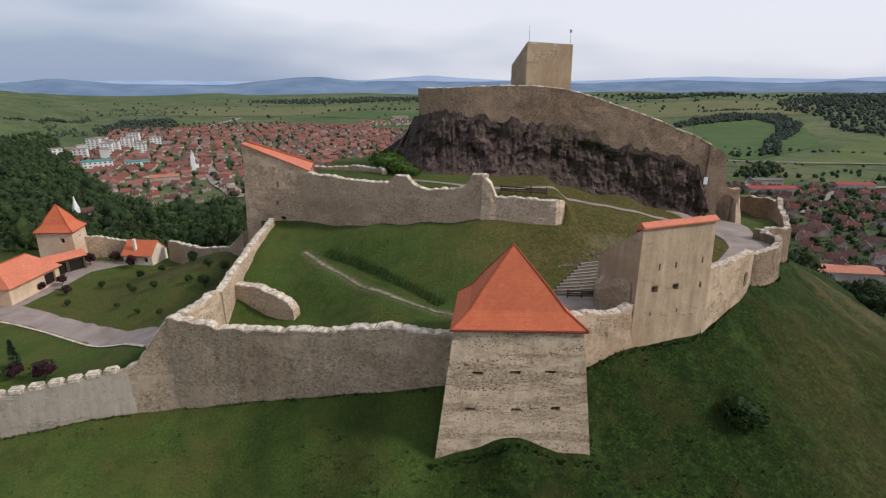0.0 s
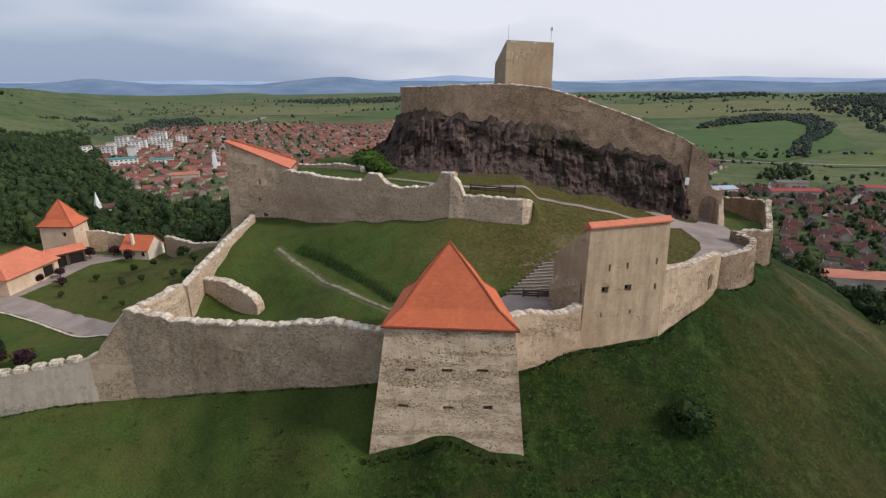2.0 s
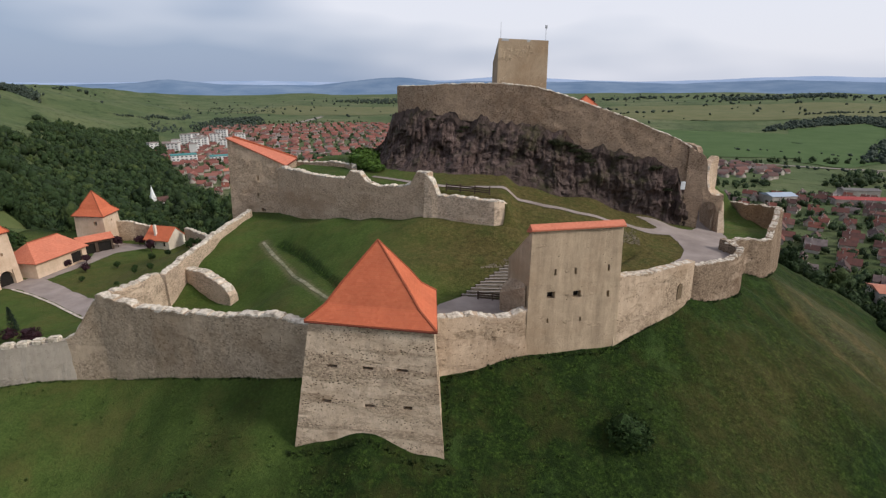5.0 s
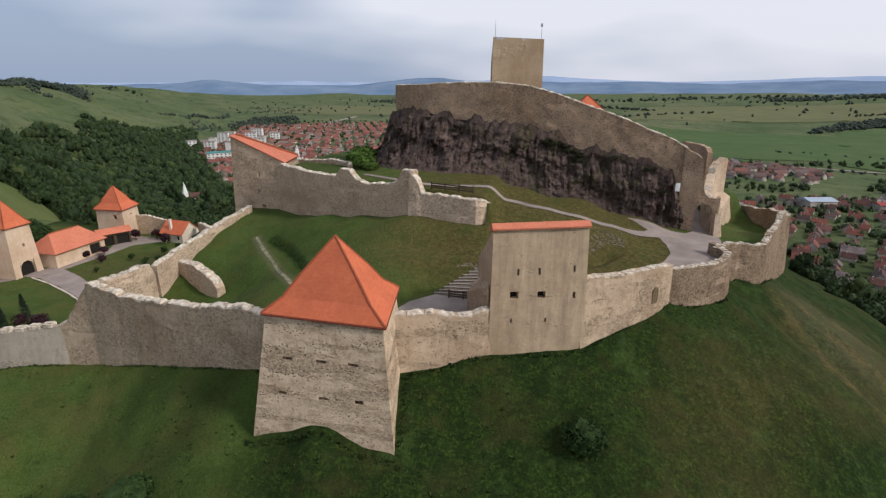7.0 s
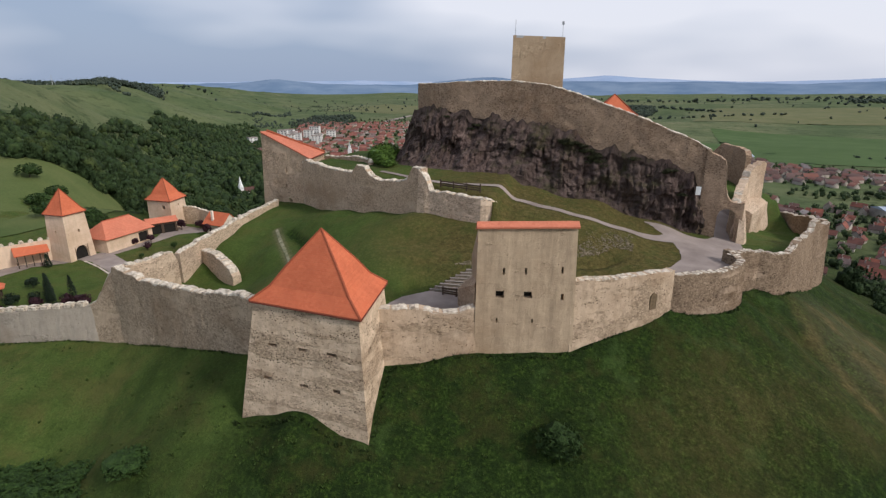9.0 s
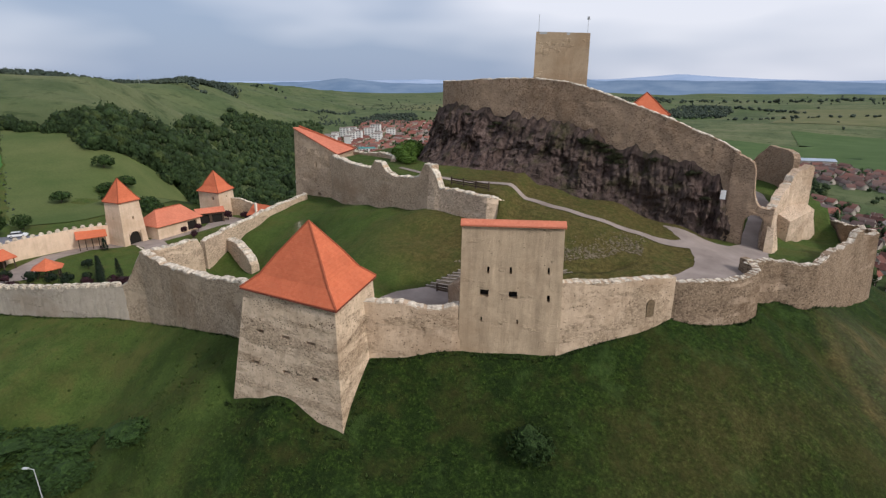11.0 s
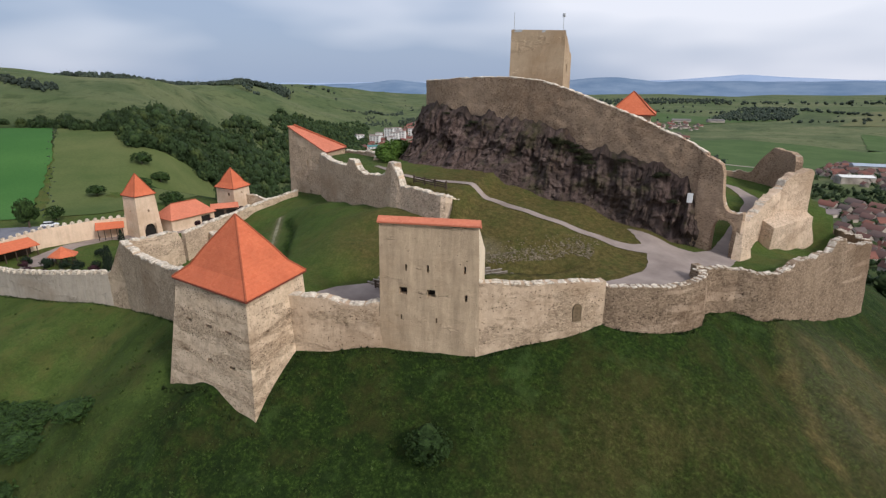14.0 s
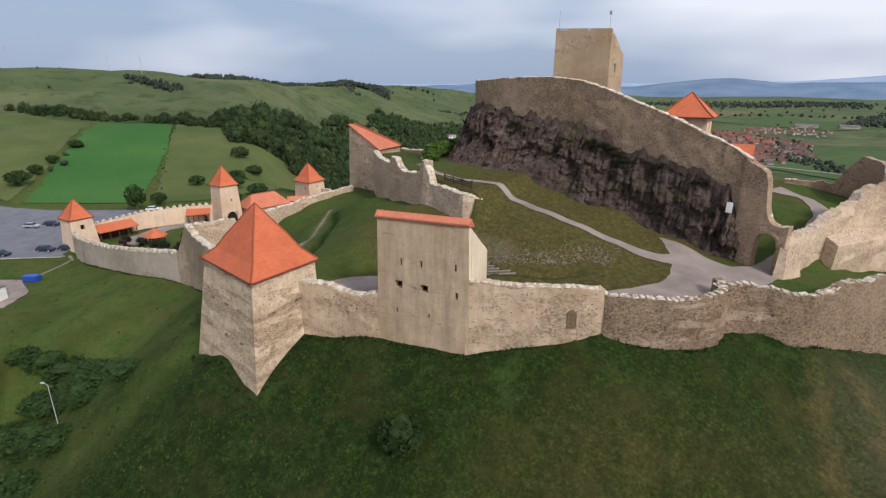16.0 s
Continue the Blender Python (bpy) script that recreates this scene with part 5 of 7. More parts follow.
fence("fence", "dark wooden rail fence at the edge of the stage", (15.4, 58.2), (18.9, 58.0), 3, 1.1)

# curved rows of seats


def seats():
    ob = thing("amphitheatre", "straight rows of grey plank seats stepping up the lawn", "seating", at=(22, 58, 6))
    o = Vector(ob.location)
    for k in range(10):
        line = resample([(x - 0.17 * k, y + 0.40 * k) for x, y in SEAT_FRONT + [(37.4, 71.8)]], 0.75)
        path = [p for p in line if 12.6 + 0.62 * k < p[0] < 33.0 - 0.9 * k]
        zs = [4.70 + 0.27 * k + 1.3 * float(smooth(20, 33, p[0])) for p in path]
        left, right = sides(path, 0.22)
        verts, faces = [], []
        for (lx, ly), (rx, ry), z in zip(left, right, zs):
            verts += [(rx - o.x, ry - o.y, z - 0.7 - o.z), (rx - o.x, ry - o.y, z - o.z), (lx - o.x, ly - o.y, z + 0.02 - o.z), (lx - o.x, ly - o.y, z - 0.7 - o.z)]
        for i in range(len(path) - 1):
            for n in range(4):
                a, b = i * 4 + n, i * 4 + (n + 1) % 4
                faces.append((a, b, b + 4, a + 4))
        tier = part("tier", mesh_of("tier", verts, faces, M_RISER), None, ob)
        left, right = sides(path, 0.10)
        for i in range(0, len(path) - 1, 4):
            j = min(i + 4, len(path) - 1)
            quad = [(x - o.x, y - o.y) for x, y in (right[i], right[j], left[j], left[i])]
            zt = [z + 0.20 - o.z for z in (zs[i], zs[j], zs[j], zs[i])]
            part("plank", prism(quad, [z - 0.06 for z in zt], zt), M_BENCH, tier)
            px, py = path[i][0] - o.x, path[i][1] - o.y
            part("leg", boxed(px - 0.05, py - 0.08, zs[i] - 0.3 - o.z, px + 0.05, py + 0.08, zs[i] + 0.16 - o.z), M_WOOD, tier)


seats()

# an information board on the rock
ob = thing("notice_board", "small white notice board fixed to the rock", "sign", at=(45.8, 88.2, 13.2))
part("panel", boxed(-0.35, -0.05, 0, 0.35, 0.05, 1.3, None, 0.02), M_WHITE, ob)
part("frame", boxed(-0.42, 0.05, -0.06, 0.42, 0.10, 1.36), M_WOOD, ob)

# door in the southeast wall
ob = thing("postern_door", "small arched wooden postern door set in the rubble wall", "door", at=(39.2, 61.75, 4.9))
ob.rotation_euler = (0, 0, math.atan2(63.1 - 61.7, 39.6 - 38.2))
bm = bmesh.new()
prof = [(-0.5, 0), (0.5, 0), (0.5, 1.45)] + [(0.5 * math.cos(a), 1.45 + 0.5 * math.sin(a)) for a in (0.5, 1.0, 1.57, 2.1, 2.6)] + [(-0.5, 1.45)]
front, rear = [bm.verts.new((x, -0.12, z)) for x, z in prof], [bm.verts.new((x, 0.25, z)) for x, z in prof]
bm.faces.new(front)
bm.faces.new(rear[::-1])
for i in range(len(prof)):
    bm.faces.new((front[i], rear[i], rear[(i + 1) % len(prof)], front[(i + 1) % len(prof)]))
part("leaf", bm, plain("brown_boards", (0.10, 0.07, 0.04), (0.19, 0.135, 0.08), 4), ob)

# ---------- houses ----------


def gable_house(name, label, w, d, h, rise, wall_mat, roof_mat, over=0.5, openings=(), chimney=None, category="house", group="", hip=0.0):
    """A house with its ridge along x; the front faces -y. openings: (x0, x1, z0, z1) in the front; hip: how far the ridge ends stand back."""
    ob = thing(name, label, category, group)
    bm = bmesh.new()
    backs = holed_panel(bm, (-w / 2, -d / 2, -1.5), (w / 2, -d / 2, -1.5), (w / 2, -d / 2, h), (-w / 2, -d / 2, h),
                        [((x0 + w / 2) / w, (x1 + w / 2) / w, (z0 + 1.5) / (h + 1.5), (z1 + 1.5) / (h + 1.5)) for x0, x1, z0, z1 in openings], 0.4, (4, 3), 0.02)
    pts = [(-d / 2, -1.5), (-d / 2, h), (0, h if hip else h + rise), (d / 2, h), (d / 2, -1.5)]
    for x in (-w / 2, w / 2):
        bm.faces.new([bm.verts.new((x, y, z)) for y, z in pts])
    bm.faces.new([bm.verts.new(p) for p in ((-w / 2, d / 2, -1.5), (w / 2, d / 2, -1.5), (w / 2, d / 2, h), (-w / 2, d / 2, h))])
    bmesh.ops.remove_doubles(bm, verts=bm.verts, dist=0.002)
    wall = part("wall", bm, wall_mat, ob)
    dark_backs(wall, backs, "window")
    s = rise / (d / 2)
    for sgn in (-1, 1):
        a, t = d / 2 + over, 0.16
        bm = bmesh.new()
        vs = []
        for x in (-w / 2 - over * 0.7, w / 2 + over * 0.7):
            for y, z in ((0, h + rise + 0.02), (sgn * a, h - s * over + 0.02), (sgn * a, h - s * over + t), (0, h + rise + t)):
                vs.append(bm.verts.new((x - math.copysign(hip, x) if y == 0 else x, y, z)))
        for k in range(4):
            bm.faces.new((vs[k], vs[(k + 1) % 4], vs[4 + (k + 1) % 4], vs[4 + k]))
        bm.faces.new(vs[:4])
        bm.faces.new(vs[4:][::-1])
        part("roof_slope", bm, roof_mat, ob)
    if hip:
        a = d / 2 + over
        for sgn in (-1, 1):
            x0, x1 = sgn * (w / 2 + over * 0.7), sgn * (w / 2 + over * 0.7 - hip)
            bm = bmesh.new()
            tri = [bm.verts.new(p) for p in ((x0, -a, h - s * over + 0.16), (x0, a, h - s * over + 0.16), (x1, 0, h + rise + 0.16))]
            low = [bm.verts.new(v.co - Vector((0, 0, 0.14))) for v in tri]
            bm.faces.new(tri)
            bm.faces.new(low[::-1])
            for k in range(3):
                bm.faces.new((low[k], low[(k + 1) % 3], tri[(k + 1) % 3], tri[k]))
            part("hip_slope", bm, roof_mat, ob)
        part("ridge_cap", tube(bmesh.new(), (-w / 2 - over * 0.7 + hip, 0, h + rise + 0.16), (w / 2 + over * 0.7 - hip, 0, h + rise + 0.16), 0.14, None, 6), M_RIDGE, ob)
    if chimney:
        x, y = chimney
        part("chimney", boxed(x - 0.3, y - 0.3, h, x + 0.3, y + 0.3, h + rise + 0.9, None, 0.04), wall_mat, ob)
    return ob


def placed(ob, x, y, deg, z=None):
    ob.location = (x, y, gz(x, y) if z is None else z)
    ob.rotation_euler = (0, 0, radians(deg))
    return ob


# ---------- the lower ward ----------
GATE_FOOT, GATE_TOP = [(-92.7, 82.9), (-86.2, 83.2), (-86.4, 89.9), (-93.0, 89.6)], [(-92.0, 83.6), (-86.6, 83.9), (-86.8, 89.3), (-92.2, 89.0)]
gate_tower = hip_tower("gate_tower", "cream gate tower with an orange pyramid roof and arched gateway", GATE_FOOT, GATE_TOP, [-13] * 4, 0.1, (-89.4, 86.4, 5.7), 0.32,
                       {1: [(86.6, -9.9, 2.9, 3.8), (86.9, -4.4, 0.45, 0.7)], 0: [(-89.4, -4.2, 0.4, 0.7)]}, M_RENDER, M_TILE, rows=12)


def arch_head(parent, p0, p1, z_spring, z_top, depth, material):
    """The masonry above a round arch, filling the upper corners of a square opening from p0 to p1 (plan)."""
    o = Vector(parent.location)
    a, b = Vector((*p0, 0)), Vector((*p1, 0))
    t = (b - a).normalized()
    n = Vector((t.y, -t.x, 0))
    w = (b - a).length
    bm = bmesh.new()
    rings = []
    for k in range(17):
        ang = math.pi * k / 16
        u = w / 2 - w / 2 * math.cos(ang)
        z = z_spring + (z_top - z_spring) * math.sin(ang)
        p = a + t * u - o
        rings.append([bm.verts.new(p + n * d + Vector((0, 0, h))) for d, h in ((0.02, z), (0.02, z_top + 0.15), (-depth, z_top + 0.15), (-depth, z))])
    for r0, r1 in zip(rings[:-1], rings[1:]):
        for k in range(4):
            bm.faces.new((r0[k], r1[k], r1[(k + 1) % 4], r0[(k + 1) % 4]))
    bmesh.ops.recalc_face_normals(bm, faces=bm.faces)
    part("arch_head", bm, material, parent)


arch_head(gate_tower, (-86.53, 85.1), (-86.62, 88.1), -9.5, -8.0, 0.5, M_RENDER)
hip_tower("gate_tower", "squat cream tower with a flared orange roof beside the yard", [(-95.0, 113.5), (-86.1, 113.7), (-88.2, 121.8), (-97.0, 121.4)],
          [(-94.7, 113.8), (-86.5, 114.0), (-88.5, 121.4), (-96.6, 121.0)], [-14] * 4, -2.9, (-91.3, 117.3, 3.0), 0.4, {0: [(-89.0, -5.0, 1.0, 1.1)], 1: [(117.8, -4.8, 0.6, 0.6)]}, M_RENDER, M_TILE, crease=0.35, sag=0.8, rows=12)
hip_tower("gate_tower", "small cream corner tower with an orange roof by the car park", [(-95.8, 45.2), (-89.2, 46.4), (-90.2, 53.0), (-96.6, 52.2)],
          [(-95.0, 46.1), (-90.2, 47.1), (-91.0, 52.0), (-95.7, 51.3)], [-15] * 4, -3.7, (-92.9, 49.2, 1.1), 0.35, {0: [(-92.5, -7.0, 0.5, 0.6), (-91, -5.6, 0.4, 0.4)], 1: [(49.5, -6, 0.9, 1.2)]}, M_RENDER, M_TILE, rows=12)
placed(gable_house("long_house", "long single-storey cream house with a low orange tile roof", 13.4, 8.0, 3.9, 3.2, M_RENDER, M_TILE_PALE, 0.6, [(2.4, 5.4, 0.4, 2.9)], None, "house", "", 3.2), -88.0, 97.9, 90)
placed(gable_house("porch_house", "low open porch with a red tile roof beside the tower", 7.4, 3.4, 3.4, 0.9, M_WOOD, M_TILE_PALE, 0.5, [(-3.2, -0.4, -0.2, 2.6), (0.3, 3.2, -0.2, 2.6)]), -87.2, 110.6, 58)
M_WHITEWASH = masonry("whitewashed_render", (0.78, 0.72, 0.62), (0.68, 0.62, 0.52), (0.42, 0.37, 0.30), (0.74, 0.68, 0.58), 1.1, 2.4, 1.3, 0.1)
placed(gable_house("small_house", "small whitewashed house with an orange tile roof and a chimney", 7.2, 5.8, 2.6, 2.7, M_WHITEWASH, M_TILE, 0.4, [(1.6, 2.5, 0.7, 1.9), (-2.0, -1.0, 0, 2.0)], (-0.8, -2.0)), -72.4, 117.6, -6)

curtain("wall_corner_ramp", "grey rubble wall stepping down from the corner to the outer wall", [(-37.0, 52.5, -1.6, -12), (-35.6, 52.6, -0.9, -12), (-33.6, 52.7, 1.8, -11), (-32.2, 52.8, 3.6, -10), (-31.0, 52.8, 4.7, -10)], 1.2, M_WALL_GREY, seed=16, high=0.25, ragged=0.2, batter=0.03)
OUTER = [(-89.4, 47.2, -7.0, -14), (-84, 46.4, -6.6, -14), (-75, 46.4, -5.9, -14), (-62, 47.6, -5.0, -13), (-52, 48.9, -3.7, -13), (-44, 50.5, -2.6, -12), (-36.6, 52.4, -1.7, -12)]
outer = curtain("wall_outer_south", "grey plastered outer wall topped by small rounded merlons", OUTER, 0.9, M_OUTER, cope=False, ragged=0.05, batter=0.04)
GATES = [(-92.2, 83.6, -6.2, -14), (-97.0, 76, -6.4, -14), (-99.0, 66, -6.6, -14), (-96.0, 52.4, -7.2, -14)]
gatewall = curtain("wall_outer_west", "cream outer wall with a crenellated top between the gate towers", GATES, 0.9, M_RENDER, cope=False, ragged=0.05, batter=0.02)


def merlons(parent, pts, gap, wide, high, thick):
    """A row of small rounded merlons, each its own stone."""
    path = resample(pts, gap)
    me = None
    for a, b in zip(path[:-1], path[1:]):
        if me is None:
            bm = boxed(-wide / 2, -thick / 2, -0.2, wide / 2, thick / 2, high, None, 0.0)
            bmesh.ops.bevel(bm, geom=bm.edges[:], offset=min(high, wide) * 0.3, segments=2, affect="EDGES")
            roughen(bm, 0.5, 0.08)
            me = bpy.data.meshes.new("merlon")
            bm.to_mesh(me)
            bm.free()
            me.materials.append(M_COPING)
        ob = new("merlon", me)
        ob.parent = parent
        ob.location = (a[0], a[1], a[2] + random.uniform(-0.06, 0.05))
        ob.rotation_euler = (0, 0, math.atan2(b[1] - a[1], b[0] - a[0]))


merlons(outer, OUTER, 1.9, 1.5, 0.65, 1.05)
merlons(gatewall, GATES, 1.7, 1.0, 0.75, 0.8)
curtain("wall_outer_north", "grey rubble wall between the yard and the woods", [(-38.5, 95.2, 2.5, -12), (-44, 101, -2.4, -13), (-54, 109, -5.2, -14), (-66.5, 118.5, -6.4, -14)], 1.0, M_WALL_GREY, seed=17, ragged=0.3)
curtain("wall_yard", "grey rubble yard wall with a wavy pale coping", [(-74.4, 119.0, -7.2, -14), (-80, 121, -6.9, -14), (-84.0, 121.2, -6.2, -14), (-88.0, 120.0, -5.6, -14)], 0.8, M_WALL_GREY, seed=18, ragged=0.3)
drape("ward_road", "grey gravel drive from the gate tower up through the lower ward", [(-87.6, 87.6, 2.4), (-82, 88.0, 2.8), (-76, 85.8, 2.6), (-68, 82.4, 2.3), (-58, 77.6, 2.2), (-48, 72.2, 2.1), (-41, 66.0, 2.0), (-36, 60, 2.0)], 2.2, M_GRAVEL, 0.08, 0.8)
drape("road_kerb", "pale stone kerb beside the drive", [(-84, 84.9, 0.22), (-77, 82.9, 0.22), (-69, 79.8, 0.22), (-59, 75.2, 0.22), (-49, 69.9, 0.22), (-42, 63.9, 0.22)], 0.2, M_COPING, 0.16, 0.6, 1)
sheet("yard_paving", "grey paved yard before the long house", [(-86.6, 90), (-82, 90.5), (-81.0, 100), (-81, 110), (-75, 115.5), (-76, 117), (-88, 118), (-88, 112), (-84.5, 106)], M_GRAVEL, 0.06, 0.8, "yard")
drape("ward_lane", "grey lane inside the outer wall", [(-88, 84.2, 2.0), (-93.5, 79, 2.2), (-94.5, 70, 2.5), (-90, 62, 3.0), (-84, 58, 3.0)], 2.0, M_GRAVEL, 0.07, 0.8)


def lean_shed(name, label, x, y, deg, w, d, h0, h1):
    """An open shed: posts, beam and a single sloping tile roof, against a wall."""
    ob = thing(name, label, "shed", "tiled lean-to sheds")
    for k in range(5):
        px = -w / 2 + 0.2 + k * (w - 0.4) / 4
        part("post", boxed(px - 0.1, -d / 2, -1.2, px + 0.1, -d / 2 + 0.2, h0, None, 0.02), M_WOOD, ob)
    part("beam", boxed(-w / 2, -d / 2, h0 - 0.1, w / 2, -d / 2 + 0.22, h0 + 0.14), M_WOOD, ob)
    part("back_wall", boxed(-w / 2, d / 2 - 0.25, -1.2, w / 2, d / 2, h1), M_WOOD, ob)
    bm = prism([(-w / 2 - 0.3, -d / 2 - 0.5), (w / 2 + 0.3, -d / 2 - 0.5), (w / 2 + 0.3, d / 2 + 0.1), (-w / 2 - 0.3, d / 2 + 0.1)], [h0, h0, h1, h1], [h0 + 0.2, h0 + 0.2, h1 + 0.2, h1 + 0.2])
    part("roof", bm, M_TILE, ob)
    return placed(ob, x, y, deg)


lean_shed("lean_to_shed", "long open timber shed with orange tile roof against the wall", -94.2, 57.6, 98, 9.5, 3.6, 2.6, 3.9)
lean_shed("lean_to_shed", "short open timber shed with red tile roof beside the tower", -93.0, 79.4, 62, 6.0, 3.2, 3.0, 4.3)


def gazebo(x, y):
    ob = thing("gazebo", "open timber gazebo with an orange hipped roof on the lawn", "gazebo")
    for a in range(6):
        px, py = 2.4 * math.cos(a * math.pi / 3), 2.0 * math.sin(a * math.pi / 3)
        part("post", boxed(px - 0.1, py - 0.1, -0.8, px + 0.1, py + 0.1, 2.4, None, 0.02), M_WOOD, ob)
    for a in range(6):
        p, q = [(2.4 * math.cos(k * math.pi / 3), 2.0 * math.sin(k * math.pi / 3), 0.8) for k in (a, a + 1)]
        part("rail", tube(bmesh.new(), p, q, 0.06, None, 6), M_WOOD, ob)
    bm = bmesh.new()
    ring_roof(bm, [[Vector((3.4 * math.cos(k * math.pi / 3), 2.9 * math.sin(k * math.pi / 3), 2.3)) for k in range(6)], [Vector((1.5 * math.cos(k * math.pi / 3), 1.3 * math.sin(k * math.pi / 3), 3.3)) for k in range(6)]], Vector((0, 0, 4.3)))
    part("roof", bm, M_TILE, ob)
    part("table", boxed(-0.9, -0.4, 0.6, 0.9, 0.4, 0.75, None, 0.02), M_WOOD, ob)
    return placed(ob, x, y, 20)


gazebo(-80.5, 62.6)

# roofs behind the rock
placed(gable_house("rear_hall", "hall with an orange tile roof behind the upper wall", 5, 4, 4.4, 1.3, M_RENDER, M_TILE, 0.5), 38.4, 119.5, 10, 12.8)
hip_tower("rear_turret", "turret with a pale orange roof behind the terrace", [(-17, 120), (-11.6, 120), (-11.6, 125), (-17, 125)], [(-16.6, 120.4), (-12, 120.4), (-12, 124.6), (-16.6, 124.6)], [2] * 4, 11.8, (-14.3, 122.5, 15.6), 0.5, None, M_RENDER, M_TILE_PALE, rows=10)


# ---------- cars and small things by the car park ----------
def car_template(name, label, paint, long=4.3):
    ob = thing(name, label, "car", "parked cars")
    bm = bmesh.new()
    prof = [(-long / 2, 0.35), (-long / 2, 0.8), (-long / 2 + 0.25, 0.92), (-long * 0.36, 0.95), (long * 0.22, 0.95), (long / 2 - 0.25, 0.82), (long / 2, 0.62), (long / 2, 0.35)]
    a, b = [bm.verts.new((x, -0.86, z)) for x, z in prof], [bm.verts.new((x, 0.86, z)) for x, z in prof]
    bm.faces.new(a)
    bm.faces.new(b[::-1])
    for i in range(len(prof)):
        bm.faces.new((a[i], b[i], b[(i + 1) % len(prof)], a[(i + 1) % len(prof)]))
    bmesh.ops.bevel(bm, geom=bm.edges[:], offset=0.05, segments=2, affect="EDGES")
    part("body", bm, paint, ob)
    bm = prism([(-long * 0.44, -0.78), (long * 0.26, -0.78), (long * 0.26, 0.78), (-long * 0.44, 0.78)], 0.93, 0.95)
    for v in bm.verts:
        if v.co.z > 0.94:
            v.co = Vector((v.co.x * 0.66 - 0.1, v.co.y * 0.84, 1.42))
    part("cabin", bm, M_GLASS, ob)
    part("roof_panel", boxed(-long * 0.30 - 0.1, -0.64, 1.42, long * 0.17 - 0.1, 0.64, 1.46, None, 0.015), paint, ob)
    for x in (-long * 0.31, long * 0.31):
        for y in (-0.84, 0.84):
            w = part("wheel", tube(bmesh.new(), (x, y - 0.1, 0.32), (x, y + 0.1, 0.32), 0.32, None, 14), M_TYRE, ob)
            part("rim", tube(bmesh.new(), (x, y - 0.11, 0.32), (x, y + 0.11, 0.32), 0.19, None, 10), M_METAL, w)
    return ob


M_GLASS = plain("dark_car_glass", (0.02, 0.022, 0.025), (0.03, 0.032, 0.036), 3, 0.15, 0.0, 0.5)
M_TYRE = plain("rubber", (0.015, 0.015, 0.016), (0.03, 0.03, 0.03), 6)
M_CARS = {c: plain(c + "_car_paint", v, tuple(k * 1.1 for k in v), 3, 0.3, 0.0, 0.5) for c, v in (("white", (0.7, 0.7, 0.7)), ("navy", (0.02, 0.03, 0.06)), ("silver", (0.35, 0.36, 0.38)), ("blue", (0.02, 0.06, 0.35)))}
sheet("car_park", "grey asphalt car park outside the outer wall", [(-98, 31), (-86.5, 44.5), (-90.5, 44), (-97.5, 53), (-100.5, 66), (-99.5, 77), (-108, 88), (-122, 76), (-146, 53), (-172, 40), (-160, 30)], M_ASPHALT, 0.10, 1.0, "car park")
drape("car_park_kerb", "pale concrete kerb of the car park", [(-110, 22, 0.25), (-98.2, 31.6, 0.25), (-87.4, 43.6, 0.25)], 0.25, M_COPING, 0.2, 1.0, 1)
for n, (x, y, deg, c) in enumerate([(-127, 44.6, 40, "silver"), (-122, 48.6, 40, "navy"), (-119.5, 52.6, 40, "white"), (-96.5, 42.0, 40, "navy"), (-93.4, 46.0, 40, "navy"), (-120.4, 76, 50, "white"), (-100, 33.6, 40, "navy")]):
    placed(car_template("car", {"silver": "silver car", "navy": "dark blue car", "white": "white car"}[c] + " parked on the asphalt car park", M_CARS[c]), x, y, deg, gz(x, y) + 0.12)
placed(gable_house("shed", "low white shed with a dark flat roof on the slope", 7, 5, 2.6, 0.3, M_WHITE, M_ASPHALT, 0.3, [(2.2, 2.9, 1.0, 1.9)], None, "shed"), -66.5, 25.5, 40)
sheet("concrete_pad", "grey concrete yard on the slope", [(-88, 22), (-76, 33.5), (-66, 33), (-60, 28), (-72, 14)], M_GRAVEL, 0.12, 1.0, "yard")
ob = thing("container", "bright blue rubbish container on the concrete yard", "container")
part("body", boxed(-1.5, -0.8, 0, 1.5, 0.8, 1.2, None, 0.06), M_CARS["blue"], ob)
part("lid", boxed(-1.55, -0.85, 1.2, 1.55, 0.85, 1.32, None, 0.04), M_CARS["blue"], ob)
placed(ob, -73.6, 35.0, 40)
drape("foot_track", "pale trodden track round the outer tower", [(-88, 45, 0.35), (-83.5, 44.6, 0.35), (-80, 41, 0.35), (-76, 36, 0.4)], 0.35, M_PATH, 0.07, 0.6)


def lamp_post(x, y, lean=0.0):
    ob = thing("lamp_post", "thin grey lamp post on the grass slope", "lamp post")
    part("pole", tube(bmesh.new(), (0, 0, -0.5), (lean, 0, 6.0), 0.06, 0.04, 8), M_METAL, ob)
    part("arm", tube(bmesh.new(), (lean, 0, 5.95), (lean - 0.7, 0, 6.1), 0.035, None, 6), M_METAL, ob)
    part("lantern", boxed(lean - 1.1, -0.14, 6.02, lean - 0.55, 0.14, 6.16, None, 0.03), M_METAL, ob)
    return placed(ob, x, y, 25)


lamp_post(-13.6, 26.4)

# ---------- trees ----------


def ico(subdiv):
    bm = bmesh.new()
    bmesh.ops.create_icosphere(bm, subdivisions=subdiv, radius=1)
    v = np.array([p.co[:] for p in bm.verts])
    f = np.array([[p.index for p in q.verts] for q in bm.faces])
    bm.free()
    return v, f


ICO1, ICO2 = ico(1), ico(2)


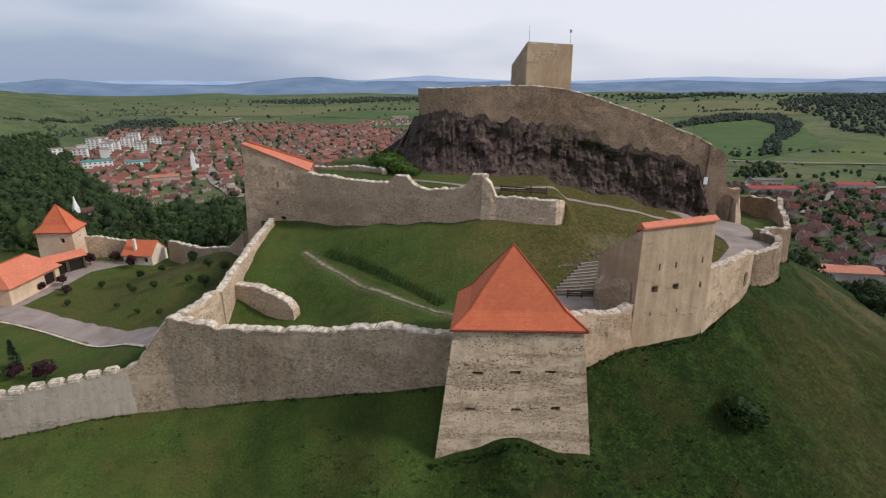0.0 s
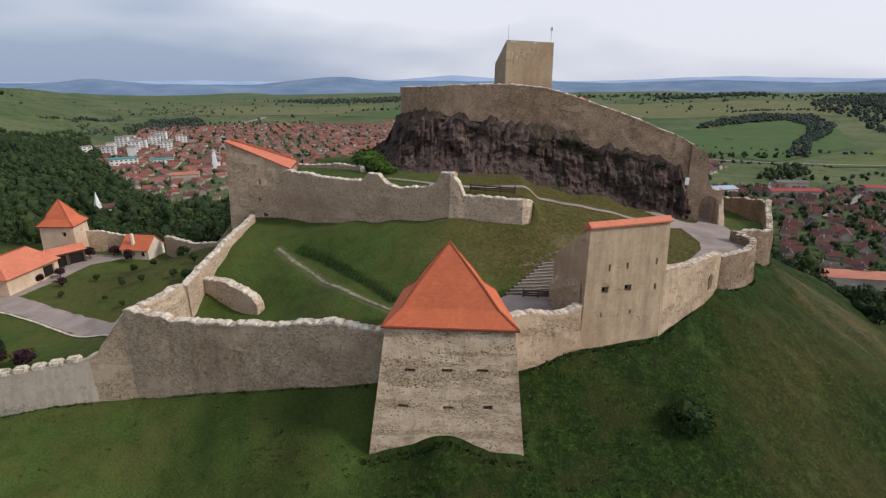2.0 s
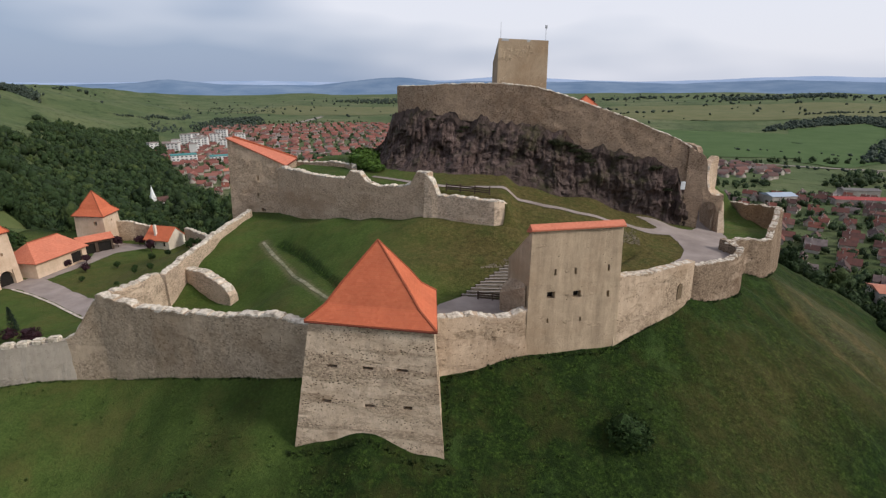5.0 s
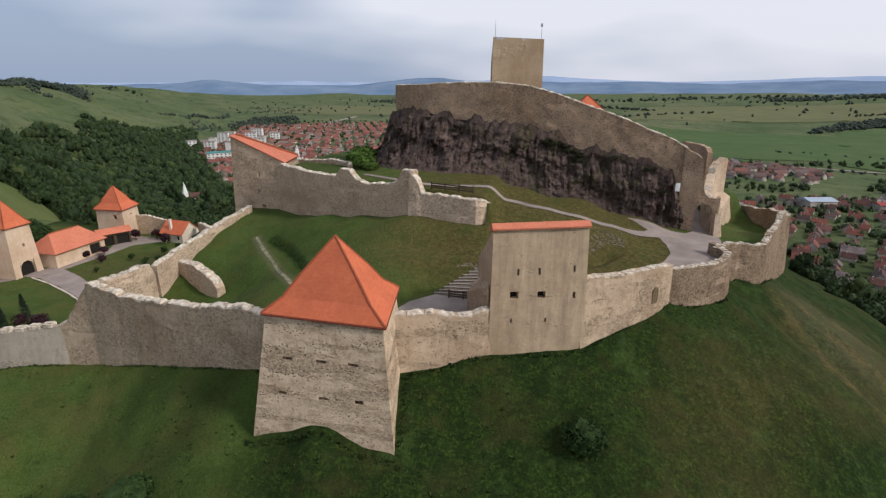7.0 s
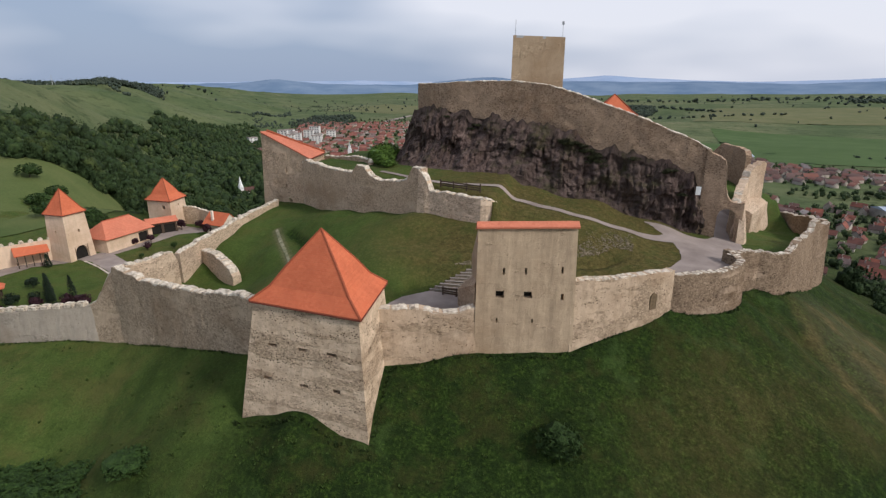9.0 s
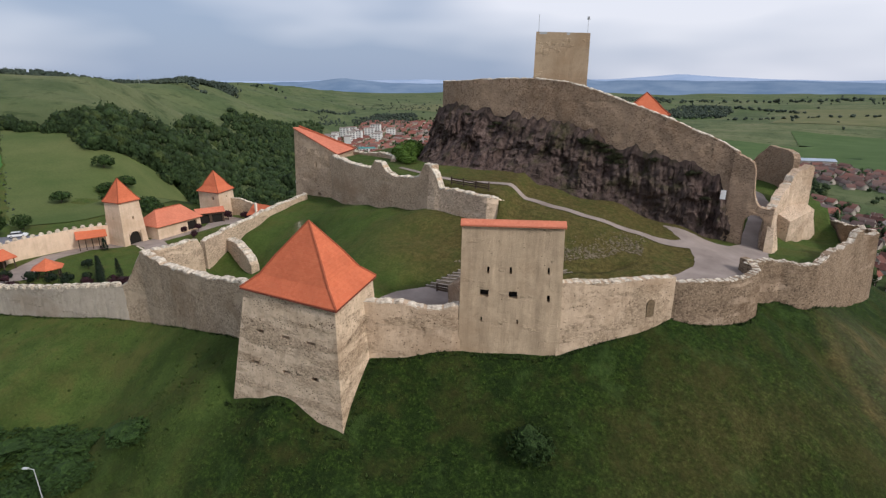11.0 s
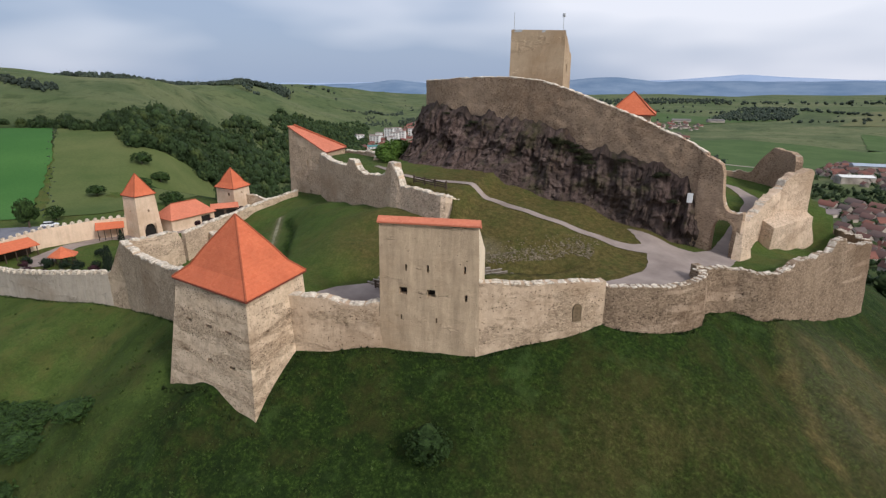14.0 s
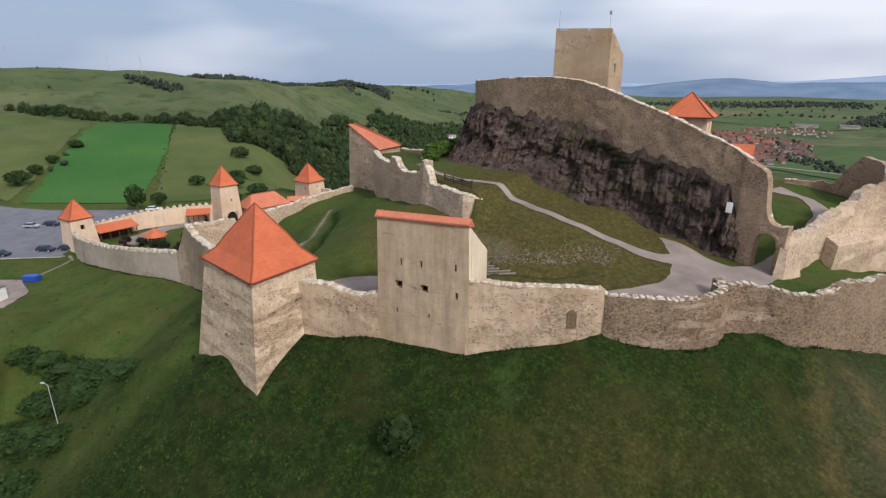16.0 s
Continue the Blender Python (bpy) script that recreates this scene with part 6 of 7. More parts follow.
def lump_crown(seed, lumps, fine, leaves, wide=1.0, tall=1.0):
    """A crown of uneven lumps with loose leaf clumps round them; unit radius, standing on z = 0."""
    r = np.random.RandomState(seed)
    vs, fs, n = [], [], 0
    bv, bf = ICO2 if fine else ICO1
    for k in range(lumps):
        a, h = r.uniform(0, 6.28), r.uniform(0.25, 1.0)
        ring = 0.55 * math.sqrt(max(0.05, 1 - (h - 0.45) ** 2 * 1.8)) * r.uniform(0.5, 1.1)
        c = np.array([ring * math.cos(a), ring * math.sin(a), h * 1.1])
        s = r.uniform(0.32, 0.58)
        v = bv * s * (1 + r.uniform(-0.36, 0.36, (len(bv), 1))) * [1, 1, 0.85] + c
        vs.append(v)
        fs.append(bf + n)
        n += len(v)
    for k in range(leaves):
        a, u = r.uniform(0, 6.28), r.uniform(-0.5, 1)
        rad = r.uniform(0.80, 1.12)
        c = np.array([rad * math.sqrt(1 - u * u) * math.cos(a), rad * math.sqrt(1 - u * u) * math.sin(a), 0.72 + 0.72 * u * rad])
        t, b = r.normal(size=3), r.normal(size=3)
        t, b = t / np.linalg.norm(t) * r.uniform(0.06, 0.14), b / np.linalg.norm(b) * r.uniform(0.06, 0.14)
        vs.append(np.array([c - t, c + b, c + t, c - b]))
        fs.append(np.array([[0, 1, 2], [0, 2, 3]]) + n)
        n += 4
    v = np.concatenate(vs) * [wide, wide, tall]
    return v, np.concatenate(fs)


def joined(name, templates, places, material, label, category):
    """Many copies of the templates as ONE mesh. places: (x, y, z, width, height, turn, which)."""
    vs, fs, n = [], [], 0
    for x, y, z, w, h, turn, k in places:
        v, f = templates[int(k) % len(templates)]
        c, s = math.cos(turn), math.sin(turn)
        p = np.empty_like(v)
        p[:, 0], p[:, 1], p[:, 2] = x + w * (v[:, 0] * c - v[:, 1] * s), y + w * (v[:, 0] * s + v[:, 1] * c), z + h * v[:, 2]
        vs.append(p)
        fs.append(f + n)
        n += len(v)
    v, f = np.concatenate(vs), np.concatenate(fs).astype(np.int32)
    me = bpy.data.meshes.new(name)
    me.vertices.add(len(v))
    me.vertices.foreach_set("co", v.ravel())
    me.loops.add(f.size)
    me.loops.foreach_set("vertex_index", f.ravel())
    me.polygons.add(len(f))
    me.polygons.foreach_set("loop_start", np.arange(0, f.size, 3, dtype=np.int32))
    me.polygons.foreach_set("loop_total", np.full(len(f), 3, dtype=np.int32))
    me.update(calc_edges=True)
    me.materials.append(material)
    return tagged(new(name, me), label, category, "", "stuff")


NEAR_CROWNS = [lump_crown(40 + k, 11, False, 210) for k in range(6)]
MID_CROWNS = [lump_crown(60 + k, 6, False, 40) for k in range(5)]
FAR_CROWNS = [lump_crown(80 + k, 3, False, 6) for k in range(4)]
BUSHES = [lump_crown(90 + k, 7, False, 260, 1.0, 0.75) for k in range(3)]


def scatter(poly, gap, seed, low, high, jitter=0.45, keep=1.0, thin=None):
    """Trees on an uneven grid inside an outline."""
    r = np.random.RandomState(seed)
    xs, ys = [p[0] for p in poly], [p[1] for p in poly]
    gx, gy = np.meshgrid(np.arange(min(xs), max(xs), gap), np.arange(min(ys), max(ys), gap))
    x, y = gx.ravel() + r.uniform(-jitter, jitter, gx.size) * gap, gy.ravel() + r.uniform(-jitter, jitter, gx.size) * gap
    ok = inside_of(x, y, poly) & (r.uniform(size=x.size) < keep)
    if thin is not None:
        ok &= thin(x, y)
    x, y = x[ok], y[ok]
    z = ground(x, y)
    h = r.uniform(low, high, x.size)
    return [(a, b, c - 0.15 * t, t * 0.42 * r.uniform(0.8, 1.25), t * 0.62, r.uniform(0, 6.28), r.randint(0, 99)) for a, b, c, t in zip(x, y, z, h)]


WOOD = [(-44, 112), (-62, 132), (-88, 134), (-112, 128), (-126, 140), (-150, 160), (-172, 172), (-190, 172), (-198, 160), (-205, 146), (-243, 160), (-266, 168), (-285, 205), (-345, 290), (-415, 365), (-505, 520), (-590, 690), (-628, 805),
        (-600, 800), (-520, 700), (-435, 598), (-305, 437), (-237, 361), (-186, 332), (-160, 345), (-60, 350), (-20, 240), (-30, 150)]
near_part = scatter(WOOD, 5.4, 1, 4.5, 13.5, thin=lambda x, y: np.hypot(x, y) < 330)
far_part = scatter(WOOD, 8.0, 2, 6, 15, thin=lambda x, y: np.hypot(x, y) >= 330)
joined("woodland", NEAR_CROWNS, near_part, M_FOREST, "dense mixed green woodland on the slope behind the lower ward", "woodland")
near_strip = scatter([(-362, 80), (-322, 108), (-282, 142), (-243, 154), (-246, 166), (-288, 156), (-330, 120), (-366, 92)], 5.0, 15, 3.5, 8.5, keep=0.9)
joined("woodland", NEAR_CROWNS, near_strip, M_FOREST, "hedge of mixed trees along the top of the green field", "hedge")
far_part += scatter([(-505, 520), (-500, 480), (-560, 540), (-615, 597), (-609, 641), (-601, 696), (-585, 720)], 8.0, 12, 6, 14, keep=0.9)
joined("woodland", MID_CROWNS, far_part, M_FOREST, "dense dark green woodland running up to the hills", "woodland")
east_foot = [(75, 40), (88, 70), (84, 110), (78, 150), (70, 200), (100, 240), (150, 230), (190, 190), (170, 120), (130, 60), (110, 20)]
joined("woodland", NEAR_CROWNS, scatter(east_foot, 6.5, 3, 3, 9, keep=0.75), M_FOREST, "green scrub and trees on the eastern foot of the hill", "woodland")
east_wood = scatter([(398, 644), (424, 646), (516, 791), (612, 900), (734, 1069), (791, 1237), (673, 1268), (568, 1190), (449, 1034), (455, 1020), (599, 1122), (690, 1160), (674, 1065), (604, 942), (491, 792)], 7.5, 5, 6, 13, keep=0.9) + \
    scatter([(743, 880), (731, 972), (820, 1130), (871, 1260), (891, 1398), (1097, 1733), (1336, 1990), (1900, 2500), (2300, 2400), (1500, 1200), (980, 900)], 19, 4, 9, 19, keep=0.85) + scatter([(655, 1340), (880, 1390), (900, 1420), (660, 1365)], 10, 16, 6, 12, keep=0.8) + \
    scatter([(-60, 1420), (20, 1405), (105, 1480), (130, 1700), (110, 2090), (10, 2070), (-45, 1800)], 15, 17, 9, 15) + \
    scatter([(-60, 800), (-30, 690), (8, 640), (30, 650), (10, 700), (-40, 800)], 7, 18, 4, 9, keep=0.85)
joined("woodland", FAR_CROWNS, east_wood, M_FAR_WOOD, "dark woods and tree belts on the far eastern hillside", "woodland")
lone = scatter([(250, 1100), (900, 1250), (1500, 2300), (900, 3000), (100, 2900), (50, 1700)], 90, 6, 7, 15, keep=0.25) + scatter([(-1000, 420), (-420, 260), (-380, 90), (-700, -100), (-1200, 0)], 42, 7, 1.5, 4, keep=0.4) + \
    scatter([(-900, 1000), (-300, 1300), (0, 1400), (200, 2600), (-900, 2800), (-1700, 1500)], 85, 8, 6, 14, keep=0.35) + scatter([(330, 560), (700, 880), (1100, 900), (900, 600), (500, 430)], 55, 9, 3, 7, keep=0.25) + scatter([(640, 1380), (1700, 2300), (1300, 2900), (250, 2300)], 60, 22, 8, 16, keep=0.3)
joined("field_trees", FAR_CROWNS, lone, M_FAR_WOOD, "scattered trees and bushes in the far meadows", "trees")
hedges = []
for a, b, gap, lo, hi in [((-275, 145), (-132, 79), 2.6, 0.4, 1.1), ((-245, 88), (-190, 52), 11, 2, 4), ((60, 640), (400, 560), 7, 3, 6), ((300, 760), (620, 640), 12, 3, 7),
                      ((-1250, 880), (-700, 640), 13, 8, 14), ((-1500, 600), (-980, 560), 13, 8, 13), ((500, 2500), (2300, 2100), 22, 14, 22), ((-100, 2300), (600, 2400), 22, 14, 22), ((-360, 1700), (160, 1850), 16, 8, 14), ((100, 1420), (420, 1500), 14, 6, 12),
                      ((-1900, 900), (-1300, 1500), 17, 10, 16), ((90, 1900), (300, 1650), 9, 8, 15)]:
    n = int(math.hypot(b[0] - a[0], b[1] - a[1]) / gap)
    for k in range(n):
        u = k / n
        x, y = a[0] + (b[0] - a[0]) * u + random.uniform(-1, 1) * gap * 0.7, a[1] + (b[1] - a[1]) * u + random.uniform(-1, 1) * gap * 0.7
        t = random.uniform(lo, hi)
        hedges.append((x, y, gz(x, y) - 0.1 * t, t * 0.6, t * 0.62, random.uniform(0, 6.28), k))
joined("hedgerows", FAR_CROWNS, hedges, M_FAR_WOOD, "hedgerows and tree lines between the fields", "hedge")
hill_wood = scatter([(-925, 430), (-960, 445), (-900, 570), (-825, 670), (-850, 770), (-935, 880), (-905, 900), (-805, 780), (-785, 665), (-855, 560)], 9, 31, 6, 10) + scatter([(-420, 168), (-392, 196), (-398, 204), (-428, 178)], 5, 34, 3, 6) + scatter([(-330, 2300), (-60, 2350), (-120, 2700), (-700, 2700), (-900, 2300)], 26, 32, 12, 20) + scatter([(700, 2000), (1050, 1900), (1200, 2200), (800, 2300)], 26, 33, 14, 22)
hill_wood += scatter([(-445, 172), (-440, 186), (-386, 198), (-380, 186)], 4.0, 40, 4, 7, keep=0.95) + scatter([(-900, 440), (-880, 560), (-800, 670), (-830, 770), (-900, 900), (-960, 900), (-900, 770), (-870, 670), (-960, 560), (-980, 440)], 8, 41, 9, 14, keep=0.9) + scatter([(-600, 905), (-520, 1010), (-560, 1110), (-690, 1330), (-760, 1250), (-715, 1060)], 11, 35, 6, 13, keep=0.85) + scatter([(-722, 940), (-740, 956), (-925, 1360), (-830, 1240)], 10, 36, 5, 11, keep=0.8) + \
    scatter([(-616, 810), (-612, 915), (-720, 1000), (-720, 940)], 9, 37, 4, 10, keep=0.55) + scatter([(-821, 960), (-704, 940), (-704, 952), (-821, 978)], 6, 38, 3, 7, keep=0.8) + scatter([(-1250, 1500), (-1000, 1330), (-700, 1500), (-900, 1900)], 16, 39, 3, 8, keep=0.3)
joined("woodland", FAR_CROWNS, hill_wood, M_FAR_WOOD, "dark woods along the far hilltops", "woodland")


def tree(name, label, x, y, high, wide, leaf, crown_seed, category="tree", trunk=0.35, fine=True, group=""):
    """A single tree: tapered trunk with limbs, and a crown of leaf clumps."""
    ob = thing(name, label, category, group)
    bm = bmesh.new()
    tube(bm, (0, 0, -0.3), (0.02 * high, 0, high * 0.5), 0.035 * high, 0.018 * high, 8)
    r = random.Random(crown_seed)
    for k in range(5):
        a = r.uniform(0, 6.28)
        tube(bm, (0.01 * high, 0, high * r.uniform(0.28, 0.45)), (wide * 0.6 * math.cos(a), wide * 0.6 * math.sin(a), high * r.uniform(0.55, 0.8)), 0.014 * high, 0.005 * high, 6)
    part("trunk", bm, M_TRUNK, ob)
    v, f = lump_crown(crown_seed, 10, False, 420 if fine else 200)
    v = v * [wide, wide, high * (1 - trunk) / 1.6]
    v[:, 2] += high * trunk * 0.8
    part("crown", mesh_of("crown", v, f, leaf), None, ob)
    return placed(ob, x, y, r.uniform(0, 360))


def conifer(x, y, high, wide, seed):
    ob = thing("conifer", "narrow dark conifer on the lawn of the lower ward", "conifer", "conifers in the lower ward")
    part("trunk", tube(bmesh.new(), (0, 0, -0.3), (0, 0, high * 0.9), 0.09, 0.03, 6), M_TRUNK, ob)
    r = np.random.RandomState(seed)
    vs, fs, n = [], [], 0
    for k in range(420):
        u = r.uniform(0.05, 1)
        a, rad = r.uniform(0, 6.28), wide * (1 - u) ** 0.7 * r.uniform(0.5, 1.1)
        c = np.array([rad * math.cos(a), rad * math.sin(a), u * high])
        out = np.array([math.cos(a), math.sin(a), -0.5]) * r.uniform(0.15, 0.32)
        sd = np.array([-math.sin(a), math.cos(a), 0.2]) * r.uniform(0.1, 0.2)
        vs.append(np.array([c - sd, c + out, c + sd, c - out * 0.5]))
        fs.append(np.array([[0, 1, 2], [0, 2, 3]]) + n)
        n += 4
    part("crown", mesh_of("crown", np.concatenate(vs), np.concatenate(fs), M_CONIFER), None, ob)
    return placed(ob, x, y, 0)


for k, (x, y, h, w) in enumerate([(-72.8, 112.4, 3.6, 1.2), (-84.0, 114.4, 3.4, 1.3), (-79.4, 116.6, 3.2, 1.2), (-77.2, 96.6, 2.4, 1.0), (-84.0, 98.8, 2.2, 0.9), (-81.6, 101.6, 2.6, 1.0), (-58.0, 65.0, 3.2, 1.6), (-62.9, 65.4, 2.6, 1.2), (-66.8, 62.4, 2.6, 1.2), (-74.0, 55.6, 2.4, 1.2), (-69, 57.2, 2.6, 1.3), (-79, 55, 2.2, 1.1), (-84.6, 56.2, 2.2, 1.0)]):
    tree("ornamental_tree", "small purple-leaved ornamental tree on the lawn", x, y, h, w, M_PURPLE, 200 + k, "tree", 0.3, False, "purple trees in the lower ward")
for k, (x, y) in enumerate([(-88.5, 79.5), (-72.6, 68.6), (-70.2, 67.0), (-68.2, 66.0), (-66.0, 64.6), (-64.6, 67.8)]):
    conifer(x, y, 3.2 + 1.0 * (k % 3), 0.9, 300 + k)
for k, (x, y, h) in enumerate([(-54.7, 89.6, 1.8), (-59.8, 91, 1.8), (-48.3, 79.3, 1.6), (-54, 82.1, 1.5), (-72, 100, 2.0), (-66, 104, 2.2), (-60, 102, 1.8), (-63, 95, 1.5), (-50, 96, 2.2), (-45, 92, 2.5), (-43.3, 86, 2.8), (-41, 90, 2.6), (-47, 88, 2.0), (-56, 108, 2.6), (-60, 86, 1.4), (-52, 100, 2.2), (-73, 91, 1.6)]):
    tree("young_tree", "young green tree on the grassy bank of the lower ward", x, y, h, h * 0.36, M_LEAF, 400 + k, "tree", 0.3, False, "young trees on the bank")
for k, (x, y, h, w) in enumerate([(-124.5, 72.5, 9.5, 2.8), (-127, 80.5, 5.0, 2.4), (-178.8, 136.7, 6, 4), (-165.6, 136.1, 5, 3.4), (-189, 52.8, 6.5, 4.2), (-214.4, 69.6, 4, 2.4), (-201.3, 60.7, 4.5, 2.6), (-234.5, 83.4, 4.5, 3), (-149.3, 103, 4.5, 3), (-112, 100, 4, 2.6), (-118, 112, 5, 3.4), (-109, 108, 5, 3), (-136, 112, 5.5, 3.6), (-154, 122, 5, 3.4)]):
    tree("tree", "round green broadleaf tree in the meadow beyond the walls", x, y, h, w, M_LEAF, 500 + k, "tree", 0.2, True, "trees beyond the walls")

for k, (x, y, h) in enumerate([(-81, 59.3, 2.6), (-76.7, 61, 2.2), (-72.7, 61.8, 2.8), (-71.5, 65.2, 2.0), (-78.3, 69.4, 2.4), (-87.3, 57.8, 2.2)]):
    tree("dark_shrub", "dark round shrub beside the gazebo in the lower ward", x, y, h, h * 0.5, M_CONIFER, 450 + k, "shrub", 0.12, False, "dark shrubs by the gazebo")


def bush(x, y, wide, high, seed, name="bush", label="low leafy green bush on the castle slope", leaf=None):
    v, f = lump_crown(seed, 9, False, 520, 1.0, 0.75)
    ob = tagged(new(name, mesh_of(name, v * [wide, wide, high], f, leaf or M_LEAF)), label, "bush", "bushes on the castle slope")
    return placed(ob, x, y, seed * 37 % 360)


bush(31.4, 45.2, 2.0, 2.4, 600)
for k, (x, y, w, h) in enumerate([(-22.6, 31.4, 3.0, 1.8), (-18, 33, 2.6, 1.6), (-26, 33.5, 2.8, 1.6), (-30, 31, 3.2, 1.9), (-14, 29.5, 2.6, 1.5), (-20, 28, 3, 1.8), (-10, 25, 2.8, 1.7), (-34, 29, 2.8, 1.7), (-26, 27, 3.2, 1.8), (-16, 23, 3.4, 2), (-24, 22, 3.2, 2), (-6, 20, 3, 2), (-38, 27, 2.4, 1.4), (-10.0, 34.0, 2.2, 1.5), (-18.2, 30.7, 2.7, 1.8)]):
    bush(x, y, w, h, 610 + k, leaf=M_THICKET)
for k, (x, y, w, h) in enumerate([(-9.5, 94.5, 2.6, 2.6), (-10.5, 98.0, 2.8, 3.0), (-7.6, 91.0, 2.0, 2.0), (-12.0, 102, 2.6, 2.4), (-5.4, 88.6, 1.5, 1.2)]):
    bush(x, y, w, h, 640 + k, "shrub", "bright green shrub at the foot of the dark rock", M_BRIGHT)


rs = random.Random(5)
for k in range(34):
    u = rs.choice((rs.uniform(0.05, 1), rs.uniform(0.45, 0.72)))
    q = u * (len(UPPER) - 5) + 3
    i = int(q)
    (x0, y0, _, b0), (x1, y1, _, b1) = UPPER[i], UPPER[i + 1]
    x, y, zb = (p0 + (p1 - p0) * (q - i) for p0, p1 in ((x0, x1), (y0, y1), (b0, b1)))
    drop, size = abs(rs.gauss(0.2, 1.1)), rs.uniform(0.45, 0.95)
    v, f = lump_crown(660 + k, 7, False, 240, 1.0, 0.6)
    shrub = tagged(new("rock_shrub", mesh_of("rock_shrub", v * [size * 1.3, size * 0.8, size * 0.9], f, M_OLIVE)), "dark olive shrub growing out of the cliff", "shrub", "shrubs on the cliff")
    shrub.location = (x, y - 1.2 - 0.35 * drop, zb - 0.6 - drop)


# ---------- fields and roads ----------
sheet("field", "bright green young crop field beyond the car park", [(-306, 113), (-279, 146), (-213, 117), (-152, 84), (-136, 77), (-142, 71), (-165, 49.5), (-203, 66)], M_FIELD, 0.25, 3.0)
sheet("field", "pale meadow beside the green crop", [(-307, 110), (-206, 64), (-170, 46), (-260, 20), (-350, 60), (-350, 80)], M_MEADOW, 0.2, 4.0)
sheet("field", "pale grass meadow running down to the walls", [(-276, 147), (-243, 158), (-205, 146), (-198, 160), (-190, 174), (-172, 174), (-150, 162), (-128, 142), (-122, 124), (-124, 92), (-134, 80)], M_MEADOW, 0.22, 3.0)
for name, poly, mat in (("deep green field on the eastern slope", [(360, 600), (560, 760), (700, 1010), (690, 1160), (500, 1050), (330, 640)], M_CROP), ("dry pale field on the far plain", [(180, 1300), (900, 1250), (1200, 1700), (300, 1800)], M_STUBBLE),
                        ("meadow with scattered bushes on the eastern slope", [(380, 560), (900, 560), (1300, 1000), (760, 880), (600, 760)], M_MEADOW), ("deep green field in the valley", [(-60, 640), (60, 580), (240, 640), (220, 860), (20, 960), (-90, 900)], M_CROP),
                        ("bright green field in the far valley", [(-330, 1420), (-60, 1280), (100, 1500), (-250, 1700)], M_CROP), ("dry pale field in the far valley", [(-900, 1500), (-420, 1450), (-300, 1900), (-900, 2000)], M_STUBBLE), ("deep green field beyond the town", [(160, 660), (400, 680), (480, 980), (200, 1150)], M_CROP)):
    sheet("field", name, poly, mat, 0.7, 14.0)
drape("country_road", "pale country road across the valley", [(-400, 660), (0, 640), (250, 610), (420, 575), (900, 470)], 3.0, M_GRAVEL, 1.0, 12, 1, "structure", "road")
drape("country_road", "pale country road across the eastern meadows", [(240, 330), (330, 420), (420, 440), (800, 400)], 2.6, M_GRAVEL, 1.0, 8, 1, "structure", "road")
drape("country_road", "pale lane climbing from the eastern village", [(245, 410), (300, 490), (350, 530), (372, 575)], 3.0, M_GRAVEL, 1.0, 8, 1, "structure", "road")
drape("main_street", "wide pale main street of the town", [(-150, 372), (-190, 430), (-262, 560), (-330, 690), (-400, 840), (-450, 960), (-507, 1164), (-540, 1400)], 7.0, M_GRAVEL, 0.8, 10, 1, "structure", "road")

# ---------- the town ----------
def roof_field(name, a, b):
    m = Mat(name, 0.85, 0.2)
    c = m.ramp(m.random(), (0.0, a), (0.5, b), (0.72, (0.24, 0.082, 0.055)), (0.86, (0.13, 0.085, 0.075)), (1.0, (0.21, 0.17, 0.16)))
    m.color(m.mix(m.ramp(m.noise(0.5, 5), (0.4, 0.0), (0.7, 0.5)), c, tuple(v * 0.6 for v in a)))
    return m.m


M_TOWN_ROOF = roof_field("town_clay_tile", (0.070, 0.048, 0.043), (0.15, 0.062, 0.048))
m = Mat("far_town_tile", 0.9, 0.2)
m.color(m.ramp(m.island(), (0.0, (0.13, 0.050, 0.040)), (0.3, (0.235, 0.088, 0.066)), (0.55, (0.18, 0.075, 0.060)), (0.75, (0.28, 0.122, 0.092)), (0.9, (0.12, 0.066, 0.058)), (1.0, (0.23, 0.18, 0.16))))
M_FAR_ROOF = m.m
m = Mat("dull_village_tile", 0.9, 0.2)
m.color(m.ramp(m.island(), (0.0, (0.085, 0.055, 0.048)), (0.3, (0.15, 0.070, 0.055)), (0.5, (0.11, 0.085, 0.078)), (0.7, (0.21, 0.085, 0.062)), (0.85, (0.10, 0.065, 0.058)), (1.0, (0.24, 0.21, 0.20))))
M_EAST_ROOF = m.m
M_TOWN_WALL = plain("town_render", (0.22, 0.185, 0.155), (0.56, 0.49, 0.42), 0.09)
M_BLOCK = plain("pale_block_render", (0.55, 0.54, 0.52), (0.72, 0.70, 0.66), 0.08)
M_WIN = plain("dark_window", (0.05, 0.055, 0.065), (0.09, 0.10, 0.11), 3, 0.2, 0.0, 0.5)


def town_house(w, d, h, rise, seed):
    ob = gable_house("house", "village house with a red-brown tile roof", w, d, h, rise, M_TOWN_WALL, M_TOWN_ROOF, 0.5, [(-w * 0.3, -w * 0.12, 0.9, 2.1), (w * 0.12, w * 0.3, 0.9, 2.1)], (w * 0.2, d * 0.15), "house", "houses of the town")
    return ob


